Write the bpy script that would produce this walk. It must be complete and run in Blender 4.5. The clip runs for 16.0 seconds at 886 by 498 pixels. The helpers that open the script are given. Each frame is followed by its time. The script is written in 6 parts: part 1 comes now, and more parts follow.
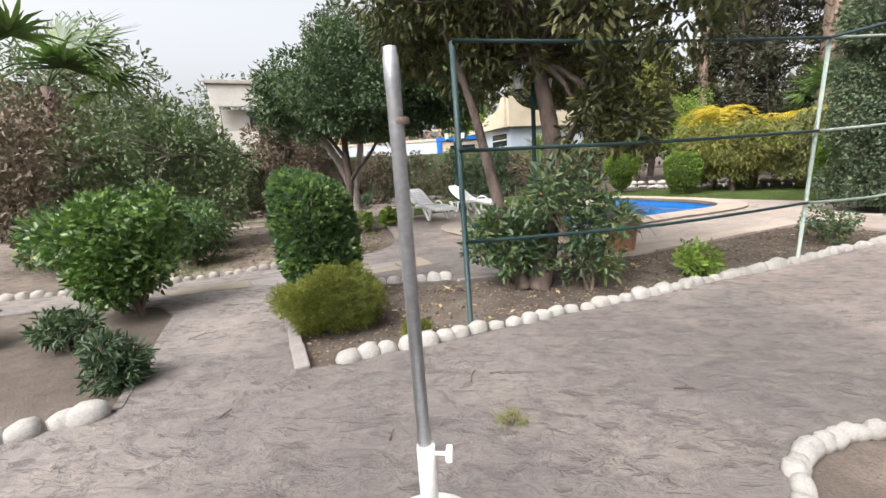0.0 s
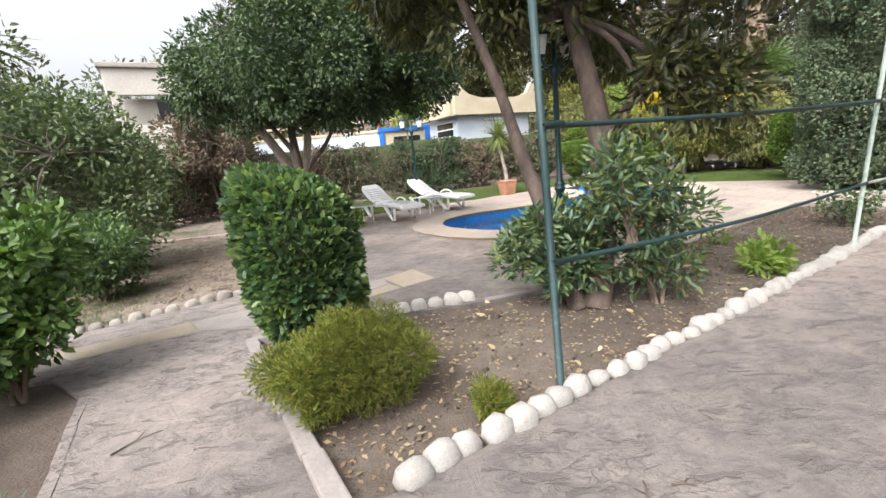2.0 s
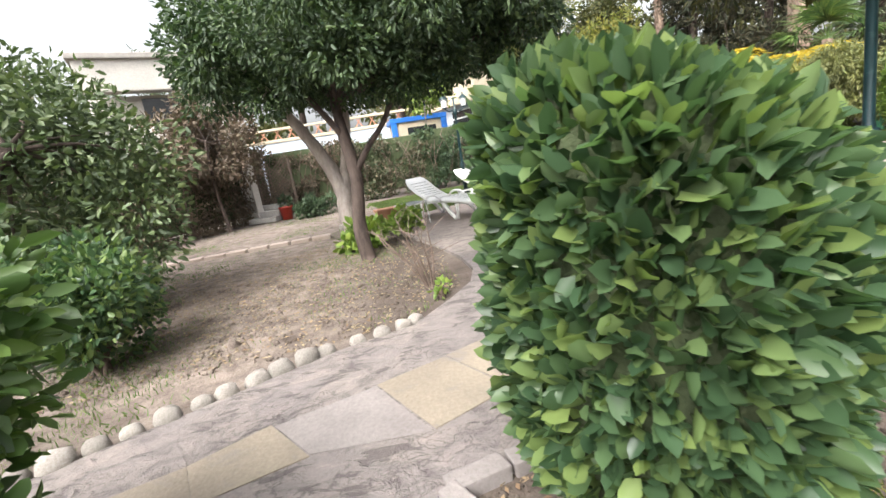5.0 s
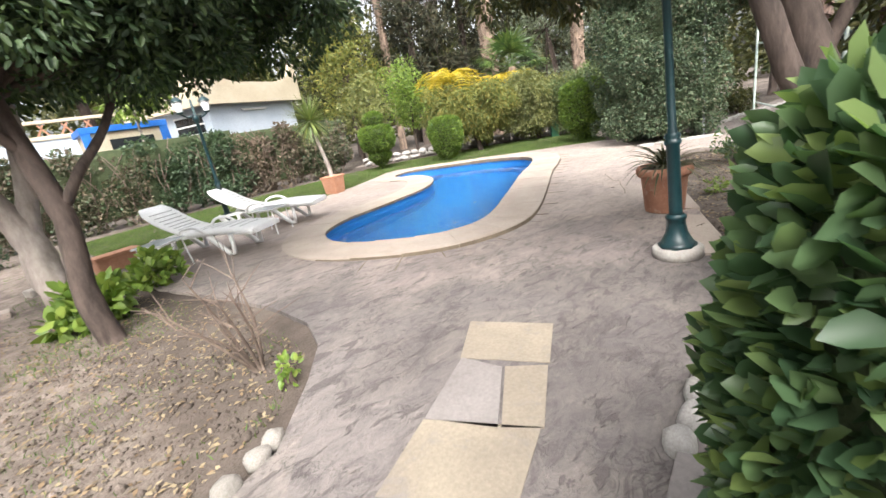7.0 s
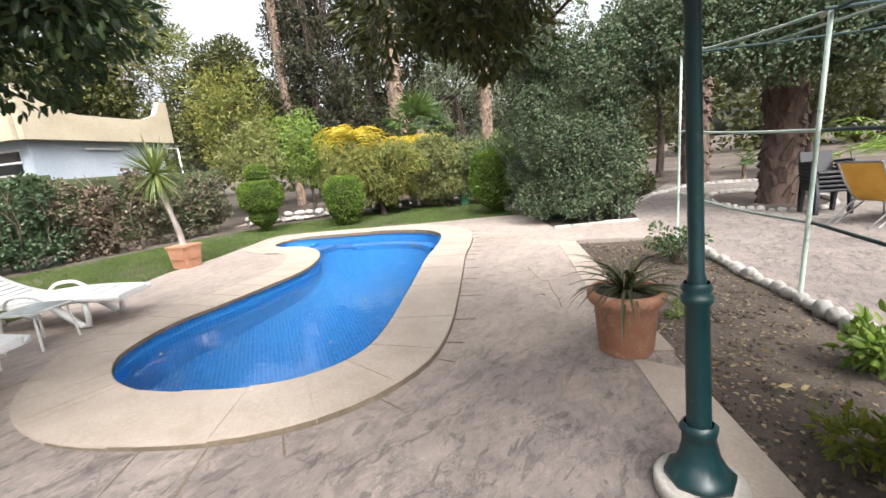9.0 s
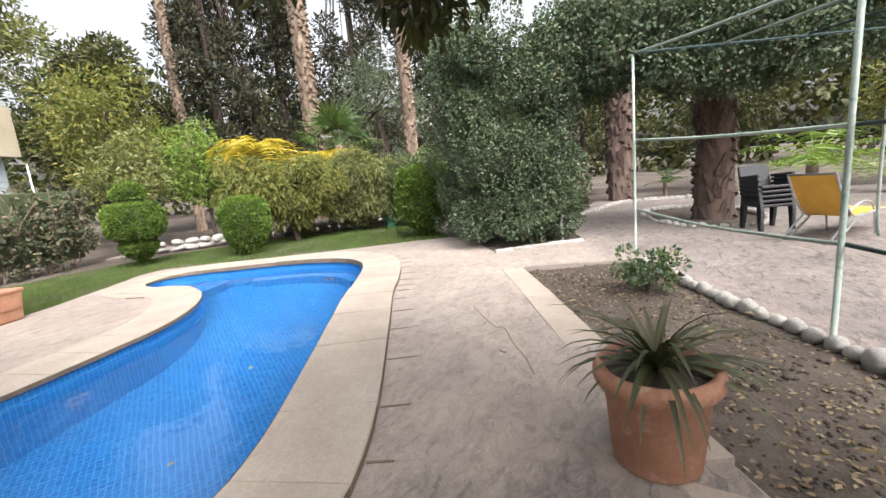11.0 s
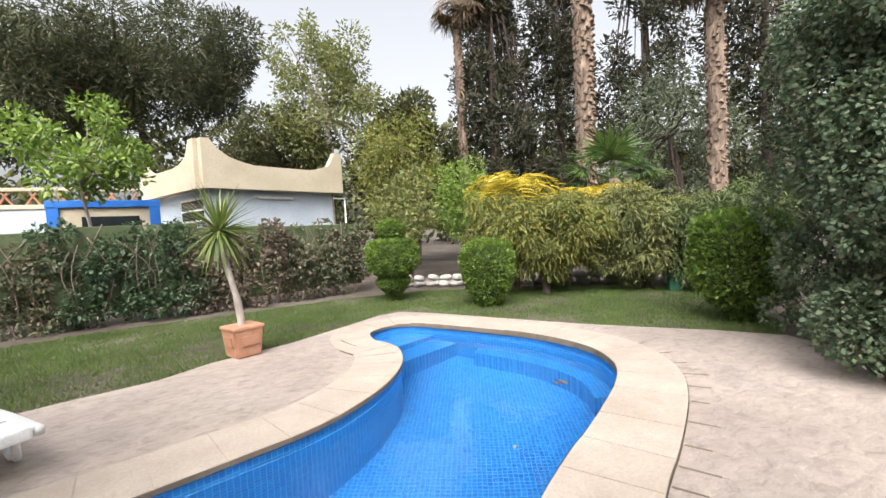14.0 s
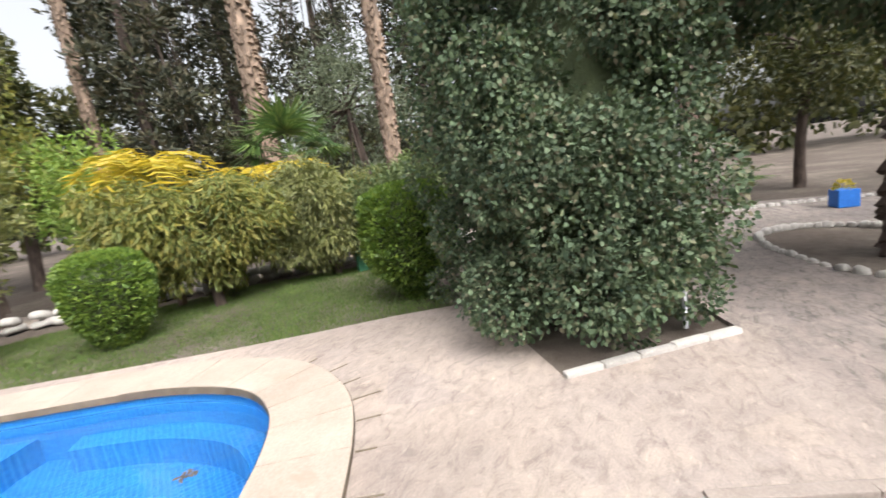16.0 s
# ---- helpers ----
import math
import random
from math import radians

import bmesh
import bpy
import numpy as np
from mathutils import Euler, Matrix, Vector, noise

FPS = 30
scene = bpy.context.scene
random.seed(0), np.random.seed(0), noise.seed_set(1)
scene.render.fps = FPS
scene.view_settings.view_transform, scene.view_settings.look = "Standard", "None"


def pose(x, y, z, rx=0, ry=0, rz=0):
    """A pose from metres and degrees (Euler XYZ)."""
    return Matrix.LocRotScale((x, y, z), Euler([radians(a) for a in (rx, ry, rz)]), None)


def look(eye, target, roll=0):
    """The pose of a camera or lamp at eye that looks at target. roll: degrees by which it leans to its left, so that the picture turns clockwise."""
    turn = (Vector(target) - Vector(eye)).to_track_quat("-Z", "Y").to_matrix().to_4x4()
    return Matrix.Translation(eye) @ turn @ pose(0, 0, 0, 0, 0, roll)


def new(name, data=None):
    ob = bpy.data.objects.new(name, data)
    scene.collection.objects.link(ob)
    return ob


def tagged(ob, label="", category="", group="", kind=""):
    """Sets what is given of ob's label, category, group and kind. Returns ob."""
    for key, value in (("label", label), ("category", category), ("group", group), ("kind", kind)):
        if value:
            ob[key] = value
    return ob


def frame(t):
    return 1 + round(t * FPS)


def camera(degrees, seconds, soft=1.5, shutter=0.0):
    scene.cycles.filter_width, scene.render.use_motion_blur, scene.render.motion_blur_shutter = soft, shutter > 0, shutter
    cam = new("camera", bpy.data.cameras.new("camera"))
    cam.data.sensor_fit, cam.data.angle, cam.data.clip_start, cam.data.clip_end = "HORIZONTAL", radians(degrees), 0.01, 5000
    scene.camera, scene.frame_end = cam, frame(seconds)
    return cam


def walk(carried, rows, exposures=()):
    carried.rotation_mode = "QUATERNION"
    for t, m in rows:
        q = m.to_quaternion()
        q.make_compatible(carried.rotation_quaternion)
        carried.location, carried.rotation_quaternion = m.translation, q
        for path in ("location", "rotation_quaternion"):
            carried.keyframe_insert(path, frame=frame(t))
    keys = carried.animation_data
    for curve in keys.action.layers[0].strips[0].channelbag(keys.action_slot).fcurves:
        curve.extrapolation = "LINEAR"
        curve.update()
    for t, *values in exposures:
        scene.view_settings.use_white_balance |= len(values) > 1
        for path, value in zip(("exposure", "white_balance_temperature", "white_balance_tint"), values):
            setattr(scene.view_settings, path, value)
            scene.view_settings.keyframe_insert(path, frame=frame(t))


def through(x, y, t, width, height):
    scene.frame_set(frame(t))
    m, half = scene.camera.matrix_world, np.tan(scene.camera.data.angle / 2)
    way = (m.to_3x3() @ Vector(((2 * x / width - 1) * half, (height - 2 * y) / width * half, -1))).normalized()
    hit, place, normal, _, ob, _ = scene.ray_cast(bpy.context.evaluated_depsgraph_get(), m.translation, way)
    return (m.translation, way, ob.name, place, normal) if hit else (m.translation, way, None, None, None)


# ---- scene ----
EXPOSURE = 0.9
cam = camera(93.2, 16.0, shutter=0.15)
PATH = [
    (0, (0.233, 0.013, 1.36), (0.026, 1.967, 0.986), -3.5),
    (0.5, (-0.088, 0.314, 1.356), (-0.309, 2.257, 0.934), -3.6),
    (1, (-0.269, 0.617, 1.339), (-0.421, 2.564, 0.911), -4.8),
    (1.5, (-0.413, 0.915, 1.375), (-0.372, 2.867, 0.941), -5.3),
    (2, (-0.69, 1.225, 1.391), (-0.587, 3.177, 0.961), -5.4),
    (2.5, (-0.925, 1.542, 1.354), (-0.865, 3.496, 0.931), -6.1),
    (3, (-1.072, 1.901, 1.37), (-1.004, 3.85, 0.927), -7.5),
    (3.5, (-1.44, 2.246, 1.321), (-1.353, 4.195, 0.88), -10.0),
    (4, (-1.698, 2.632, 1.252), (-1.616, 4.581, 0.811), -9.3),
    (6.3, (-2.613, 4.027, 1.369), (-1.875, 5.817, 0.866), -9.7),
    (6.5, (-2.623, 4.152, 1.383), (-1.713, 5.849, 0.842), -9.6),
    (7, (-2.565, 4.451, 1.406), (-1.388, 5.955, 0.812), -10.1),
    (7.5, (-2.3, 4.773, 1.498), (-0.991, 6.143, 0.86), -12.2),
    (8, (-1.913, 5.077, 1.572), (-0.503, 6.371, 0.99), -9.4),
    (8.5, (-1.502, 5.391, 1.609), (-0.028, 6.642, 1.1), -4.9),
    (9, (-1.006, 5.628, 1.578), (0.531, 6.841, 1.169), -5.5),
    (9.5, (-0.718, 5.796, 1.593), (0.941, 6.841, 1.201), -5.6),
    (11.8, (0.751, 6.847, 1.405), (2.494, 7.766, 1.062), -5.5),
    (12, (0.905, 6.951, 1.406), (2.624, 7.91, 1.05), -5.5),
    (12.5, (1.311, 7.146, 1.49), (2.964, 8.221, 1.151), -5.5),
    (13, (1.654, 7.51, 1.638), (2.941, 9.028, 1.446), -3.2),
    (13.5, (1.967, 7.744, 1.682), (3.017, 9.442, 1.55), -3.9),
    (14, (2.276, 7.879, 1.722), (3.161, 9.669, 1.62), -3.1),
    (14.5, (2.563, 8.075, 1.663), (3.416, 9.879, 1.528), -1.9),
    (15, (2.913, 8.239, 1.668), (3.914, 9.957, 1.458), -4.0),
    (15.5, (3.387, 8.274, 1.665), (4.739, 9.726, 1.411), -7.2),
    (16, (3.963, 8.389, 1.753), (5.708, 9.281, 1.42), -8.4),
]
walk(cam, [(t, look(eye, target, roll)) for t, eye, target, roll in PATH], exposures=[(t, EXPOSURE + d) for t, d in ((0.0, -0.3), (1.5, -0.16), (4.0, 0.02), (6.4, 0.26), (7.3, 0.04), (9.5, -0.04), (12.5, -0.2), (14.5, -0.26), (16.0, -0.22))])

# ---- light: bright overcast ----
world = bpy.data.worlds.new("sky")
scene.world = world
world.use_nodes = True
wn = world.node_tree
sky = wn.nodes.new("ShaderNodeTexSky")
sky.sky_type, sky.sun_disc = "NISHITA", False
sky.sun_elevation, sky.sun_rotation = radians(52), radians(215)
sky.air_density, sky.dust_density, sky.ozone_density = 0.9, 9.0, 0.6
cloud = wn.nodes.new("ShaderNodeHueSaturation")
cloud.inputs["Saturation"].default_value, cloud.inputs["Value"].default_value = 0.22, 1.8
wn.links.new(sky.outputs[0], cloud.inputs["Color"])
wn.links.new(cloud.outputs[0], wn.nodes["Background"].inputs[0])
wn.nodes["Background"].inputs[1].default_value = 0.15
sun = new("sun", bpy.data.lights.new("sun", "SUN"))
sun.data.energy, sun.data.angle, sun.data.color = 0.35, radians(40), (1.0, 0.96, 0.9)
SE, SR = radians(52), radians(215)
sun.matrix_world = look((0, 0, 30), (-30 * math.sin(SR) * math.cos(SE), -30 * math.cos(SR) * math.cos(SE), 30 - 30 * math.sin(SE)))


# ---- materials ----
def node(nt, kind, **values):
    n = nt.nodes.new(kind)
    for key, v in values.items():
        if key in n.inputs:
            n.inputs[key].default_value = v
    return n


def ramp(nt, source, stops):
    r = nt.nodes.new("ShaderNodeValToRGB")
    while len(r.color_ramp.elements) < len(stops):
        r.color_ramp.elements.new(0.5)
    for e, (p, c) in zip(r.color_ramp.elements, stops):
        e.position, e.color = p, (*c, 1)
    nt.links.new(source, r.inputs[0])
    return r.outputs[0]


def mix(nt, a, b, factor, blend="MIX"):
    m = nt.nodes.new("ShaderNodeMix")
    m.data_type, m.blend_type = "RGBA", blend
    for sock, v in ((m.inputs[6], a), (m.inputs[7], b), (m.inputs[0], factor)):
        if isinstance(v, bpy.types.NodeSocket):
            nt.links.new(v, sock)
        else:
            sock.default_value = (*v, 1) if isinstance(v, tuple) else v
    return m.outputs[2]


def maths(nt, op, a, b):
    m = nt.nodes.new("ShaderNodeMath")
    m.operation = op
    for sock, v in zip(m.inputs, (a, b)):
        if isinstance(v, bpy.types.NodeSocket):
            nt.links.new(v, sock)
        else:
            sock.default_value = v
    return m.outputs[0]


def noise_tex(nt, where, scale, detail=4.0, rough=0.6, distort=0.0):
    n = node(nt, "ShaderNodeTexNoise", Scale=scale, Detail=detail, Roughness=rough, Distortion=distort)
    nt.links.new(where, n.inputs["Vector"])
    return n.outputs["Fac"]


def start(name):
    m = bpy.data.materials.new(name)
    m.use_nodes = True
    nt = m.node_tree
    return m, nt, nt.nodes["Principled BSDF"]


def place(nt, world_space):
    if world_space:
        return nt.nodes.new("ShaderNodeNewGeometry").outputs["Position"]
    return nt.nodes.new("ShaderNodeTexCoord").outputs["Object"]


def bump(nt, bsdf, height, strength, distance=0.01):
    b = node(nt, "ShaderNodeBump", Strength=strength, Distance=distance)
    nt.links.new(height, b.inputs["Height"])
    nt.links.new(b.outputs[0], bsdf.inputs["Normal"])


def plain(name, dark, light, rough=0.6, metal=0.0, big=3.0, fine=40.0, relief=0.2, depth=0.004, vary=0.15, world_space=False, stain=None):
    """Colour that wanders between dark and light at two scales, with fine relief and a shift from object to object."""
    m, nt, b = start(name)
    p = place(nt, world_space)
    n1, n2 = noise_tex(nt, p, big, 5), noise_tex(nt, p, fine, 3)
    c = ramp(nt, n1, [(0.3, dark), (0.7, light)])
    c = mix(nt, c, ramp(nt, n2, [(0.3, (0.55, 0.55, 0.55)), (0.7, (1, 1, 1))]), 0.45, "MULTIPLY")
    if stain:
        c = mix(nt, c, stain, ramp(nt, noise_tex(nt, p, big * 2.3, 6, 0.7, 0.6), [(0.56, (0, 0, 0)), (0.7, (0.8, 0.8, 0.8))]))
    info = nt.nodes.new("ShaderNodeObjectInfo")
    lo, hi = 1 - vary, 1 + vary * 0.3
    c = mix(nt, c, ramp(nt, info.outputs["Random"], [(0, (lo, lo, lo)), (1, (hi, hi, hi))]), 1.0, "MULTIPLY")
    nt.links.new(c, b.inputs["Base Color"])
    b.inputs["Roughness"].default_value, b.inputs["Metallic"].default_value = rough, metal
    bump(nt, b, maths(nt, "ADD", n2, maths(nt, "MULTIPLY", n1, 0.7)), relief, depth)
    return m


def leafy(name, colours, rough=0.45, through=0.25, vary=0.0):
    """Leaves: each one takes its own tint; some light comes through."""
    m, nt, b = start(name)
    g = nt.nodes.new("ShaderNodeNewGeometry")
    stops = [(i / max(1, len(colours) - 1), c) for i, c in enumerate(colours)]
    c = ramp(nt, g.outputs["Random Per Island"], stops)
    patch = noise_tex(nt, g.outputs["Position"], 1.3, 3)
    c = mix(nt, c, ramp(nt, patch, [(0.3, (0.6, 0.62, 0.6)), (0.7, (1.1, 1.1, 1.0))]), 0.8, "MULTIPLY")
    nt.links.new(c, b.inputs["Base Color"])
    b.inputs["Roughness"].default_value = rough
    t = nt.nodes.new("ShaderNodeBsdfTranslucent")
    nt.links.new(mix(nt, c, (1.0, 1.15, 0.6), 0.8, "MULTIPLY"), t.inputs["Color"])
    s = nt.nodes.new("ShaderNodeMixShader")
    s.inputs[0].default_value = through
    nt.links.new(b.outputs[0], s.inputs[1])
    nt.links.new(t.outputs[0], s.inputs[2])
    nt.links.new(s.outputs[0], nt.nodes["Material Output"].inputs["Surface"])
    return m


def paving_material():
    """Stamped concrete: slate-like ridges, irregular joints, grey-mauve turning to pinkish beige by the far end of the pool."""
    m, nt, b = start("stamped concrete")
    p = place(nt, True)
    warp = node(nt, "ShaderNodeTexNoise", Scale=1.7, Detail=3.0)
    nt.links.new(p, warp.inputs["Vector"])
    bent = nt.nodes.new("ShaderNodeVectorMath")
    bent.operation = "MULTIPLY_ADD"
    nt.links.new(warp.outputs["Color"], bent.inputs[0])
    bent.inputs[1].default_value = (0.2, 0.2, 0.0)
    nt.links.new(p, bent.inputs[2])
    v = node(nt, "ShaderNodeTexVoronoi", Scale=2.3)
    v.feature = "DISTANCE_TO_EDGE"
    nt.links.new(bent.outputs[0], v.inputs["Vector"])
    cell = node(nt, "ShaderNodeTexVoronoi", Scale=2.3)
    nt.links.new(bent.outputs[0], cell.inputs["Vector"])
    worn = ramp(nt, noise_tex(nt, p, 1.6, 4, 0.7), [(0.44, (0, 0, 0)), (0.56, (1, 1, 1))])
    joint = mix(nt, ramp(nt, v.outputs["Distance"], [(0.0, (1, 1, 1)), (0.028, (0, 0, 0))]), (0.0, 0.0, 0.0), worn)
    stretch = nt.nodes.new("ShaderNodeMapping")
    stretch.inputs["Rotation"].default_value = (0, 0, radians(-28))
    stretch.inputs["Scale"].default_value = (1.0, 1.6, 1.0)
    nt.links.new(p, stretch.inputs["Vector"])
    ridge = noise_tex(nt, stretch.outputs[0], 5.0, 9, 0.72, 1.0)
    fold = node(nt, "ShaderNodeTexNoise", Scale=7.0, Detail=5.0, Roughness=0.6, Distortion=0.9)
    nt.links.new(stretch.outputs[0], fold.inputs["Vector"])
    crease = maths(nt, "ABSOLUTE", maths(nt, "SUBTRACT", fold.outputs["Fac"], 0.5), 0)
    crease = ramp(nt, crease, [(0.0, (1, 1, 1)), (0.04, (0, 0, 0))])
    sparse = ramp(nt, noise_tex(nt, p, 2.3, 3, 0.6), [(0.42, (0, 0, 0)), (0.56, (1, 1, 1))])
    crease = mix(nt, (0.0, 0.0, 0.0), crease, sparse)
    flat = nt.nodes.new("ShaderNodeMapping")
    flat.inputs["Rotation"].default_value = (0, 0, radians(-24))
    flat.inputs["Scale"].default_value = (4.2, 10.5, 4.0)
    nt.links.new(bent.outputs[0], flat.inputs["Vector"])
    stroke = ramp(nt, noise_tex(nt, flat.outputs[0], 1.0, 5, 0.62, 0.5), [(0.575, (0, 0, 0)), (0.615, (1, 1, 1))])
    chip = ramp(nt, noise_tex(nt, flat.outputs[0], 1.6, 6, 0.7, 0.3), [(0.33, (1, 1, 1)), (0.42, (0, 0, 0))])
    grain = noise_tex(nt, p, 60, 3)
    big = noise_tex(nt, p, 0.55, 5, 0.6)
    grey = ramp(nt, big, [(0.3, (0.108, 0.096, 0.094)), (0.5, (0.145, 0.129, 0.124)), (0.72, (0.20, 0.180, 0.170))])
    pink = ramp(nt, big, [(0.3, (0.275, 0.229, 0.207)), (0.7, (0.385, 0.33, 0.30))])
    axes = nt.nodes.new("ShaderNodeSeparateXYZ")
    nt.links.new(p, axes.inputs[0])
    along = maths(nt, "ADD", maths(nt, "MULTIPLY", axes.outputs[0], 0.12), maths(nt, "MULTIPLY", axes.outputs[1], 0.10))
    along = maths(nt, "ADD", along, maths(nt, "MULTIPLY", noise_tex(nt, p, 0.9, 4), 0.6))
    c = mix(nt, grey, pink, ramp(nt, along, [(0.92, (0, 0, 0)), (1.0, (0.25, 0.25, 0.25))]))
    walkway = ramp(nt, maths(nt, "MULTIPLY", maths(nt, "ADD", axes.outputs[0], noise_tex(nt, p, 1.2, 3)), -0.25), [(0.18, (0, 0, 0)), (0.42, (0.6, 0.6, 0.6))])
    c = mix(nt, c, ramp(nt, big, [(0.3, (0.20, 0.178, 0.170)), (0.7, (0.27, 0.243, 0.230))]), walkway)
    near = ramp(nt, maths(nt, "MULTIPLY", along, 0.5), [(0.49, (0, 0, 0)), (0.66, (1, 1, 1))])
    across = maths(nt, "ADD", maths(nt, "MULTIPLY", axes.outputs[0], 0.46), maths(nt, "MULTIPLY", axes.outputs[1], -0.89))
    near = mix(nt, near, (0.0, 0.0, 0.0), ramp(nt, maths(nt, "ADD", across, maths(nt, "ADD", 3.1, maths(nt, "MULTIPLY", noise_tex(nt, p, 0.8, 3), 0.6))), [(0.1, (0, 0, 0)), (0.9, (0.85, 0.85, 0.85))]))
    c = mix(nt, c, pink, near)
    c = mix(nt, c, mix(nt, c, ramp(nt, cell.outputs["Color"], [(0, (0.8, 0.78, 0.8)), (1, (1.12, 1.08, 1.0))]), 1.0, "MULTIPLY"), 0.5)
    c = mix(nt, c, ramp(nt, ridge, [(0.34, (0.58, 0.56, 0.58)), (0.47, (0.95, 0.95, 0.95)), (0.62, (1.22, 1.2, 1.17))]), maths(nt, "SUBTRACT", 0.85, maths(nt, "MULTIPLY", near, 0.2)), "MULTIPLY")
    c = mix(nt, c, (0.075, 0.062, 0.058), maths(nt, "MULTIPLY", joint, maths(nt, "SUBTRACT", 0.2, maths(nt, "MULTIPLY", near, 0.12))))
    c = mix(nt, c, (0.085, 0.072, 0.068), maths(nt, "MULTIPLY", crease, maths(nt, "SUBTRACT", 0.8, maths(nt, "MULTIPLY", near, 0.74))))
    c = mix(nt, c, (0.09, 0.077, 0.073), maths(nt, "MULTIPLY", stroke, maths(nt, "SUBTRACT", 0.78, maths(nt, "MULTIPLY", near, 0.62))))
    c = mix(nt, c, mix(nt, c, (1.3, 1.28, 1.25), 1.0, "MULTIPLY"), maths(nt, "MULTIPLY", chip, 0.8))
    c = mix(nt, c, ramp(nt, grain, [(0.35, (0.75, 0.75, 0.75)), (0.65, (1, 1, 1))]), 0.5, "MULTIPLY")
    nt.links.new(c, b.inputs["Base Color"])
    b.inputs["Roughness"].default_value = 0.82
    h = maths(nt, "SUBTRACT", maths(nt, "ADD", ridge, maths(nt, "MULTIPLY", grain, 0.12)), maths(nt, "MULTIPLY", maths(nt, "ADD", maths(nt, "MULTIPLY", joint, 0.3), maths(nt, "ADD", maths(nt, "MULTIPLY", crease, 0.5), stroke)), maths(nt, "SUBTRACT", 0.35, maths(nt, "MULTIPLY", near, 0.27))))
    bump(nt, b, h, 0.8, 0.03)
    return m


def soil_material():
    m, nt, b = start("dry soil")
    p = place(nt, True)
    big, mid, fine = noise_tex(nt, p, 0.45, 5, 0.6), noise_tex(nt, p, 5, 6, 0.7), noise_tex(nt, p, 70, 3)
    c = ramp(nt, big, [(0.3, (0.066, 0.050, 0.041)), (0.5, (0.10, 0.081, 0.068)), (0.7, (0.18, 0.154, 0.134))])
    axes = nt.nodes.new("ShaderNodeSeparateXYZ")
    nt.links.new(p, axes.inputs[0])
    west = maths(nt, "ADD", maths(nt, "MULTIPLY", axes.outputs[0], -0.25), maths(nt, "MULTIPLY", noise_tex(nt, p, 0.7, 5, 0.65), 1.1))
    sandy = ramp(nt, maths(nt, "MULTIPLY", west, 0.5), [(0.55, (0, 0, 0)), (0.72, (0.9, 0.9, 0.9))])
    sandy = maths(nt, "MULTIPLY", sandy, ramp(nt, maths(nt, "MULTIPLY", axes.outputs[1], 0.1), [(0.5, (0, 0, 0)), (0.62, (1, 1, 1))]))
    c = mix(nt, c, ramp(nt, mid, [(0.3, (0.12, 0.097, 0.082)), (0.6, (0.255, 0.216, 0.19))]), sandy)
    c = mix(nt, c, ramp(nt, mid, [(0.3, (0.55, 0.5, 0.46)), (0.65, (1.1, 1.08, 1.05))]), 0.75, "MULTIPLY")
    c = mix(nt, c, ramp(nt, fine, [(0.35, (0.55, 0.5, 0.45)), (0.6, (1, 1, 1))]), 0.6, "MULTIPLY")
    nt.links.new(c, b.inputs["Base Color"])
    b.inputs["Roughness"].default_value = 0.95
    bump(nt, b, maths(nt, "ADD", mid, maths(nt, "MULTIPLY", fine, 0.35)), 0.9, 0.03)
    return m


def mosaic(name, wall=False):
    """Small square blue pool tiles with pale joints."""
    m, nt, b = start(name)
    p = place(nt, True)
    turn = nt.nodes.new("ShaderNodeMapping")
    turn.inputs["Rotation"].default_value = (0, 0, 0 if wall else radians(30))
    turn.inputs["Location"].default_value = (0.013, 0.013, 0.02)
    nt.links.new(nt.nodes.new("ShaderNodeTexCoord").outputs["UV"] if wall else p, turn.inputs["Vector"])
    axes = nt.nodes.new("ShaderNodeSeparateXYZ")
    nt.links.new(turn.outputs[0], axes.inputs[0])
    lines = None
    for k in range(2):
        f = maths(nt, "FRACT", maths(nt, "MULTIPLY", axes.outputs[k], 1 / 0.05), 0)
        d = maths(nt, "ABSOLUTE", maths(nt, "SUBTRACT", f, 0.5), 0)
        line = maths(nt, "GREATER_THAN", d, 0.42)
        lines = line if lines is None else maths(nt, "MAXIMUM", lines, line)
    snap = nt.nodes.new("ShaderNodeVectorMath")
    snap.operation = "SNAP"
    nt.links.new(turn.outputs[0], snap.inputs[0])
    snap.inputs[1].default_value = (0.05, 0.05, 0.05)
    tone = nt.nodes.new("ShaderNodeTexWhiteNoise")
    nt.links.new(snap.outputs[0], tone.inputs["Vector"])
    c = ramp(nt, tone.outputs["Value"], [(0, (0.006, 0.112, 0.345)), (0.5, (0.008, 0.134, 0.39)), (1, (0.011, 0.158, 0.43))])
    c = mix(nt, c, ramp(nt, noise_tex(nt, p, 0.8, 4), [(0.3, (0.8, 0.85, 0.9)), (0.7, (1.1, 1.1, 1.05))]), 0.8, "MULTIPLY")
    c = mix(nt, c, (0.14, 0.36, 0.61), maths(nt, "MULTIPLY", lines, 0.42))
    nt.links.new(c, b.inputs["Base Color"])
    b.inputs["Roughness"].default_value = 0.3
    return m


def water_material():
    m, nt, b = start("clear water")
    p = place(nt, True)
    b.inputs["Base Color"].default_value = (0.85, 0.95, 1.0, 1)
    b.inputs["Roughness"].default_value = 0.0
    b.inputs["IOR"].default_value = 1.33
    b.inputs["Transmission Weight"].default_value = 1.0
    bump(nt, b, maths(nt, "ADD", noise_tex(nt, p, 2.2, 2), maths(nt, "MULTIPLY", noise_tex(nt, p, 9, 2), 0.15)), 0.12, 0.05)
    return m


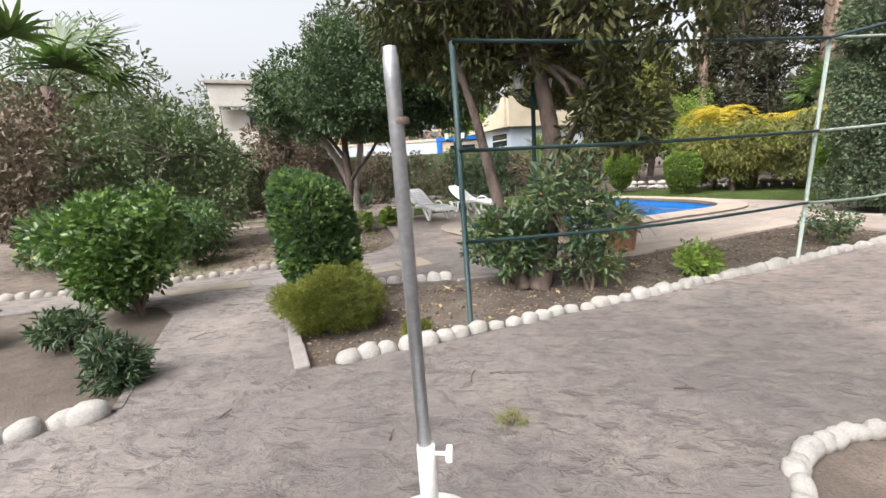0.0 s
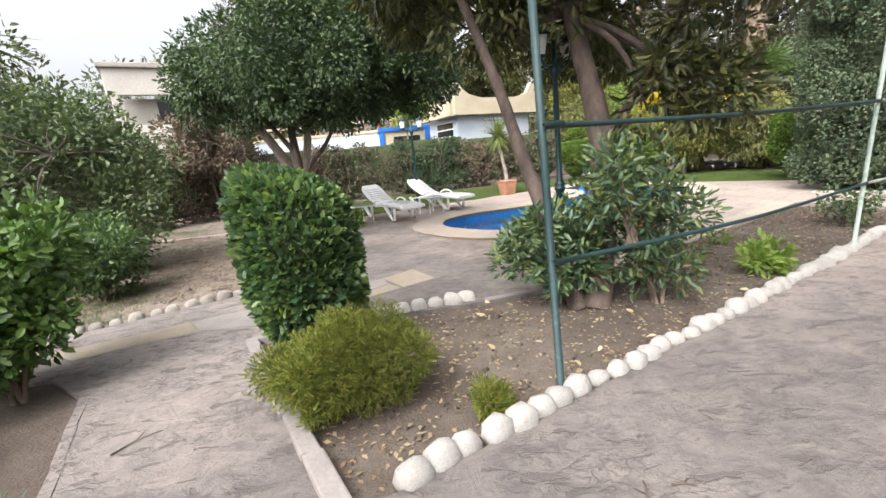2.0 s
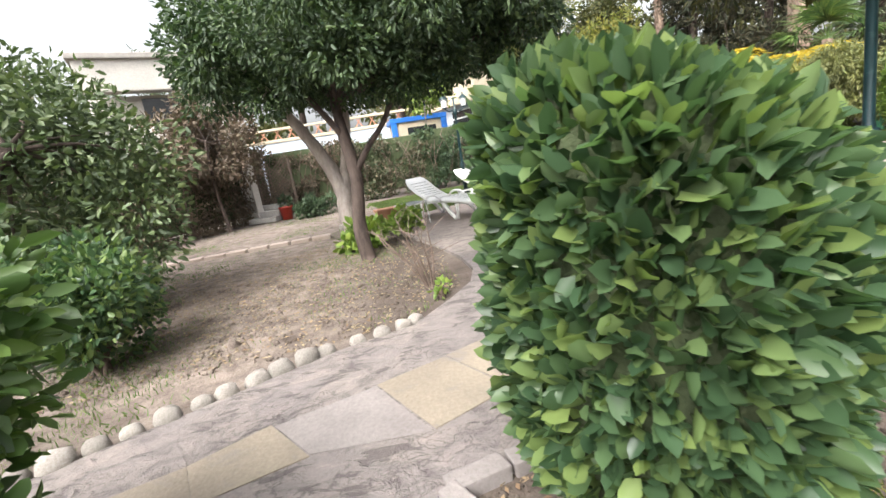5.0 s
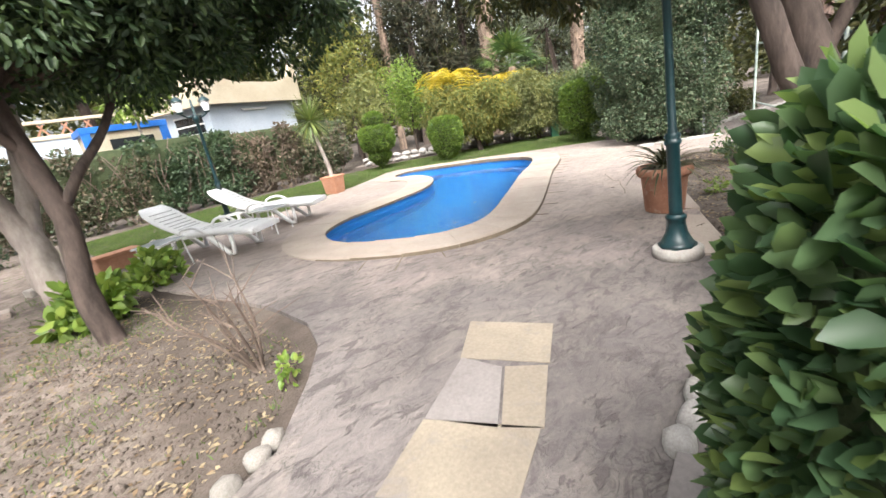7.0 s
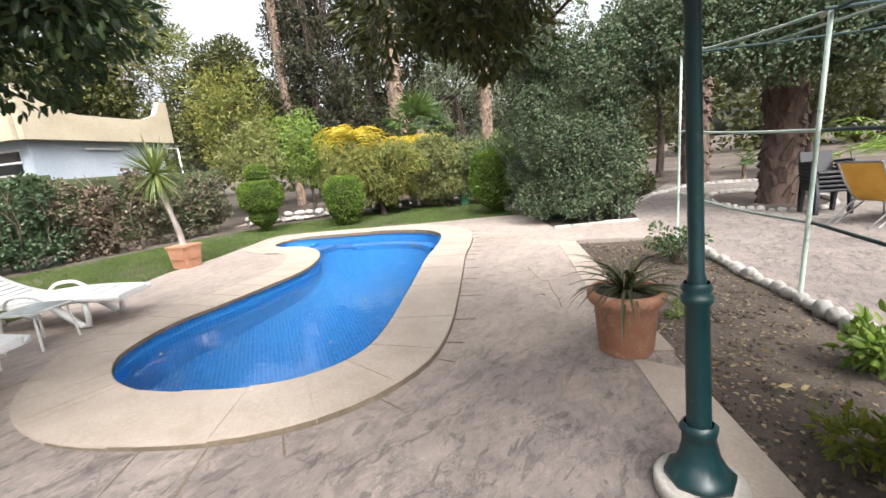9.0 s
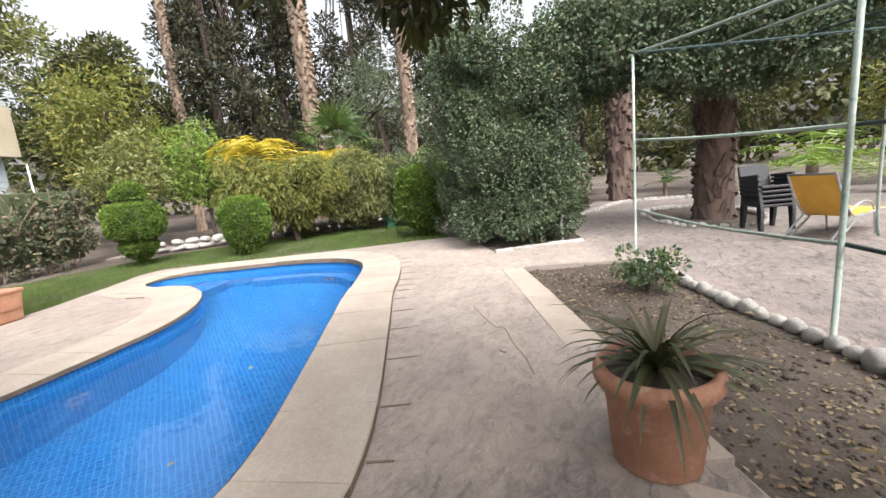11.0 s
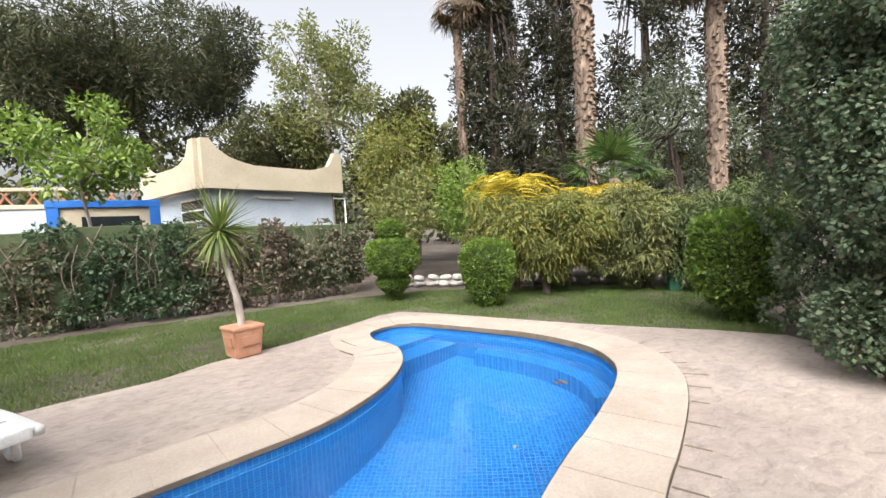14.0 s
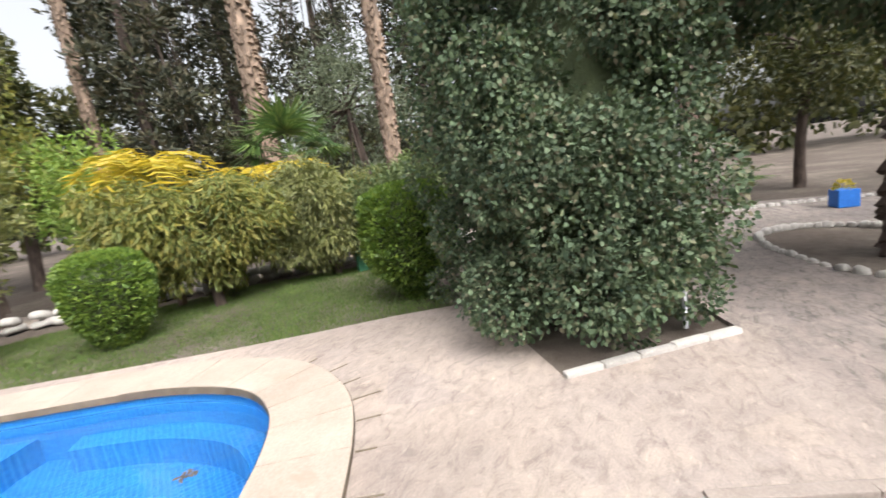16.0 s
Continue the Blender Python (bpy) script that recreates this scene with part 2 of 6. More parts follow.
def bark(name, dark, light, scale=9.0):
    m, nt, b = start(name)
    p = place(nt, False)
    mp = nt.nodes.new("ShaderNodeMapping")
    mp.inputs["Scale"].default_value = (1, 1, 0.3)
    nt.links.new(p, mp.inputs["Vector"])
    n1, n2 = noise_tex(nt, mp.outputs[0], scale, 7, 0.7), noise_tex(nt, p, 2.0, 4)
    c = mix(nt, ramp(nt, n1, [(0.35, dark), (0.62, light)]), ramp(nt, n2, [(0.3, (0.6, 0.6, 0.6)), (0.7, (1.1, 1.1, 1.1))]), 0.7, "MULTIPLY")
    nt.links.new(c, b.inputs["Base Color"])
    b.inputs["Roughness"].default_value = 0.9
    bump(nt, b, n1, 0.8, 0.02)
    return m


M_PAVE, M_SOIL, M_TILE, M_WALLTILE, M_WATER = paving_material(), soil_material(), mosaic("blue mosaic"), mosaic("blue wall mosaic", True), water_material()
M_COPING = plain("beige coping stone", (0.335, 0.275, 0.23), (0.43, 0.365, 0.312), 0.78, big=1.6, fine=50, relief=0.35, depth=0.006, vary=0.05, world_space=True, stain=(0.30, 0.245, 0.20))
M_DECKSTONE = plain("pinkish paving stone", (0.275, 0.23, 0.205), (0.36, 0.305, 0.275), 0.82, big=3.0, fine=45, relief=0.5, depth=0.01, vary=0.08, world_space=True)
M_YELLOWSLAB = plain("ochre slab", (0.205, 0.172, 0.135), (0.285, 0.243, 0.185), 0.82, big=2.2, fine=50, relief=0.5, depth=0.01, vary=0.15, world_space=True, stain=(0.175, 0.155, 0.145))
M_GREYSLAB = plain("grey slab", (0.19, 0.168, 0.16), (0.26, 0.235, 0.222), 0.82, big=3.0, fine=45, relief=0.5, depth=0.01, vary=0.15, world_space=True)
M_WHITESTONE = plain("whitewashed stone", (0.36, 0.34, 0.315), (0.52, 0.50, 0.475), 0.88, big=7, fine=45, relief=0.7, depth=0.012, vary=0.15, stain=(0.30, 0.255, 0.215))
M_FARSTONE = plain("worn whitewashed stone", (0.30, 0.27, 0.24), (0.46, 0.43, 0.39), 0.88, big=7, fine=45, relief=0.7, depth=0.012, vary=0.25, stain=(0.25, 0.20, 0.15))
M_GREENPIPE = plain("green painted pipe", (0.005, 0.022, 0.025), (0.010, 0.038, 0.040), 0.6, big=5, fine=60, relief=0.15, vary=0.1, stain=(0.025, 0.06, 0.06))
M_PALEPIPE = plain("weathered pale green pipe", (0.24, 0.32, 0.28), (0.42, 0.46, 0.42), 0.55, big=4, fine=60, relief=0.15, vary=0.2, stain=(0.05, 0.17, 0.14))
M_LAMPGREEN = plain("dark green enamel", (0.005, 0.027, 0.033), (0.010, 0.042, 0.048), 0.35, big=5, fine=70, relief=0.12, vary=0.05, stain=(0.03, 0.07, 0.065))
M_STEEL = plain("galvanised steel", (0.32, 0.33, 0.35), (0.47, 0.48, 0.50), 0.42, metal=0.7, big=8, fine=60, relief=0.1, vary=0.0)
M_WHITEPAINT = plain("white painted metal", (0.70, 0.70, 0.69), (0.82, 0.82, 0.80), 0.5, big=6, fine=40, relief=0.1, vary=0.05, stain=(0.52, 0.48, 0.42))
M_PLASTIC = plain("white plastic", (0.86, 0.86, 0.85), (0.93, 0.93, 0.92), 0.4, big=4, fine=50, relief=0.04, vary=0.03)
M_TERRACOTTA = plain("terracotta", (0.36, 0.165, 0.10), (0.48, 0.25, 0.165), 0.8, big=6, fine=40, relief=0.3, vary=0.1, stain=(0.50, 0.36, 0.28))
M_TERRA2 = plain("orange terracotta", (0.40, 0.19, 0.11), (0.50, 0.265, 0.17), 0.78, big=6, fine=40, relief=0.25, vary=0.1)
M_CONCRETE = plain("pale concrete", (0.34, 0.315, 0.29), (0.48, 0.455, 0.42), 0.85, big=5, fine=50, relief=0.4, vary=0.1, stain=(0.33, 0.28, 0.24))
M_CREAM = plain("cream render", (0.47, 0.40, 0.29), (0.56, 0.49, 0.375), 0.85, big=1.2, fine=30, relief=0.15, vary=0.04, world_space=True)
M_OFFWHITE = plain("weathered off-white render", (0.50, 0.47, 0.43), (0.62, 0.59, 0.55), 0.88, big=1.0, fine=25, relief=0.15, vary=0.04, world_space=True)
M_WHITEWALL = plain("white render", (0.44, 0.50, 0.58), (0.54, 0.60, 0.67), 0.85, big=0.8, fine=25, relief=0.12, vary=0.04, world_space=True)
M_BLUEPAINT = plain("bright blue paint", (0.01, 0.12, 0.48), (0.02, 0.18, 0.62), 0.5, big=3, fine=30, relief=0.08, vary=0.05)
M_DARKGLASS = plain("dark window glass", (0.015, 0.018, 0.02), (0.03, 0.034, 0.038), 0.12, big=2, fine=20, relief=0.0, vary=0.0)
M_WOODDARK = plain("dark weathered wood", (0.09, 0.065, 0.05), (0.16, 0.12, 0.09), 0.85, big=4, fine=50, relief=0.4, vary=0.2)
M_BLACKPLASTIC = plain("black plastic rattan", (0.012, 0.013, 0.018), (0.025, 0.027, 0.034), 0.5, big=8, fine=90, relief=0.4, vary=0.1)
M_YELLOWCLOTH = plain("yellow sling fabric", (0.62, 0.33, 0.045), (0.74, 0.43, 0.08), 0.85, big=4, fine=120, relief=0.2, vary=0.05)
M_ALU = plain("grey aluminium tube", (0.38, 0.40, 0.42), (0.52, 0.53, 0.55), 0.4, metal=0.6, big=8, fine=60, relief=0.05, vary=0.1)
M_BARK = bark("brown bark", (0.034, 0.024, 0.019), (0.105, 0.076, 0.063))
M_BARKPALE = bark("pale grey bark", (0.27, 0.225, 0.20), (0.52, 0.455, 0.41), 6)
M_PALMDARK = bark("dark fibrous palm bark", (0.04, 0.026, 0.021), (0.15, 0.10, 0.08), 7)
M_PALMBARK = bark("palm bark", (0.07, 0.05, 0.038), (0.265, 0.19, 0.14), 5)
M_TWIG = plain("dry twigs", (0.10, 0.07, 0.055), (0.22, 0.165, 0.13), 0.9, big=5, fine=40, relief=0.2, vary=0.2)
# for solid cores: the shade between leaves is put into this dark colour
M_INNER = plain("inner core with painted shade", (0.045, 0.062, 0.028), (0.085, 0.11, 0.048), 0.95, big=6, fine=25, relief=0.6, depth=0.03, vary=0.1)
L_PRIVET = leafy("glossy dark green leaves", [(0.046, 0.092, 0.048), (0.076, 0.136, 0.068), (0.120, 0.190, 0.085), (0.22, 0.295, 0.10)], 0.38, 0.45)
L_CITRUS = leafy("citrus leaves", [(0.045, 0.09, 0.028), (0.085, 0.155, 0.04), (0.15, 0.24, 0.055)], 0.45, 0.3)
L_BOX = leafy("clipped bright green leaves", [(0.066, 0.125, 0.021), (0.122, 0.20, 0.032), (0.21, 0.29, 0.05)], 0.5, 0.25)
L_IVY = leafy("ivy leaves", [(0.032, 0.058, 0.032), (0.060, 0.096, 0.054), (0.090, 0.132, 0.076), (0.118, 0.162, 0.09), (0.15, 0.13, 0.09)], 0.75, 0.2)
L_FICUS = leafy("dense tree leaves", [(0.024, 0.049, 0.022), (0.043, 0.079, 0.032), (0.085, 0.134, 0.043)], 0.55, 0.25)
L_DUSTY = leafy("dusty green leaves", [(0.06, 0.09, 0.045), (0.10, 0.145, 0.065), (0.155, 0.20, 0.085)], 0.55, 0.25)
L_OLIVE = leafy("olive brown foliage", [(0.030, 0.043, 0.015), (0.073, 0.079, 0.024), (0.122, 0.116, 0.037)], 0.55, 0.25)
L_OLEANDER = leafy("long narrow leaves", [(0.037, 0.073, 0.039), (0.055, 0.104, 0.055), (0.079, 0.130, 0.062), (0.098, 0.145, 0.058), (0.16, 0.18, 0.05)], 0.5, 0.2)
L_FEATHER = leafy("feathery green sprigs", [(0.12, 0.15, 0.02), (0.18, 0.21, 0.03), (0.28, 0.265, 0.05), (0.095, 0.15, 0.025)], 0.7, 0.42)
L_HEDGE = leafy("dusty hedge leaves", [(0.159, 0.118, 0.095), (0.087, 0.095, 0.048), (0.048, 0.087, 0.044), (0.222, 0.159, 0.118), (0.072, 0.111, 0.048)], 0.6, 0.15)
L_DRYHEDGE = leafy("dry brown hedge leaves", [(0.165, 0.115, 0.092), (0.125, 0.095, 0.070), (0.22, 0.16, 0.125), (0.08, 0.08, 0.045)], 0.7, 0.15)
L_GREENHEDGE = leafy("dark hedge leaves", [(0.029, 0.060, 0.031), (0.056, 0.099, 0.048), (0.095, 0.135, 0.072)], 0.5, 0.18)
L_WEEP = leafy("yellowish weeping foliage", [(0.12, 0.15, 0.035), (0.18, 0.20, 0.05), (0.27, 0.235, 0.05), (0.10, 0.14, 0.04)], 0.6, 0.3)
L_YELLOW = leafy("yellow fronds", [(0.42, 0.32, 0.02), (0.55, 0.40, 0.03), (0.34, 0.30, 0.03)], 0.5, 0.3)
L_LIME = leafy("light green leaves", [(0.122, 0.207, 0.037), (0.195, 0.293, 0.055), (0.268, 0.342, 0.073)], 0.5, 0.3)
L_PINE = leafy("pine needles", [(0.038, 0.052, 0.025), (0.07, 0.082, 0.038), (0.12, 0.115, 0.055)], 0.65, 0.2)
L_CYPRESS = leafy("dark cypress sprays", [(0.024, 0.032, 0.020), (0.049, 0.051, 0.027), (0.091, 0.076, 0.043)], 0.65, 0.15)
L_PALE = leafy("sparse pale leaves", [(0.159, 0.183, 0.061), (0.244, 0.244, 0.085), (0.122, 0.146, 0.061)], 0.55, 0.3)
L_FAN = leafy("fan palm leaves", [(0.04, 0.085, 0.025), (0.08, 0.14, 0.04), (0.15, 0.2, 0.06)], 0.45, 0.3)
L_YUCCA = leafy("yucca leaves", [(0.10, 0.16, 0.05), (0.17, 0.22, 0.07), (0.26, 0.27, 0.09)], 0.45, 0.25)
L_GREY = leafy("grey green foliage", [(0.110, 0.134, 0.091), (0.159, 0.189, 0.128), (0.207, 0.232, 0.159)], 0.6, 0.2)
L_GRASS = leafy("lawn grass", [(0.065, 0.125, 0.026), (0.10, 0.165, 0.038), (0.17, 0.195, 0.065)], 0.7, 0.25)
L_LITTER = leafy("fallen leaves", [(0.16, 0.10, 0.06), (0.26, 0.18, 0.11), (0.34, 0.27, 0.18), (0.10, 0.07, 0.045)], 0.8, 0.1)
L_DRYFROND = leafy("dead fronds", [(0.16, 0.11, 0.075), (0.26, 0.185, 0.125), (0.12, 0.085, 0.06)], 0.8, 0.15)


# ---- building helpers ----
def np_mesh(name, V, F, material, smooth=False):
    me = bpy.data.meshes.new(name)
    V, F = np.asarray(V, np.float32), np.asarray(F, np.int32)
    m, k = F.shape
    me.vertices.add(len(V))
    me.vertices.foreach_set("co", V.ravel())
    me.loops.add(m * k)
    me.loops.foreach_set("vertex_index", F.ravel())
    me.polygons.add(m)
    me.polygons.foreach_set("loop_start", np.arange(0, m * k, k, dtype=np.int32))
    if smooth:
        me.polygons.foreach_set("use_smooth", np.ones(m, bool))
    me.update(calc_edges=True)
    me.materials.append(material)
    return me


def bm_mesh(name, bm, material, smooth=False):
    me = bpy.data.meshes.new(name)
    bmesh.ops.recalc_face_normals(bm, faces=bm.faces)
    bm.to_mesh(me)
    bm.free()
    for poly in me.polygons:
        poly.use_smooth = smooth
    me.materials.append(material)
    return me


def part(name, data, material, parent, label="", m=None, smooth=False):
    """A mesh object under a thing, a part or a piece of the setting."""
    if isinstance(data, bmesh.types.BMesh):
        data = bm_mesh(name, data, material, smooth)
    elif isinstance(data, tuple):
        data = np_mesh(name, data[0], data[1], material, smooth)
    ob = new(name, data)
    if parent:
        ob.parent = parent
    if m:
        ob.matrix_basis = m
    return tagged(ob, label)


def thing(name, m, label, category, group="", kind=""):
    ob = new(name)
    ob.empty_display_size = 0.1
    ob.matrix_basis = m
    return tagged(ob, label, category, group, kind)


def structure(name, data, material, label, category, kind="structure", smooth=False):
    ob = part(name, data, material, None, "", None, smooth)
    return tagged(ob, label, category, "", kind)


def box(sx, sy, sz, bevel=0.0, at=(0, 0, 0), bm=None):
    """A block that stands on z of at, with bevelled edges."""
    made = bmesh.new()
    bmesh.ops.create_cube(made, size=1.0, matrix=Matrix.Translation((at[0], at[1], at[2] + sz / 2)) @ Matrix.Diagonal((sx, sy, sz, 1)))
    if bevel:
        bmesh.ops.bevel(made, geom=made.edges[:], offset=bevel, segments=2, affect="EDGES", profile=0.6)
    return made


def tube(points, radii, seg=8, rough=0.0, rng=None):
    """A tapered tube along points; returns vertices and quads."""
    pts = [Vector(p) for p in points]
    if not hasattr(radii, "__len__"):
        radii = [radii] * len(pts)
    V, F = [], []
    side = Vector((1, 0, 0))
    for i, p in enumerate(pts):
        d = (pts[min(i + 1, len(pts) - 1)] - pts[max(i - 1, 0)]).normalized()
        if abs(d.dot(side)) > 0.95:
            side = Vector((0, 1, 0))
        u = (side - d * side.dot(d)).normalized()
        side = u
        w = d.cross(u)
        for k in range(seg):
            a = 2 * math.pi * k / seg
            r = radii[i] * (1 + (rough * (rng.random() - 0.5) if rng is not None else 0))
            V.append(p + (u * math.cos(a) + w * math.sin(a)) * r)
    n = len(pts)
    for i in range(n - 1):
        for k in range(seg):
            a, b = i * seg + k, i * seg + (k + 1) % seg
            F.append((a, b, b + seg, a + seg))
    # caps
    for base, c in ((0, pts[0]), ((n - 1) * seg, pts[-1])):
        V.append(c)
        ci = len(V) - 1
        for k in range(0, seg, 2):
            F.append((ci, base + k, base + (k + 1) % seg, base + (k + 2) % seg))
    return np.array([tuple(v) for v in V]), np.array(F)


def joined(pieces):
    V, F, n = [], [], 0
    for v, f in pieces:
        V.append(v)
        F.append(np.asarray(f) + n)
        n += len(v)
    return np.concatenate(V), np.concatenate(F)


def spline(points, steps=6, closed=False):
    """A smooth curve through points (Catmull-Rom)."""
    P = [Vector(p) for p in points]
    n, out = len(P), []
    for i in range(n if closed else n - 1):
        if closed:
            a, b, c, d = P[i - 1], P[i], P[(i + 1) % n], P[(i + 2) % n]
        else:
            a, b, c, d = P[max(i - 1, 0)], P[i], P[i + 1], P[min(i + 2, n - 1)]
        for k in range(steps):
            t = k / steps
            out.append(0.5 * (2 * b + (c - a) * t + (2 * a - 5 * b + 4 * c - d) * t * t + (3 * b - a - 3 * c + d) * t ** 3))
    if not closed:
        out.append(P[-1])
    return out


def lathe(profile, seg=20, square=False):
    """A turned shape from (radius, height) pairs."""
    V, F = [], []
    for r, z in profile:
        for k in range(seg):
            a = 2 * math.pi * (k + 0.5) / seg
            V.append((r * math.cos(a), r * math.sin(a), z))
    for i in range(len(profile) - 1):
        for k in range(seg):
            a, b = i * seg + k, i * seg + (k + 1) % seg
            F.append((a, b, b + seg, a + seg))
    return np.array(V), np.array(F)


def sheet(outer, holes, top, bottom):
    """A slab with holes; its edges go down to bottom."""
    bm = bmesh.new()
    edges, loops = [], []
    for loop in (outer, *holes):
        vs = [bm.verts.new((p[0], p[1], top)) for p in loop]
        loops.append(vs)
        edges += [bm.edges.new((vs[i - 1], vs[i])) for i in range(len(vs))]
    bmesh.ops.triangle_fill(bm, use_beauty=True, use_dissolve=False, edges=edges)
    for f in bm.faces:
        if f.normal.z < 0:
            f.normal_flip()
    for vs in loops:
        low = [bm.verts.new((v.co.x, v.co.y, bottom)) for v in vs]
        for i in range(len(vs)):
            bm.faces.new((vs[i - 1], vs[i], low[i], low[i - 1]))
    return bm


def inside(x, y, poly):
    """Which of the points x, y lie inside poly."""
    hit = np.zeros(np.shape(x), bool)
    for i in range(len(poly)):
        x0, y0, x1, y1 = poly[i - 1][0], poly[i - 1][1], poly[i][0], poly[i][1]
        if y0 != y1:
            hit ^= ((y0 > y) != (y1 > y)) & (x < (x1 - x0) * (y - y0) / (y1 - y0) + x0)
    return hit


def unit(a):
    return a / np.maximum(np.linalg.norm(a, axis=-1, keepdims=True), 1e-9)


OVAL = ([(0, 0, 0), (0.35, -0.5, 0.10), (0.75, -0.38, 0.06), (1, 0, -0.05), (0.75, 0.38, 0.06), (0.35, 0.5, 0.10)], [(0, 1, 2, 3), (0, 3, 4, 5)])
DIAMOND = ([(0, 0, 0), (0.5, -0.5, 0.1), (1, 0, 0), (0.5, 0.5, 0.1)], [(0, 1, 2, 3)])
BLADE = ([(0, -0.5, 0), (0, 0.5, 0), (0.55, 0.32, 0.05), (0.55, -0.32, 0.05), (1, 0.04, -0.12), (1, -0.04, -0.12)], [(0, 1, 2, 3), (3, 2, 4, 5)])


def leaves(P, D, size, width, rng, shape=OVAL, spread=0.35, up=0.0, facing=None):
    """One leaf at each point of P that points along D."""
    n = len(P)
    D = unit(D + rng.normal(0, spread, (n, 3)))
    N = unit(rng.normal(0, 0.5, (n, 3)) + np.array([0, 0, up]) + 0.4 * D[:, [1, 2, 0]])
    if facing is not None:
        N = unit(facing + rng.normal(0, 0.12, (n, 3)))
    S = unit(np.cross(D, N))
    N = np.cross(S, D)
    L = size * rng.uniform(0.65, 1.25, (n, 1))
    tv, tf = np.array(shape[0], float), np.array(shape[1])
    V = P[:, None, :] + L[:, None, :] * (tv[None, :, 0:1] * D[:, None] + width * tv[None, :, 1:2] * S[:, None] + tv[None, :, 2:3] * N[:, None])
    F = tf[None] + (np.arange(n) * len(tv))[:, None, None]
    return V.reshape(-1, 3), F.reshape(-1, tf.shape[1])


def clumps_cloud(clumps, n, rng, shell=0.5):
    """Points in a set of round clumps (x, y, z, r), mostly near their skins, and the ways outwards."""
    C = np.asarray(clumps, float)
    w = C[:, 3] ** 2
    i = rng.choice(len(C), n, p=w / w.sum())
    out = unit(rng.normal(0, 1, (n, 3)))
    r = C[i, 3:4] * rng.uniform(shell, 1, (n, 1)) ** 0.6
    return C[i, :3] + out * r, out


def puffs(center, radii, count, r, rng, flat=0.0):
    """Clump centres that fill an ellipsoid's skin unevenly."""
    d = unit(rng.normal(0, 1, (count, 3)))
    if flat:
        d[:, 2] = np.maximum(d[:, 2], -flat)
    p = np.array(center) + d * np.array(radii) * rng.uniform(0.45, 1.0, (count, 1))
    return np.concatenate([p, r * rng.uniform(0.6, 1.3, (count, 1))], 1)


def limbs(ob, trunk_top, clumps, radius, rng, bark_mat, every=2, sag=0.15):
    """Branches that reach from the trunk's top to some of the clumps."""
    top = Vector(trunk_top)
    for c in clumps[::every]:
        end = Vector(c[:3])
        mid = top.lerp(end, 0.5) + Vector((rng.normal(0, 0.12), rng.normal(0, 0.12), sag * (end - top).length * 0.5)) * min(1, (end - top).length)
        pts = spline([top, mid, end], 4)
        part("limb", tube(pts, np.linspace(radius, radius * 0.18, len(pts)), 6), bark_mat, ob, smooth=True)


def crowned(name, base, trunk, radii, clumps, n, size, width, leaf_mat, bark_mat, label, category, seed, group="", limb_r=0.05, every=2, shape=OVAL, droop=0.2, shell=0.45, top=None, spread=0.6):
    """A tree or tall shrub: tapered trunk, limbs, and a crown of single leaves."""
    rng = np.random.default_rng(seed)
    ob = thing(name, pose(*base), label, category, group)
    off = np.array(base)
    for pts, r in zip(trunk, radii):
        line = spline([Vector(p) - Vector(base) for p in pts], 5)
        part("trunk", tube(line, np.interp(np.linspace(0, 1, len(line)), np.linspace(0, 1, len(r)), r), 10, 0.16, rng), bark_mat, ob, smooth=True)
    C = np.array(clumps, float)
    C[:, :3] -= off
    if limb_r:
        limbs(ob, Vector(top if top else trunk[0][-1]) - Vector(base), C, limb_r, rng, bark_mat, every)
    P, out = clumps_cloud(C, n, rng, shell)
    part("crown", leaves(P, out + np.array([0, 0, -droop]), size, width, rng, shape, spread), leaf_mat, ob)
    return ob


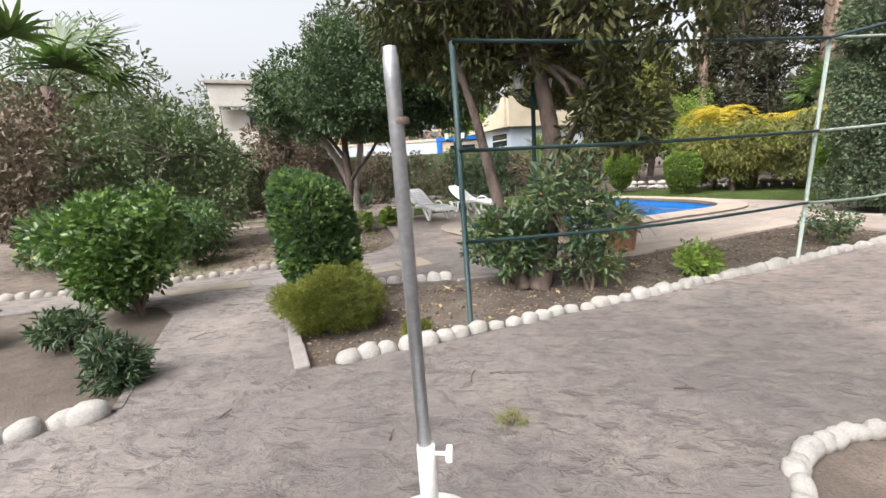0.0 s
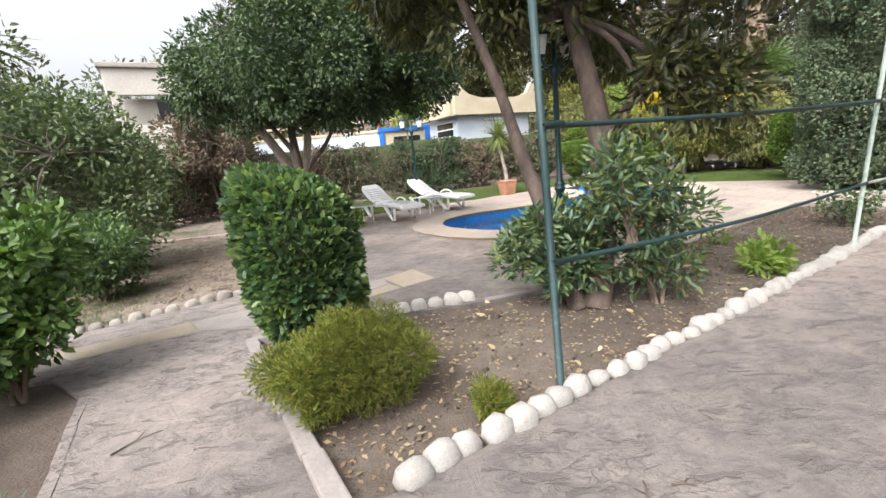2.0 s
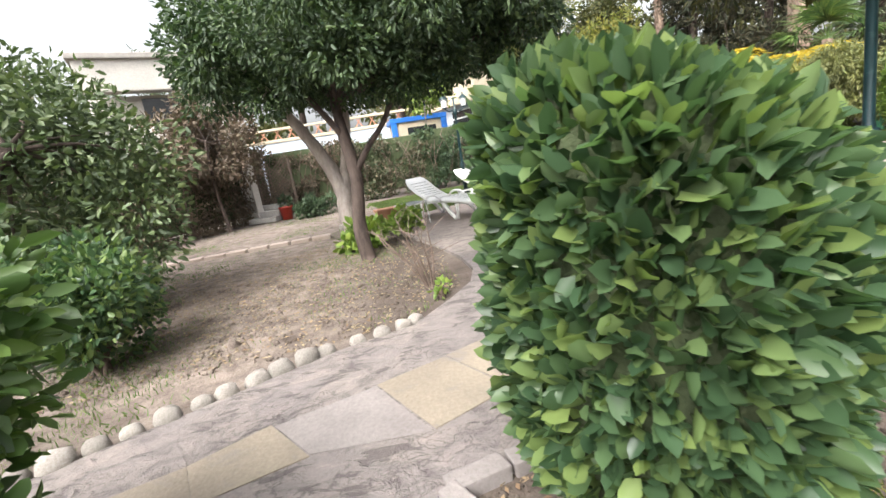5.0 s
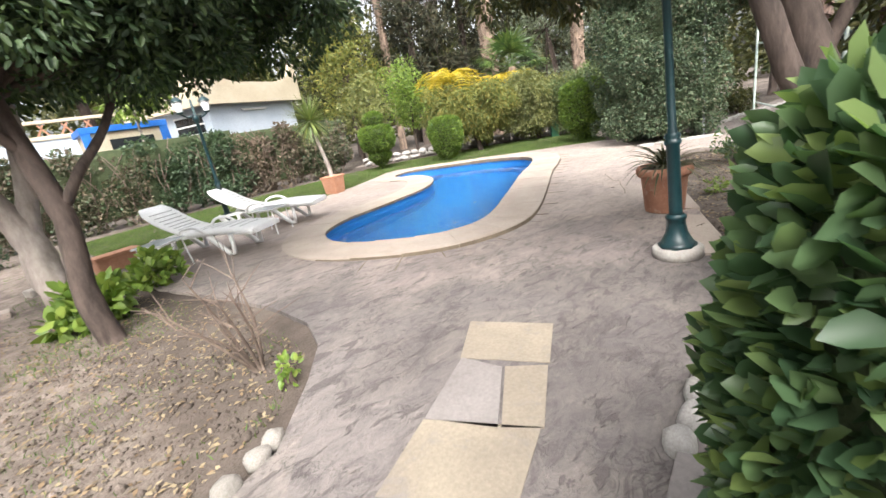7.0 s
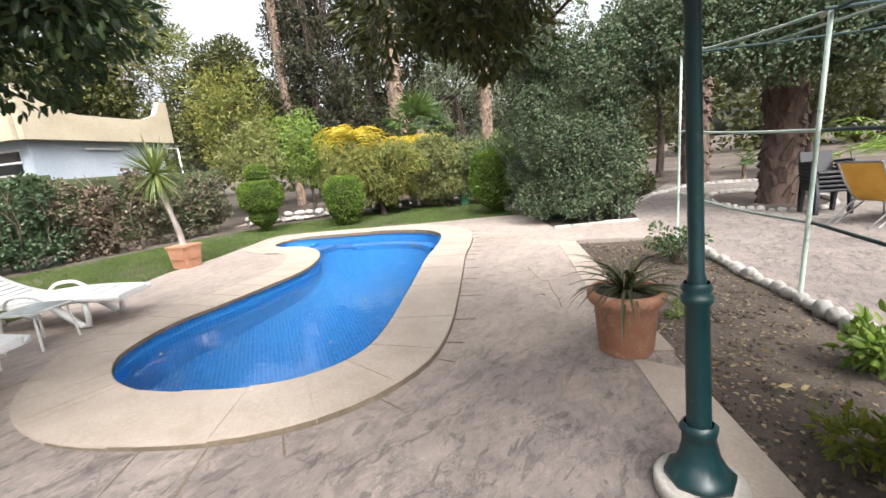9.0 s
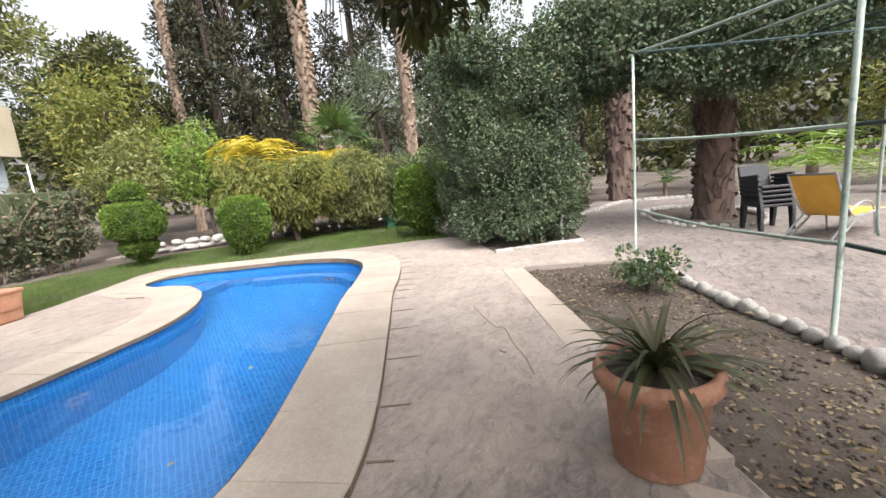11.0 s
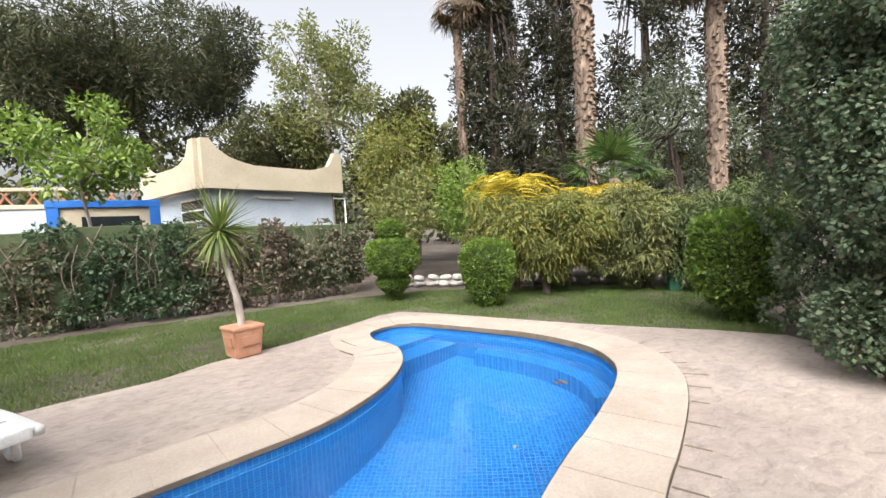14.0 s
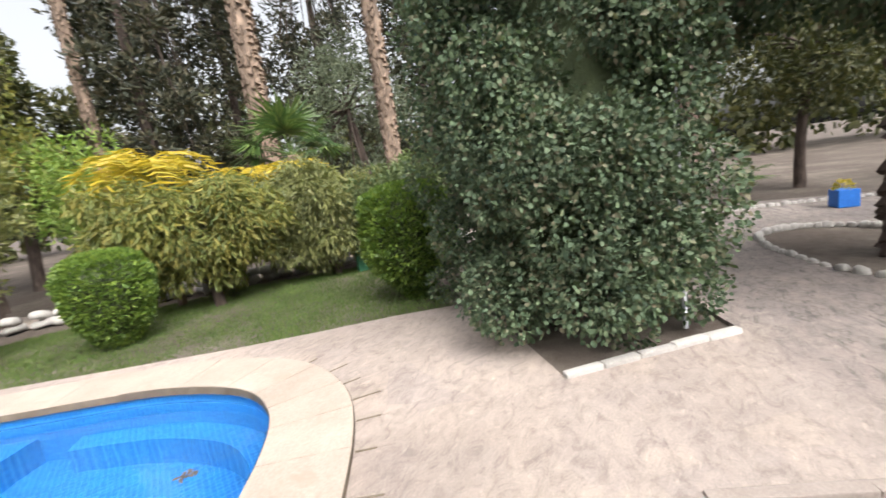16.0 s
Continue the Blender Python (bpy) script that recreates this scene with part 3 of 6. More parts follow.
def clipped(name, at, profile, n, size, width, leaf_mat, label, category, seed, group="", lean=(0, 0), squash=1.0, lumps=0.08, stem=0.0, slope=0.0):
    """A clipped bush: leaves over a lumpy turned shape given by (radius, height) pairs, round a solid core coloured as
    inner shade.
    """
    rng = np.random.default_rng(seed)
    ob = thing(name, pose(*at), label, category, group)
    prof = np.array(profile, float)
    seg = np.hypot(np.diff(prof[:, 0]), np.diff(prof[:, 1])) * (prof[:-1, 0] + prof[1:, 0] + 0.02)
    k = rng.choice(len(seg), n, p=seg / seg.sum())
    f = rng.random(n)
    r = prof[k, 0] + (prof[k + 1, 0] - prof[k, 0]) * f
    z = prof[k, 1] + (prof[k + 1, 1] - prof[k, 1]) * f
    a = rng.uniform(0, 2 * math.pi, n)
    wob = np.array([noise.noise((math.cos(t) * 2.2, math.sin(t) * 2.2, zz * 3.5 + seed)) for t, zz in zip(a, z)])
    r = r * (1 + lumps * 2 * wob) * (1 - 0.22 * rng.random(n) ** 2)
    dr, dz = prof[k + 1, 0] - prof[k, 0], prof[k + 1, 1] - prof[k, 1]
    nr, nz = dz, -dr
    out = unit(np.stack([nr * np.cos(a), nr * np.sin(a) * squash, nz], 1))
    zmax = prof[:, 1].max()
    P = np.stack([r * np.cos(a) + lean[0] * z / zmax, r * np.sin(a) * squash + lean[1] * z / zmax, z], 1)
    P[:, 2] -= slope * P[:, 0] * P[:, 2] / zmax
    part("foliage", leaves(P - out * size * 0.4, out + np.array([0, 0, 0.35]), size, width, rng, OVAL, 0.45, 0.3), leaf_mat, ob)
    # solid filler body; its dark colour stands for shade behind the leaves
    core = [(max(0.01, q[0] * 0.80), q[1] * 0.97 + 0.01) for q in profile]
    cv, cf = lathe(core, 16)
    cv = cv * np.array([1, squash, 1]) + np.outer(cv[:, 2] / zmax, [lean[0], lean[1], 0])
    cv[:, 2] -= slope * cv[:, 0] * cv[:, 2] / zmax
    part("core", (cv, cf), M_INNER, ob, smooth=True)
    if stem:
        for j in range(4):
            t = 2.1 * j
            part("stem", tube([(0.04 * math.cos(t), 0.04 * math.sin(t), -0.05), (0.1 * math.cos(t), 0.1 * math.sin(t), stem + 0.1)], [0.025, 0.018], 6), M_BARK, ob)
    return ob


# ---- the ground and the paving ----
POOL = [(-0.2, 9.8), (-0.06, 9.27), (0.42, 8.55), (0.97, 8.3), (1.61, 8.48), (3.06, 9.35), (4.17, 10.04), (4.86, 10.4), (5.72, 10.92), (6.18, 11.38),
        (6.40, 12.03), (6.22, 12.98), (5.66, 14.0), (5.12, 14.83), (4.68, 15.04), (4.22, 14.8), (4.12, 14.25), (4.27, 13.65), (4.08, 12.95), (3.58, 12.27),
        (2.88, 11.76), (2.1, 11.5), (1.35, 11.3), (0.7, 11.15), (0.1, 10.75), (-0.15, 10.3)]
RIM = [(p.x, p.y) for p in spline([(x, y, 0) for x, y in POOL], 5, True)]


def offset(loop, d):
    out = []
    n = len(loop)
    for i in range(n):
        a, b = Vector(loop[i - 2]), Vector(loop[(i + 2) % n])
        t = (b - a).normalized()
        out.append((loop[i][0] + t.y * d, loop[i][1] - t.x * d))
    return out


RIM_OUT = offset(RIM, 0.62)
BED = [(-1.08, 2.72), (-0.86, 2.80), (6.66, 6.70), (6.05, 8.24), (3.5, 6.78), (1.42, 5.66), (0.5, 5.14), (-0.13, 5.02), (-1.15, 4.92), (-2.2, 4.66)]
GARDEN = [(-2.1, 2.17), (-2.5, 1.93), (-11, -2.6), (-11, 2.2), (-4.9, 4.3), (-3.6, 4.35), (-3.15, 4.02), (-2.75, 3.3)]
PALM_BED = [(p.x, p.y) for p in spline([(11.9, 6.85, 0), (11.2, 6.72, 0), (10.4, 6.45, 0), (9.75, 5.95, 0), (9.5, 5.3, 0), (9.9, 4.7, 0), (11.0, 4.5, 0), (12.6, 4.9, 0), (13.2, 5.9, 0), (12.8, 6.7, 0)], 4, True)]
ROUND_BED = [(2.12 + 0.75 * math.cos(a * math.pi / 14), 1.28 + 0.75 * math.sin(a * math.pi / 14)) for a in range(28)]
PAVED = [(-12, -8), (17, -8), (17, 8.6), (10.4, 8.5), (8.35, 7.72), (7.2, 9.1), (8.8, 10.35), (8.95, 10.9), (8.5, 11.6), (7.86, 12.4), (7.23, 13.25), (6.5, 14.4),
         (5.8, 15.55), (5.3, 16.15), (4.8, 16.1), (4.03, 15.6), (2.93, 14.95), (1.85, 14.55), (1.3, 14.15), (0.5, 13.95), (-0.3, 13.7), (-1.2, 13.2), (-2.3, 12.6), (-2.45, 11.6), (-2.3, 10.54),
         (-1.85, 9.2), (-1.62, 8.35), (-1.56, 7.7), (-1.67, 7.24), (-1.91, 6.87), (-2.28, 6.40), (-2.83, 6.2), (-4.4, 5.28), (-12, 3.2)]

xs = np.concatenate([[-900, -300, -120, -60, -35, -22, -16], np.arange(-13, 18, 0.22), [20, 24, 30, 40, 60, 120, 300, 900]])
ys = np.concatenate([[-900, -300, -120, -60, -30, -15], np.arange(-9, 24, 0.22), [26, 30, 40, 60, 120, 300, 900]])
gx, gy = np.meshgrid(xs, ys)
gz = np.array([[-0.035 + 0.03 * noise.noise((x * 0.9, y * 0.9, 0)) + 0.018 * noise.noise((x * 4, y * 4, 3)) for x in xs] for y in ys])
cols = len(xs)
quads = np.array([(j * cols + i, j * cols + i + 1, (j + 1) * cols + i + 1, (j + 1) * cols + i) for j in range(len(ys) - 1) for i in range(cols - 1)])
pts = np.stack([gx.ravel(), gy.ravel(), gz.ravel()], 1)
mid = pts[quads].mean(1)
keep = ~inside(mid[:, 0], mid[:, 1], offset(RIM, 0.22))
structure("ground", (pts, quads[keep]), M_SOIL, "bare dry brown garden soil", "ground", smooth=True)
paving = structure("pavement", sheet(PAVED, [offset(RIM, 0.12), BED, GARDEN, PALM_BED, ROUND_BED], 0.0, -0.12), M_PAVE, "stamped grey and pinkish concrete paving with cracks", "paving")

# lawn with blades of grass
LAWN = [(-2.3, 12.7), (-1.2, 13.25), (-0.3, 13.75), (0.5, 14.0), (1.3, 14.2), (1.85, 14.6), (2.93, 15.0), (4.03, 15.65), (4.8, 16.15), (5.3, 16.2), (5.85, 15.6),
        (6.55, 14.45), (7.28, 13.3), (7.9, 12.45), (8.55, 11.65), (9.0, 10.95), (9.6, 11.2), (12.2, 13.9), (10.2, 16.6), (7.0, 18.6), (4.6, 18.9), (-0.6, 18.5), (-3.4, 17.6)]
rng = np.random.default_rng(5)


def grass(name, poly, n, height, label, seed, thin=0.0):
    r = np.random.default_rng(seed)
    p = np.array(poly)
    x = r.uniform(p[:, 0].min(), p[:, 0].max(), n * 2)
    y = r.uniform(p[:, 1].min(), p[:, 1].max(), n * 2)
    ok = inside(x, y, poly)
    if thin:
        ok &= np.array([noise.noise((a * 0.8, b * 0.8, 7)) for a, b in zip(x, y)]) > r.normal(thin, 0.16, len(x))
    x, y = x[ok][:n], y[ok][:n]
    P = np.stack([x, y, np.full(len(x), -0.04)], 1)
    D = np.tile([0, 0, 1.0], (len(x), 1))
    data = leaves(P, D, height, 0.16, r, BLADE, 0.45)
    return structure(name, data, L_GRASS, label, "grass", "stuff")


grass("lawn_grass", LAWN, 170000, 0.055, "short green lawn grass with dry patches", 6)
DRYBED = [(-2.5, 12.5), (-2.4, 10.5), (-1.75, 8.6), (-1.75, 7.4), (-2.1, 6.75), (-2.9, 6.35), (-4.5, 5.4), (-10, 4.2), (-10, 13), (-6, 17.5), (-3.4, 17.6)]
grass("sparse_grass", DRYBED, 46000, 0.045, "thin patchy grass on bare soil", 7, 0.2)
grass("weeds", BED, 700, 0.05, "sparse low weeds on bare soil", 8, 0.2)


def litter(name, poly, n, seed, label):
    r = np.random.default_rng(seed)
    p = np.array(poly)
    x, y = r.uniform(p[:, 0].min(), p[:, 0].max(), n * 2), r.uniform(p[:, 1].min(), p[:, 1].max(), n * 2)
    ok = inside(x, y, poly)
    x, y = x[ok][:n], y[ok][:n]
    z = np.array([-0.035 + 0.03 * noise.noise((a * 0.9, b * 0.9, 0)) + 0.018 * noise.noise((a * 4, b * 4, 3)) for a, b in zip(x, y)]) + 0.008
    P = np.stack([x, y, z], 1)
    a = r.uniform(0, 6.283, len(x))
    D = np.stack([np.cos(a), np.sin(a), np.zeros(len(x))], 1)
    tv = leaves(P, D, 0.045, 0.5, r, DIAMOND, 0.12, 3.0)
    structure(name, tv, L_LITTER, label, "leaves", "stuff")


litter("fallen_leaves", BED, 5200, 9, "dry brown fallen leaves on the soil bed")
litter("fallen_leaves", [(-2.6, 11), (-1.8, 8.6), (-1.75, 7.3), (-2.2, 6.7), (-3.0, 6.4), (-5, 6.2), (-6, 10)], 4200, 10, "dry fallen leaves under the tree")


def clods(name, poly, n, seed, size, label):
    """Small crumbs of earth and pebbles."""
    r = np.random.default_rng(seed)
    p = np.array(poly)
    x, y = r.uniform(p[:, 0].min(), p[:, 0].max(), n * 2), r.uniform(p[:, 1].min(), p[:, 1].max(), n * 2)
    ok = inside(x, y, poly)
    x, y = x[ok][:n], y[ok][:n]
    z = np.array([-0.035 + 0.03 * noise.noise((a * 0.9, b * 0.9, 0)) + 0.018 * noise.noise((a * 4, b * 4, 3)) for a, b in zip(x, y)])
    corner = np.array([(1, 0, 0), (-1, 0, 0), (0, 1, 0), (0, -1, 0), (0, 0, 1), (0, 0, -1)], float)
    tri = np.array([(0, 2, 4), (2, 1, 4), (1, 3, 4), (3, 0, 4), (2, 0, 5), (1, 2, 5), (3, 1, 5), (0, 3, 5)])
    k = len(x)
    V = corner[None] * (size * r.lognormal(0, 0.5, (k, 1, 1))) * r.uniform(0.5, 1.2, (k, 6, 1)) + np.stack([x, y, z], 1)[:, None]
    F = tri[None] + (np.arange(k) * 6)[:, None, None]
    structure(name, (V.reshape(-1, 3), F.reshape(-1, 3)), M_SOIL, label, "soil", "stuff")


clods("soil_crumbs", BED, 9000, 11, 0.011, "crumbs and clods of dry earth in the bed")
clods("soil_crumbs", [(-2.0, 9), (-1.75, 7.3), (-2.2, 6.7), (-3.0, 6.4), (-5.5, 6.0), (-6, 9)], 7000, 12, 0.012, "crumbs of dry earth under the tree")

# ---- the pool ----
pool = tagged(new("pool"), "kidney-shaped pool lined with blue mosaic", "pool", "", "structure")
n = len(RIM)
WALL_TOP, FLOOR, LEVEL = -0.03, -1.25, -0.13
V = [(x, y, WALL_TOP) for x, y in RIM] + [(x, y, FLOOR) for x, y in RIM]
F = np.array([(i, (i + 1) % n, (i + 1) % n + n, i + n) for i in range(n)])
wall = part("pool_wall", (np.array(V), F), M_WALLTILE, pool, "blue mosaic pool wall")
run = np.concatenate([[0], np.cumsum([math.dist(RIM[k], RIM[(k + 1) % n]) for k in range(n)])])
uv = wall.data.uv_layers.new(name="length")
for i in range(n):
    for c, (u, v) in enumerate(((run[i], WALL_TOP), (run[i + 1], WALL_TOP), (run[i + 1], FLOOR), (run[i], FLOOR))):
        uv.data[i * 4 + c].uv = (u, v)
part("pool_floor", sheet(RIM, [], FLOOR, FLOOR - 0.1), M_TILE, pool, "blue mosaic pool floor")
structure("water", sheet(offset(RIM, -0.004), [], LEVEL, LEVEL - 0.02), M_WATER, "clear still pool water", "water").visible_shadow = False
# a bench along the far wall and two steps in the shallow lobe
def north_of(loop, a, b):
    """The part of a loop on the left of the line from a to b."""
    d = Vector(b) - Vector(a)
    side = [d.x * (y - a[1]) - d.y * (x - a[0]) for x, y in loop]
    out = []
    for k in range(len(loop)):
        p, q, sp, sq = loop[k - 1], loop[k], side[k - 1], side[k]
        if sp * sq < 0:
            f = sp / (sp - sq)
            out.append((p[0] + (q[0] - p[0]) * f, p[1] + (q[1] - p[1]) * f))
        if sq >= 0:
            out.append(q)
    return out


BASIN = offset(RIM, -0.003)
lobe = [p for p in BASIN if p[1] > 12.9 and p[0] > 4.0]
for depth, a, b in ((0.30, (4.46, 14.28), (5.53, 14.66)), (0.58, (4.38, 13.77), (5.85, 14.28))):
    part("pool_step", sheet(north_of(lobe, a, b), [], -depth, FLOOR), M_TILE, pool, "submerged blue tiled step")
far_in = [p for p in BASIN if p[1] > 11.2 and p[0] > 5.75 and p[1] < 13.9]
inner = []
for x, y in far_in:
    d = Vector((4.3 - x, 12.6 - y)).normalized()
    inner.append((x + d.x * 0.26, y + d.y * 0.26))
part("pool_bench", sheet(far_in + inner[::-1], [], -0.7, FLOOR), M_TILE, pool, "submerged blue tiled ledge")

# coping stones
# Dark tone: painted shade on the coping's edge faces, dirt in joints and cracks.
M_RISER = plain("shadow-toned stone edge and joint dirt", (0.11, 0.085, 0.06), (0.20, 0.16, 0.115), 0.9, big=4, fine=40, relief=0.4, vary=0.1, world_space=True)
coping = tagged(new("coping"), "beige stone coping around the pool", "coping", "", "structure")
step = 3
for i in range(0, n, step):
    idx = [(i + k) % n for k in range(min(step, n - i) + 1)]
    a, b = [RIM[k] for k in idx], [RIM_OUT[k] for k in idx]
    a = [(x + (p - x) * -0.04, y + (q - y) * -0.04) for (x, y), (p, q) in zip(a, b)]
    # narrow joint at both ends
    for line in (a, b):
        for e, o in ((0, 1), (-1, -2)):
            v = Vector(line[o]) - Vector(line[e])
            line[e] = tuple(Vector(line[e]) + v.normalized() * 0.0004)
    way = Vector(b[0]) - Vector(a[0])
    facing = (way.x * 0.5 - way.y * 0.85) / way.length
    open_side = facing > -0.35
    hump = 0.014 + 0.038 * min(1.0, max(0.0, (facing + 0.5) / 0.7))
    bm = sheet(a + b[::-1], [], hump, -0.03)
    bmesh.ops.bevel(bm, geom=[e for e in bm.edges if len(e.link_faces) == 2 and abs(e.link_faces[0].normal.z - e.link_faces[1].normal.z) > 0.5], offset=0.006, segments=2, affect="EDGES")
    stone = part("coping_stone", bm, M_COPING, coping)
    # dark strip on the inner face, its shade put into the colour
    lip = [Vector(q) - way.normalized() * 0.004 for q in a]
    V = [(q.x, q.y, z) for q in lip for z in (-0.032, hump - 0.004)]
    part("lip", (np.array(V), np.array([(2 * k, 2 * k + 2, 2 * k + 3, 2 * k + 1) for k in range(len(lip) - 1)])), M_RISER, stone, "inner edge painted dark as shade")
    # outer riser strip: the shadow line under the coping is painted dark
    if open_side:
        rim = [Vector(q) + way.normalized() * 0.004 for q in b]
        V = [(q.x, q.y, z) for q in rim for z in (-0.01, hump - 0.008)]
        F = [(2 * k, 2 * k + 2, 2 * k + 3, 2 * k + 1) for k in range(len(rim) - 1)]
        part("riser", (np.array(V), np.array(F)), M_RISER, stone, "outer face with painted shadow line")

# leaves afloat on the water
rw = np.random.default_rng(77)
clump = part("leaf_clump", leaves(rw.normal(0, 0.035, (14, 3)) * np.array([1, 1, 0.1]), unit(rw.normal(0, 1, (14, 3)) * np.array([1, 1, 0.1])), 0.06, 0.5, rw, OVAL, 0.1, 3.0), M_WOODDARK, None, m=pose(5.52, 11.55, LEVEL + 0.008))
tagged(clump, "dark clump of wet leaves afloat on the pool", "leaves")
for k in range(16):
    x, y = rw.uniform(0.3, 6.0), rw.uniform(8.8, 13.5)
    if inside(np.array([x]), np.array([y]), offset(RIM, -0.2))[0]:
        a = rw.uniform(0, 6.28)
        ob = part("floating_leaf", leaves(np.zeros((1, 3)), np.array([[math.cos(a), math.sin(a), 0]]), 0.05, 0.5, rw, OVAL, 0.02, 5.0), L_LITTER, None, m=pose(x, y, LEVEL + 0.006))
        tagged(ob, "dry leaf afloat on the pool water", "leaf", "leaves on the pool")


def large_leaves(poly, n, seed, label):
    """Whole fallen leaves, pale yellow, that lie singly on the soil."""
    rng = np.random.default_rng(seed)
    P = []
    while len(P) < n:
        x, y = rng.uniform(-1, 6), rng.uniform(3, 8)
        if inside(x, y, poly):
            P.append((x, y, 0.012))
    P = np.array(P)
    a = rng.uniform(0, 2 * math.pi, n)
    D = np.stack([np.cos(a), np.sin(a), rng.uniform(-0.05, 0.15, n)], 1)
    ob = tagged(new("yellow_leaves"), label, "leaf litter", "", "stuff")
    part("leaf_litter", leaves(P, D, 0.075, 0.36, rng, OVAL, 0.05, 0.0), L_DRYLEAF, ob)


L_DRYLEAF = leafy("yellowed fallen leaves", [(0.36, 0.27, 0.13), (0.42, 0.33, 0.2), (0.27, 0.19, 0.11), (0.46, 0.40, 0.3)], 0.6, 0.1)
large_leaves(BED, 60, 19, "pale yellow fallen leaves scattered on the soil bed")

# joints of the stones laid outside the coping, along the side of the bed
edging = tagged(new("edge_stones"), "row of pinkish stones along the coping", "paving", "", "structure")
order = [i for i in range(n) if RIM_OUT[i][0] > 1.2 and RIM_OUT[i][1] < 12.6 and RIM[i][0] > 1.3 and not (RIM[i][1] > 11 and RIM[i][0] < 5)]
OUT2 = offset(RIM, 0.92)
for j in range(0, len(order) - 2, 2):
    k0, k1, k2 = order[j], order[j + 1], order[j + 2]
    if k2 - k0 != 2:
        continue
    grow = 0.02
    a = [Vector(RIM_OUT[k]).lerp(Vector(OUT2[k]), grow) for k in (k0, k1, k2)]
    b = [Vector(OUT2[k]) for k in (k0, k1, k2)]
    for line in (a, b):
        line[0] = line[0] + (line[1] - line[0]).normalized() * 0.006
        line[2] = line[2] + (line[1] - line[2]).normalized() * 0.006
    part("paving_stone", sheet([tuple(p) for p in a + b[::-1]], [], 0.0045, -0.02), M_PAVE, edging)
    side = (b[0] - a[0]).normalized()
    across = Vector((-side.y, side.x)) * 0.009
    reach = (b[0] - a[0]).length * (0.55 + 0.4 * ((j * 37) % 10) / 10)
    foot, head = a[0] + side * 0.01, a[0] + side * reach
    part("joint", sheet([tuple(foot + across), tuple(foot - across), tuple(head - across * 0.5), tuple(head + across * 0.5)], [], 0.0075, 0.0), M_RISER, edging, "dirt-filled open joint")

# ochre and grey slabs of the crossing path
slabs = tagged(new("path_slabs"), "worn ochre and grey slabs set in the path", "paving", "", "structure")


def slab(corners, material):
    bm = sheet([tuple(Vector(q) + (Vector(q) - sum((Vector(k) for k in corners), Vector((0, 0))) / 4).normalized() * 0.012) for q in corners], [], 0.005, -0.03)
    part("slab", bm, material, slabs)


slab([(-0.83, 6.49), (-1.18, 6.22), (-0.93, 5.77), (-0.57, 6.0)], M_YELLOWSLAB)
slab([(-1.19, 6.21), (-1.66, 5.98), (-1.49, 5.66), (-1.13, 5.95)], M_GREYSLAB)
slab([(-1.11, 5.93), (-1.47, 5.64), (-1.36, 5.49), (-0.97, 5.75)], M_YELLOWSLAB)
slab([(-1.68, 5.97), (-2.08, 5.78), (-1.78, 5.32), (-1.38, 5.50)], M_YELLOWSLAB)
slab([(-2.10, 5.76), (-2.52, 5.58), (-2.22, 5.08), (-1.80, 5.29)], M_YELLOWSLAB)
slab([(-2.54, 5.56), (-3.06, 5.36), (-2.82, 5.08), (-2.25, 5.06)], M_GREYSLAB)
slab([(-3.10, 5.37), (-3.43, 5.17), (-3.28, 4.90), (-2.84, 5.06)], M_YELLOWSLAB)
slab([(-3.45, 5.16), (-4.06, 4.93), (-3.70, 4.70), (-3.30, 4.89)], M_YELLOWSLAB)

# kerbs of the bed: a low cement lip at the poolside, whitewashed blocks along the path
kerb = tagged(new("kerb"), "low whitewashed kerb along the soil bed", "kerb", "", "structure")


def kerb_run(a, b, width, height, material, pieces, seed, gap=0.012):
    """A row of rough kerb blocks from a to b."""
    r = random.Random(seed)
    A, B = Vector(a), Vector(b)
    d = B - A
    ang = math.degrees(math.atan2(d.y, d.x))
    step_len = d.length / pieces
    for i in range(pieces):
        c = A + d * ((i + 0.5) / pieces)
        bm = box(step_len - gap, width * r.uniform(0.9, 1.08), height + 0.06 + r.uniform(-0.008, 0.008) * min(1, height * 15), min(0.03, height * 0.35))
        for v in bm.verts:
            v.co += Vector((noise.noise(v.co * 9 + Vector((i, seed, 0))), noise.noise(v.co * 9 + Vector((0, i, seed))), 0)) * 0.012
        part("kerb_stone", bm, material, kerb, m=pose(c.x, c.y, -0.06, r.uniform(-1, 1), r.uniform(-1, 1), ang + r.uniform(-1.2, 1.2)))


kerb_run((-1.11, 2.68), (-2.22, 4.68), 0.11, 0.035, M_GREYSLAB, 5, 1)
kerb_run((-2.22, 4.68), (-1.15, 4.95), 0.10, 0.03, M_GREYSLAB, 4, 2, 0.01)
kerb_run((-0.13, 5.07), (0.5, 5.19), 0.07, 0.008, M_GREYSLAB, 2, 4, 0.004)
kerb_run((0.5, 5.19), (1.05, 5.50), 0.07, 0.008, M_GREYSLAB, 2, 14, 0.004)
kerb_run((1.0, 5.565), (5.97, 8.36), 0.30, 0.008, M_COPING, 4, 5, 0.003)
kerb_run((6.09, 8.22), (6.66, 6.80), 0.08, 0.02, M_DECKSTONE, 2, 6, 0.004)
kerb_run((7.2, 9.1), (8.3, 7.74), 0.09, 0.05, M_WHITESTONE, 5, 7, 0.006)
kerb_run((-2.12, 2.2), (-3.1, 4.0), 0.06, 0.004, M_PAVE, 5, 8, 0.004)

kerb_run((-7.4, 11.55), (-3.75, 11.9), 0.24, 0.03, M_COPING, 9, 21, 0.05)
kerb_run((-3.7, 12.75), (-2.75, 13.2), 0.22, 0.06, M_FARSTONE, 4, 22, 0.05)

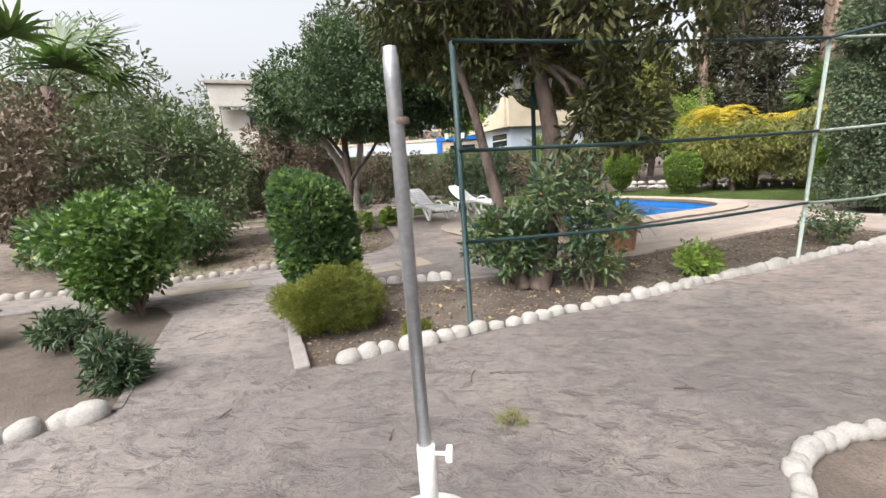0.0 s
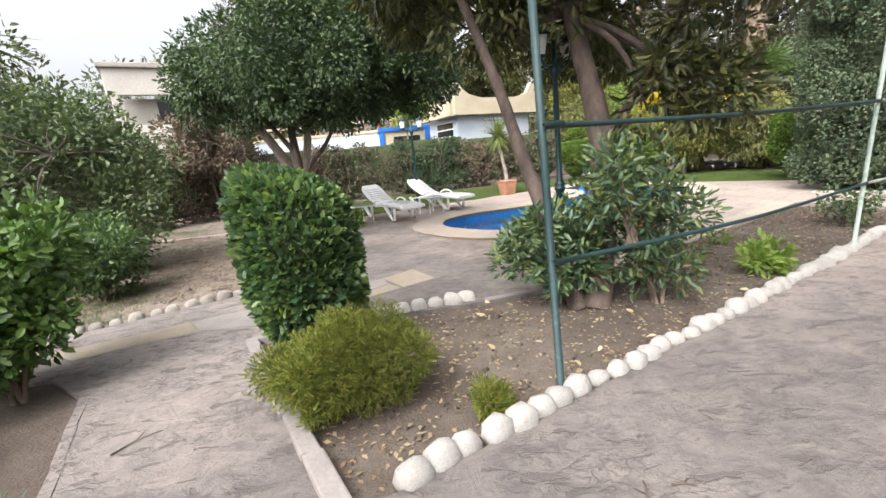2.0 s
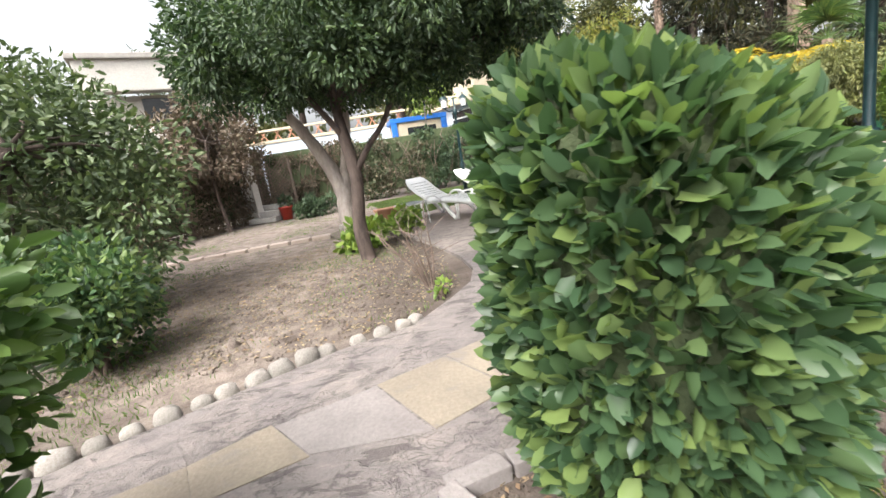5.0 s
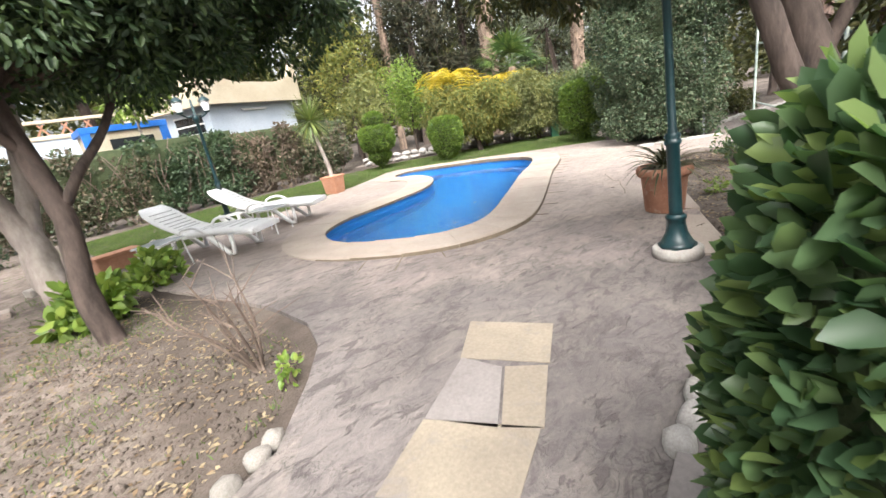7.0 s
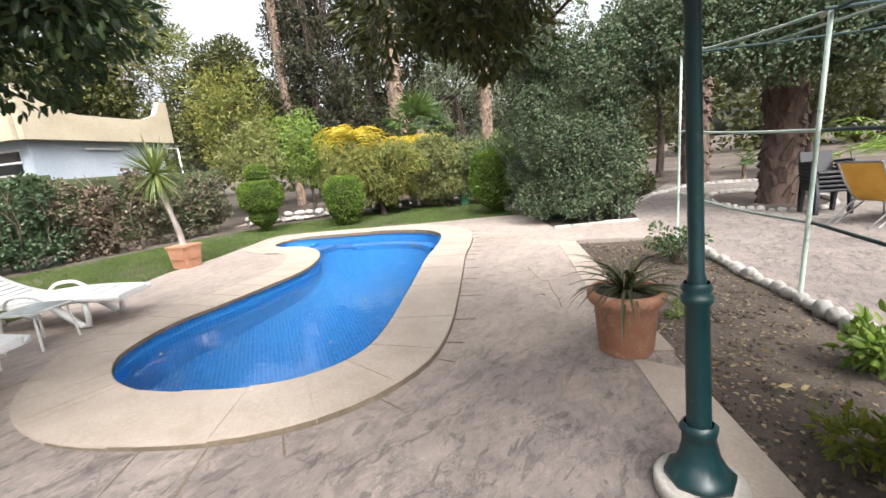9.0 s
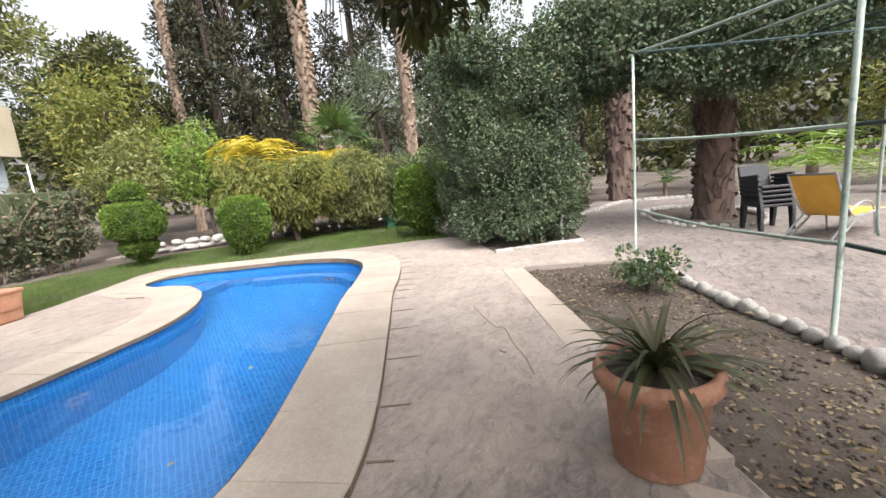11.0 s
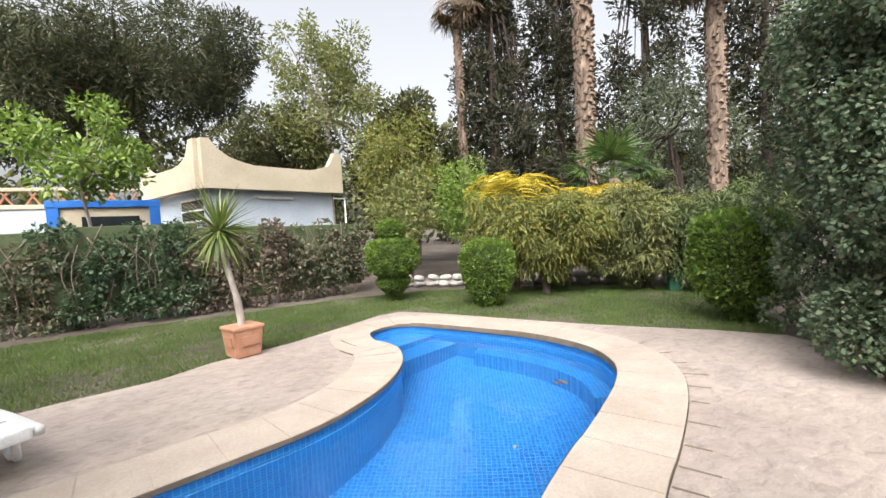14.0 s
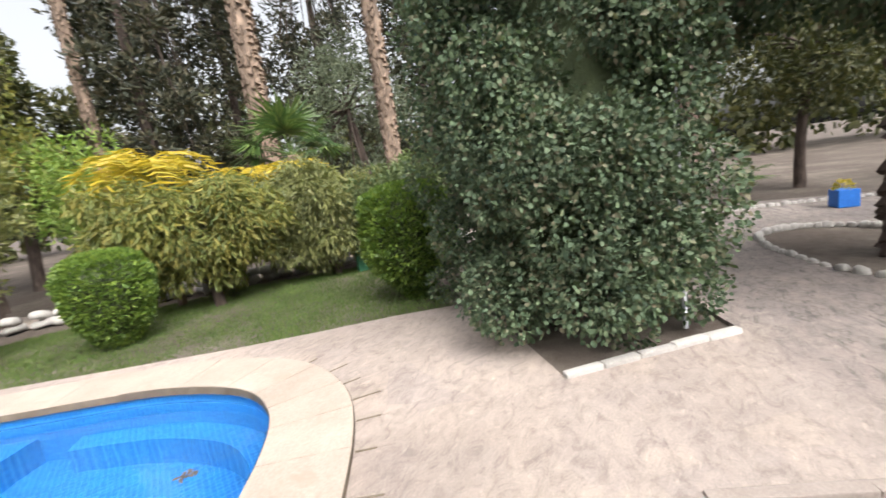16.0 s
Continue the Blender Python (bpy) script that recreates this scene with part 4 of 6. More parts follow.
# rows of rounded whitewashed stones
STONES = []
for s_i in range(5):
    bm = bmesh.new()
    bmesh.ops.create_icosphere(bm, subdivisions=2, radius=1.0)
    for v in bm.verts:
        d = noise.noise(v.co * 1.3 + Vector((s_i * 7, 0, 0))) + 0.4 * noise.noise(v.co * 3.5 + Vector((0, s_i * 5, 0)))
        v.co = Vector([math.copysign(abs(q) ** 0.72, q) for q in v.co]) * (0.94 + 0.17 * d)
        v.co.z = max(v.co.z, -0.5)
        if v.co.z < 0.15:
            v.co.x *= 1.06
            v.co.y *= 1.06
    STONES.append(bm_mesh("stone", bm, M_WHITESTONE, True))
STONES_OLD = []
for me in STONES:
    c = me.copy()
    c.materials[0] = M_FARSTONE
    STONES_OLD.append(c)


def stone_row(name, line, gap, size, label, seed, meshes=STONES, drop=-0.03):
    r = random.Random(seed)
    row = tagged(new(name), label, "stone edging", "", "structure")
    P = [Vector((*p, 0)) for p in line]
    for a, b in zip(P, P[1:]):
        d = b - a
        count = max(1, round(d.length / gap))
        for i in range(count):
            if r.random() < 0.004:
                continue
            p = a + d * ((i + 0.5) / count)
            s = size * r.uniform(0.82, 1.16)
            m = pose(p.x + r.uniform(-0.015, 0.015), p.y + r.uniform(-0.015, 0.015), drop + s * 0.42, r.uniform(-9, 9), r.uniform(-9, 9), math.degrees(math.atan2(d.y, d.x)) + r.uniform(-14, 14))
            part("stone", r.choice(meshes), None, row, m=m @ Matrix.Diagonal((s * 1.0, s * 0.80, s * r.uniform(0.85, 1.1), 1)))
    return row


stone_row("stone_edging", [(-0.90, 2.83), (0.07, 3.34), (2.23, 4.44), (3.85, 5.29), (4.85, 5.86), (6.62, 6.72)], 0.158, 0.082, "row of rounded whitewashed edging stones", 1)
stone_row("stone_edging", [(-2.14, 2.16), (-2.52, 1.92), (-4.5, 0.85), (-7.5, -0.75)], 0.165, 0.095, "whitewashed edging stones beside the planted bed", 2)
stone_row("stone_edging", [(-9.5, 3.7), (-4.45, 5.30), (-2.85, 6.26)], 0.165, 0.078, "worn whitewashed stones along the crossing path", 3, STONES_OLD)
stone_row("stone_edging", [(-2.8, 6.28), (-2.42, 6.38), (-2.2, 6.55)], 0.17, 0.075, "worn stones at the corner of the dry bed", 4, STONES_OLD)
stone_row("stone_edging", [(x, y) for x, y in PALM_BED] + [PALM_BED[0]], 0.15, 0.075, "whitewashed stones round the palm bed", 6)
stone_row("stone_edging", [(16.4, 3.0), (16.1, 5.4), (15.4, 7.6), (12.6, 8.35), (10.6, 8.45)], 0.17, 0.085, "whitewashed stones along the far garden", 7)
stone_row("stone_edging", [p for p in ROUND_BED] + [ROUND_BED[0]], 0.085, 0.055, "whitewashed rim of the round bed", 8)

stone_row("stone_edging", [(-1.18, 4.98), (-0.7, 5.06), (-0.2, 5.13)], 0.15, 0.085, "whitewashed stones between path and bed", 9)

# ---- the pipe frame over the terrace ----
frame_posts = [(0.07, 3.49, 2.36), (3.95, 5.33, 2.52), (6.60, 6.75, 2.80)]
pipes = thing("pipe_frame", pose(0, 0, 0), "green painted pipe frame with thin rails over the terrace", "pipe frame")
MID, LOW, TOP = (1.50, 1.53, 1.68), (0.74, 0.72, 0.73), (2.36, 2.50, 2.80)
LEANS = [(-0.02, 0.06), (0.03, -0.02), (0.01, 0.0)]
for (x, y, z), mat, r, lean in zip(frame_posts, (M_GREENPIPE, M_PALEPIPE, M_PALEPIPE), (0.024, 0.02, 0.018), LEANS):
    part("post", tube([(x, y, -0.1), (x + lean[0] * z / 2, y + lean[1] * z / 2, z / 2), (x + lean[0] * z, y + lean[1] * z, z)], r, 10), mat, pipes, smooth=True)
for hs, mats in ((MID, (M_GREENPIPE, M_PALEPIPE)), (LOW, (M_GREENPIPE, M_PALEPIPE)), (TOP, (M_GREENPIPE, M_PALEPIPE))):
    for k in range(2):
        (x0, y0, _), (x1, y1, _) = frame_posts[k], frame_posts[k + 1]
        x0, y0 = x0 + LEANS[k][0] * hs[k], y0 + LEANS[k][1] * hs[k]
        x1, y1 = x1 + LEANS[k + 1][0] * hs[k + 1], y1 + LEANS[k + 1][1] * hs[k + 1]
        sag = 0.05 if hs is LOW else 0.02
        part("rail", tube(spline([(x0, y0 - 0.03, hs[k]), ((x0 + x1) / 2, (y0 + y1) / 2 - 0.03, (hs[k] + hs[k + 1]) / 2 - sag), (x1, y1 - 0.03, hs[k + 1])], 4), 0.016, 8), mats[k], pipes, smooth=True)
ACROSS = Vector((0.455, -0.89, 0))
for d, h in ((1.15, 0.0), (2.3, 0.02), (3.4, 0.0)):
    a, b = Vector((1.2, 4.0, 2.45)) + ACROSS * d, Vector((6.60, 6.75, 2.80 + h)) + ACROSS * d
    part("roof_rail", tube([a, a.lerp(b, 0.5) + Vector((0, 0, -0.02)), b], 0.016, 8), M_GREENPIPE if d > 2 else M_PALEPIPE, pipes, smooth=True)
for k in (1, 2):
    x, y, z = frame_posts[k]
    e = Vector((x, y, TOP[k])) + ACROSS * 3.5
    part("cross_rail", tube([(x, y, TOP[k]), tuple(e)], 0.016, 8), M_GREENPIPE, pipes, smooth=True)
bent = Vector((6.6, 6.75, 0)) + ACROSS * 3.45
part("post", tube(spline([(bent.x + 0.25, bent.y - 0.1, -0.1), (bent.x + 0.12, bent.y, 0.25), (bent.x, bent.y + 0.05, 1.2), (bent.x, bent.y, 2.8)], 4), 0.022, 10), M_PALEPIPE, pipes, smooth=True)
part("bracket", tube([(0.04, 3.56, 1.50), (0.17, 3.6, 1.51)], 0.02, 8), M_GREENPIPE, pipes)

# ---- umbrella stand ----
stand = thing("umbrella_stand", pose(-0.005, 1.30, 0.0), "white round umbrella base with a bare steel pole", "umbrella stand")
part("base", lathe([(0.0, 0.0), (0.215, 0.0), (0.23, 0.012), (0.228, 0.03), (0.20, 0.06), (0.08, 0.12), (0.0, 0.12)], 28), M_WHITEPAINT, stand, smooth=True)
part("sleeve", lathe([(0.0, 0.11), (0.032, 0.11), (0.032, 0.422), (0.028, 0.427), (0.0, 0.427)], 16), M_WHITEPAINT, stand, smooth=True)
knob = part("knob", tube([(0.03, 0, 0.39), (0.075, 0.0, 0.39)], 0.008, 8), M_WHITEPAINT, stand)
part("grip", box(0.022, 0.05, 0.04, 0.006), M_PLASTIC, knob, m=pose(0.08, 0, 0.37))
part("pole", lathe([(0.0, 0.40), (0.023, 0.40), (0.023, 1.604), (0.024, 1.608), (0.024, 1.688), (0.0205, 1.702), (0.0205, 1.717), (0.0, 1.717)], 14), M_STEEL, stand, "galvanised steel pole", m=pose(0, 0, 0, 0, -0.6, 0), smooth=True)
part("ring", lathe([(0.023, 1.498), (0.025, 1.503), (0.025, 1.513), (0.023, 1.518)], 14), M_WOODDARK, stand)


# ---- street lamps ----
def street_lamp(at, turn, label, lean=0.0):
    ob = thing("street_lamp", pose(*at, lean, 0, 0) @ pose(0, 0, 0, 0, 0, turn), label, "street lamp", "garden lamps")
    part("plinth", lathe([(0, 0), (0.19, 0), (0.19, 0.075), (0.175, 0.09), (0, 0.09)], 24), M_CONCRETE, ob, "round whitewashed concrete plinth", smooth=True)
    part("base", lathe([(0, 0.09), (0.145, 0.09), (0.145, 0.115), (0.12, 0.13), (0.085, 0.2), (0.07, 0.27), (0.068, 0.31), (0.078, 0.32), (0.078, 0.345), (0.062, 0.36)], 8), M_LAMPGREEN, ob)
    part("lower_pole", lathe([(0.050, 0.35), (0.047, 0.9), (0.062, 0.92), (0.062, 0.945), (0.050, 0.955), (0.060, 0.975), (0.050, 1.0)], 18), M_LAMPGREEN, ob, smooth=True)
    part("upper_pole", lathe([(0.037, 0.98), (0.037, 1.02), (0.031, 1.04), (0.029, 2.1), (0.05, 2.13), (0.06, 2.17), (0.045, 2.22), (0.022, 2.26), (0.022, 2.5), (0.0, 2.52)], 14), M_LAMPGREEN, ob, smooth=True)
    for sgn in (-1, 1):
        part("arm", tube(spline([(0, 0, 2.24), (sgn * 0.14, 0, 2.2), (sgn * 0.26, 0, 2.27)], 4), 0.014, 8), M_LAMPGREEN, ob, smooth=True)
        lantern = part("lantern", lathe([(0, 2.27), (0.05, 2.27), (0.06, 2.29), (0.055, 2.30)], 6), M_LAMPGREEN, ob, m=pose(sgn * 0.26, 0, 0))
        part("glass", lathe([(0.052, 2.30), (0.085, 2.48), (0.0, 2.48)], 6), M_PLASTIC, lantern, "frosted lantern glass")
        part("cap", lathe([(0.105, 2.475), (0.1, 2.49), (0.045, 2.55), (0.02, 2.56), (0.018, 2.6), (0.0, 2.61)], 6), M_LAMPGREEN, lantern)
    return ob


street_lamp((0.92, 5.8, -0.005), 40, "dark green cast-iron garden lamp on a concrete plinth", -2.2)
street_lamp((-0.62, 13.6, -0.03), 20, "dark green garden lamp with two lanterns on the lawn")


# ---- pots ----
def strap_plant(rng, n, length, width, rise, arch, segs=6):
    """Long strap leaves that arch over; three quads to a side."""
    pieces = []
    for i in range(n):
        a, e, L = rng.uniform(0, 6.283), rng.uniform(*rise), length * rng.uniform(0.7, 1.2)
        h = np.array([math.cos(a), math.sin(a), 0])
        s = np.array([-math.sin(a), math.cos(a), 0])
        V, F = [], []
        p = h * 0.02
        ang = e
        for k in range(segs + 1):
            w = width * (1 - (k / segs) ** 2) * 0.5 + 0.001
            V += [p - s * w, p + np.array([0, 0, -w * 0.5]), p + s * w]
            p = p + (h * math.cos(ang) + np.array([0, 0, 1.0]) * math.sin(ang)) * L / segs
            ang -= arch / segs * rng.uniform(0.6, 1.4)
        for k in range(segs):
            b = k * 3
            F += [(b, b + 1, b + 4, b + 3), (b + 1, b + 2, b + 5, b + 4)]
        pieces.append((np.array(V), np.array(F)))
    return joined(pieces)


rng = np.random.default_rng(21)
pot = thing("plant_pot", pose(2.24, 6.45, 0.0), "large round terracotta pot with a spiky plant", "plant pot")
part("pot", lathe([(0, 0), (0.19, 0), (0.2, 0.01), (0.235, 0.38), (0.265, 0.4), (0.285, 0.43), (0.285, 0.47), (0.265, 0.50), (0.235, 0.49), (0.225, 0.45), (0, 0.45)], 30), M_TERRACOTTA, pot, smooth=True)
part("soil", lathe([(0.228, 0.455), (0.1, 0.47), (0.0, 0.468)], 18), M_SOIL, pot)
part("plant", strap_plant(rng, 64, 0.56, 0.032, (0.1, 1.3), 1.4), leafy("aloe leaves", [(0.06, 0.07, 0.035), (0.10, 0.11, 0.05), (0.16, 0.13, 0.07)], 0.5, 0.15), pot, "half-dry spiky aloe", m=pose(0.03, 0, 0.47))

ypot = thing("plant_pot", pose(2.28, 14.70, 0.0, 0, 0, 24), "square orange terracotta pot with a tall yucca", "plant pot")
bm = box(0.44, 0.44, 0.44, 0.0)
for v in bm.verts:
    if v.co.z < 0.1:
        v.co.x *= 0.82
        v.co.y *= 0.82
bmesh.ops.bevel(bm, geom=bm.edges[:], offset=0.02, segments=2, affect="EDGES")
part("pot", bm, M_TERRA2, ypot)
part("rim", box(0.46, 0.46, 0.05, 0.015), M_TERRA2, ypot, m=pose(0, 0, 0.405))
part("relief", box(0.26, 0.012, 0.14, 0.006), M_TERRA2, ypot, "moulded garland", m=pose(0, -0.214, 0.18, 5, 0, 0))
part("relief", box(0.012, 0.26, 0.14, 0.006), M_TERRA2, ypot, "moulded garland", m=pose(-0.214, 0, 0.18, 0, -5, 0))
part("stem", tube(spline([(0, 0, 0.42), (-0.02, 0.03, 0.8), (-0.10, 0.07, 1.25), (-0.17, 0.1, 1.65), (-0.17, 0.1, 1.86)], 4), [0.055] * 5 + [0.045] * 12, 10, 0.15, rng), M_BARKPALE, ypot, "pale bent stem", smooth=True)
part("yucca_crown", strap_plant(rng, 190, 0.66, 0.034, (-1.2, 1.5), 0.3), L_YUCCA, ypot, "spiky yellow-green yucca head", m=pose(-0.17, 0.1, 1.86))

box_pot = thing("planter_box", pose(-2.55, 12.9, -0.03, 0, 0, 20), "orange terracotta trough with leafy plants", "planter")
part("trough", box(0.62, 0.26, 0.26, 0.02), M_TERRA2, box_pot)
part("rim", box(0.66, 0.30, 0.05, 0.012), M_TERRA2, box_pot, m=pose(0, 0, 0.23))


# ---- sun loungers ----
def panel(line, half, thick):
    """A moulded sheet that follows a line of (x, z), rounded at its long edges."""
    V, F = [], []
    ring = [(-1.0, -0.6), (-1.0, 0.25), (-0.94, 0.9), (0.94, 0.9), (1.0, 0.25), (1.0, -0.6)]
    for k, (x, z) in enumerate(line):
        (xa, za), (xb, zb) = line[max(k - 1, 0)], line[min(k + 1, len(line) - 1)]
        L = math.hypot(xb - xa, zb - za)
        nx, nz = -(zb - za) / L, (xb - xa) / L
        for y, h in ring:
            V.append((x + nx * h * thick, y * half[k], z + nz * h * thick))
    m = len(ring)
    for k in range(len(line) - 1):
        for q in range(m):
            a, b = k * m + q, k * m + (q + 1) % m
            F.append((a, b, b + m, a + m))
    for base in (0, (len(line) - 1) * m):
        F += [(base, base + 1, base + 2, base + 3), (base, base + 3, base + 4, base + 5)]
    return np.array(V), np.array(F)


def sun_lounger(m, label):
    ob = thing("sun_lounger", m, label, "sun lounger", "white loungers by the pool")
    xs_ = np.linspace(-0.26, 1.03, 12)
    part("seat", panel([(x, 0.365 + 0.03 * math.sin((x + 0.3) * 2.6)) for x in xs_], [0.30] * 11 + [0.27], 0.028), M_PLASTIC, ob, "moulded white seat panel")
    # no openings are cut: thin grey strips stand for the shade in the slots
    for k in range(6):
        part("groove", box(0.012, 0.40, 0.004), M_SLOT, ob, "grey strip painted as a slot's shade", m=pose(-0.1 + k * 0.17, 0, 0.392 + 0.03 * math.sin((0.2 + k * 0.17) * 2.6)))
    for sgn in (-1, 1):
        part("side_rail", panel([(x, 0.335 + 0.03 * math.sin((x + 0.3) * 2.6)) for x in xs_], [0.03] * 12, 0.045), M_PLASTIC, ob, m=pose(0, sgn * 0.285, 0), smooth=True)
        for x in (-0.56, 0.56):
            strut = [(x - 0.36, sgn * 0.275, 0.335), (x - 0.18, sgn * 0.285, 0.17), (x - 0.02, sgn * 0.29, 0.035), (x + 0.05, sgn * 0.29, 0.035), (x + 0.06, sgn * 0.285, 0.17), (x + 0.05, sgn * 0.275, 0.335)]
            part("leg", tube(strut, [0.045, 0.04, 0.035, 0.033, 0.03, 0.034], 8), M_PLASTIC, ob, smooth=True)
        part("armrest", tube(spline([(-0.30, sgn * 0.31, 0.36), (-0.20, sgn * 0.325, 0.46), (0.02, sgn * 0.325, 0.48), (0.16, sgn * 0.32, 0.42), (0.2, sgn * 0.31, 0.37)], 4), 0.022, 8), M_PLASTIC, ob, smooth=True)
    part("foot_bar", box(0.07, 0.50, 0.10, 0.025), M_PLASTIC, ob, m=pose(1.0, 0, 0.29))
    part("tail_frame", panel([(-0.92, 0.30), (-0.6, 0.33), (-0.26, 0.345)], [0.27, 0.285, 0.29], 0.02), M_PLASTIC, ob, "lower frame under the back")
    line = [(-0.24 - 0.82 * f, 0.375 + 0.44 * f - 0.06 * math.sin(f * 3.14)) for f in np.linspace(0, 1, 11)]
    back = part("backrest", panel(line, [0.29] * 8 + [0.285, 0.26, 0.20], 0.026), M_PLASTIC, ob, "raised moulded back panel")
    for k in range(2, 9):
        (xa, za), (xb, zb) = line[k - 1], line[k + 1]
        tilt = math.degrees(math.atan2(zb - za, xa - xb))
        part("slot", box(0.014, 0.42, 0.004), M_SLOT, back, "grey strip painted as slot shade in the back", m=pose(line[k][0], 0, line[k][1], 0, tilt, 0) @ pose(0, 0, 0.0235))
    part("prop", tube([(-0.80, 0.2, 0.33), (-0.72, 0.2, 0.56)], 0.018, 6), M_PLASTIC, ob)
    return ob


# grey that paints the shade of the loungers' slots
M_SLOT = plain("painted slot shadow", (0.30, 0.30, 0.30), (0.42, 0.42, 0.41), 0.8, big=8, fine=40, relief=0.1, vary=0.0)
sun_lounger(pose(-1.32, 11.70, 0.0, 0, 0, -57), "white plastic sun lounger with raised slatted back")
sun_lounger(pose(-0.05, 12.72, 0.0, 0, 0, -50), "white plastic sun lounger with raised slatted back beside the lamp")


def side_table(m, label):
    ob = thing("side_table", m, label, "side table", "small tables by the loungers")
    part("tabletop", box(0.46, 0.46, 0.012, 0.003), M_GLASSY, ob, "grey glass top", m=pose(0, 0, 0.42))
    for x, y, sx, sy in ((0, 0.23, 0.48, 0.02), (0, -0.23, 0.48, 0.02), (0.23, 0, 0.02, 0.44), (-0.23, 0, 0.02, 0.44)):
        part("edge", box(sx, sy, 0.025, 0.004), M_WHITEPAINT, ob, m=pose(x, y, 0.405))
    for x in (-1, 1):
        for y in (-1, 1):
            part("leg", tube([(x * 0.22, y * 0.22, 0), (x * 0.19, y * 0.19, 0.41)], 0.012, 8), M_WHITEPAINT, ob)
    return ob


M_GLASSY = plain("grey tinted glass", (0.42, 0.46, 0.48), (0.52, 0.56, 0.58), 0.12, big=2, fine=20, relief=0.0, vary=0.0)
side_table(pose(-0.32, 11.95, 0, 0, 0, -55), "small square white side table between the loungers")
side_table(pose(-2.05, 11.35, 0, 0, 0, -50), "small square white side table beside the trough")


# ---- seats on the terrace ----
def stacked_chair(z, m, tilt):
    ob = thing("stacked_chair", m @ pose(0, 0, z, 0, tilt, 0), "black plastic armchair in a stack", "chair", "stack of black chairs")
    part("seat", box(0.50, 0.50, 0.05, 0.02), M_BLACKPLASTIC, ob, m=pose(0, 0, 0.40))
    part("backrest", box(0.05, 0.52, 0.42, 0.02), M_BLACKPLASTIC, ob, m=pose(-0.26, 0, 0.42, 0, -12, 0))
    for sgn in (-1, 1):
        part("armrest", box(0.50, 0.06, 0.05, 0.018), M_BLACKPLASTIC, ob, m=pose(-0.02, sgn * 0.28, 0.60))
        part("arm_panel", box(0.40, 0.03, 0.2, 0.01), M_BLACKPLASTIC, ob, m=pose(0.0, sgn * 0.28, 0.42))
        for x in (-0.24, 0.24):
            bm = box(0.075, 0.06, 0.42, 0.012)
            part("leg", bm, M_BLACKPLASTIC, ob, m=pose(x, sgn * 0.26, 0.0, 0, 8 if x < 0 else -8, 0))
    return ob


stack_at = pose(9.25, 4.78, 0, 0, 0, 205)
for k in range(5):
    stacked_chair(0.001 + 0.075 * k, stack_at, -1.2 * k)

deck = thing("deck_chair", pose(8.35, 4.15, 0, 0, 0, -40), "yellow sling deck chair on a grey tube frame", "deck chair")
sling = spline([(-0.62, 0, 0.98), (-0.40, 0, 0.62), (-0.15, 0, 0.36), (0.15, 0, 0.33), (0.6, 0, 0.36), (1.1, 0, 0.33)], 5)
V = [(p.x, y, p.z + dz) for dz in (0, -0.008) for p in sling for y in (-0.27, 0.27)]
k2 = 2 * len(sling)
F = [(2 * i, 2 * i + 1, 2 * i + 3, 2 * i + 2) for i in range(len(sling) - 1)] + [(k2 + 2 * i, k2 + 2 * i + 2, k2 + 2 * i + 3, k2 + 2 * i + 1) for i in range(len(sling) - 1)]
part("sling", (np.array(V), np.array(F)), M_YELLOWCLOTH, deck, "ochre yellow cloth")
for sgn in (-1, 1):
    y = sgn * 0.29
    part("side_tube", tube([(p.x, y, p.z) for p in sling], 0.016, 8), M_ALU, deck, smooth=True)
    part("leg", tube([(-0.55, y, 0.0), (0.1, y, 0.36)], 0.014, 8), M_ALU, deck)
    part("leg", tube([(-0.15, y, 0.36), (-0.75, y, 0.01)], 0.014, 8), M_ALU, deck)
    part("armrest", tube(spline([(-0.25, y, 0.42), (0.05, y, 0.52), (0.3, y, 0.5), (0.42, y, 0.35), (0.5, y, 0.01)], 4), 0.014, 8), M_ALU, deck, smooth=True)
part("head_tube", tube([(-0.62, -0.29, 0.98), (-0.62, 0.29, 0.98)], 0.016, 8), M_ALU, deck)

blue_pot = thing("flower_box", pose(15.1, 4.9, 0.0, 0, 0, 10), "bright blue square planter with yellow flowers", "planter")
part("box", box(0.36, 0.36, 0.36, 0.02), M_BLUEPAINT, blue_pot)
rb = np.random.default_rng(4)
P, o = clumps_cloud([(0, 0, 0.39, 0.15)], 160, rb)
part("flowers", leaves(P, o, 0.06, 0.6, rb), L_YELLOW, blue_pot)

# cracks and open joints of the deck
def seam(name, line, width, label, z=0.004):
    V = []
    pts_ = spline([(x, y, 0) for x, y in line], 4)
    for k, q in enumerate(pts_):
        a, b = pts_[max(k - 1, 0)], pts_[min(k + 1, len(pts_) - 1)]
        d = (b - a).normalized()
        w = width * (0.55 + 0.45 * abs(math.sin(k * 2.3 + q.x * 5))) * (0.35 if k in (0, len(pts_) - 1) else 1)
        V += [(q.x - d.y * w, q.y + d.x * w, z), (q.x + d.y * w, q.y - d.x * w, z)]
    part(name, (np.array(V), np.array([(2 * k, 2 * k + 1, 2 * k + 3, 2 * k + 2) for k in range(len(pts_) - 1)])), M_RISER, paving, label)


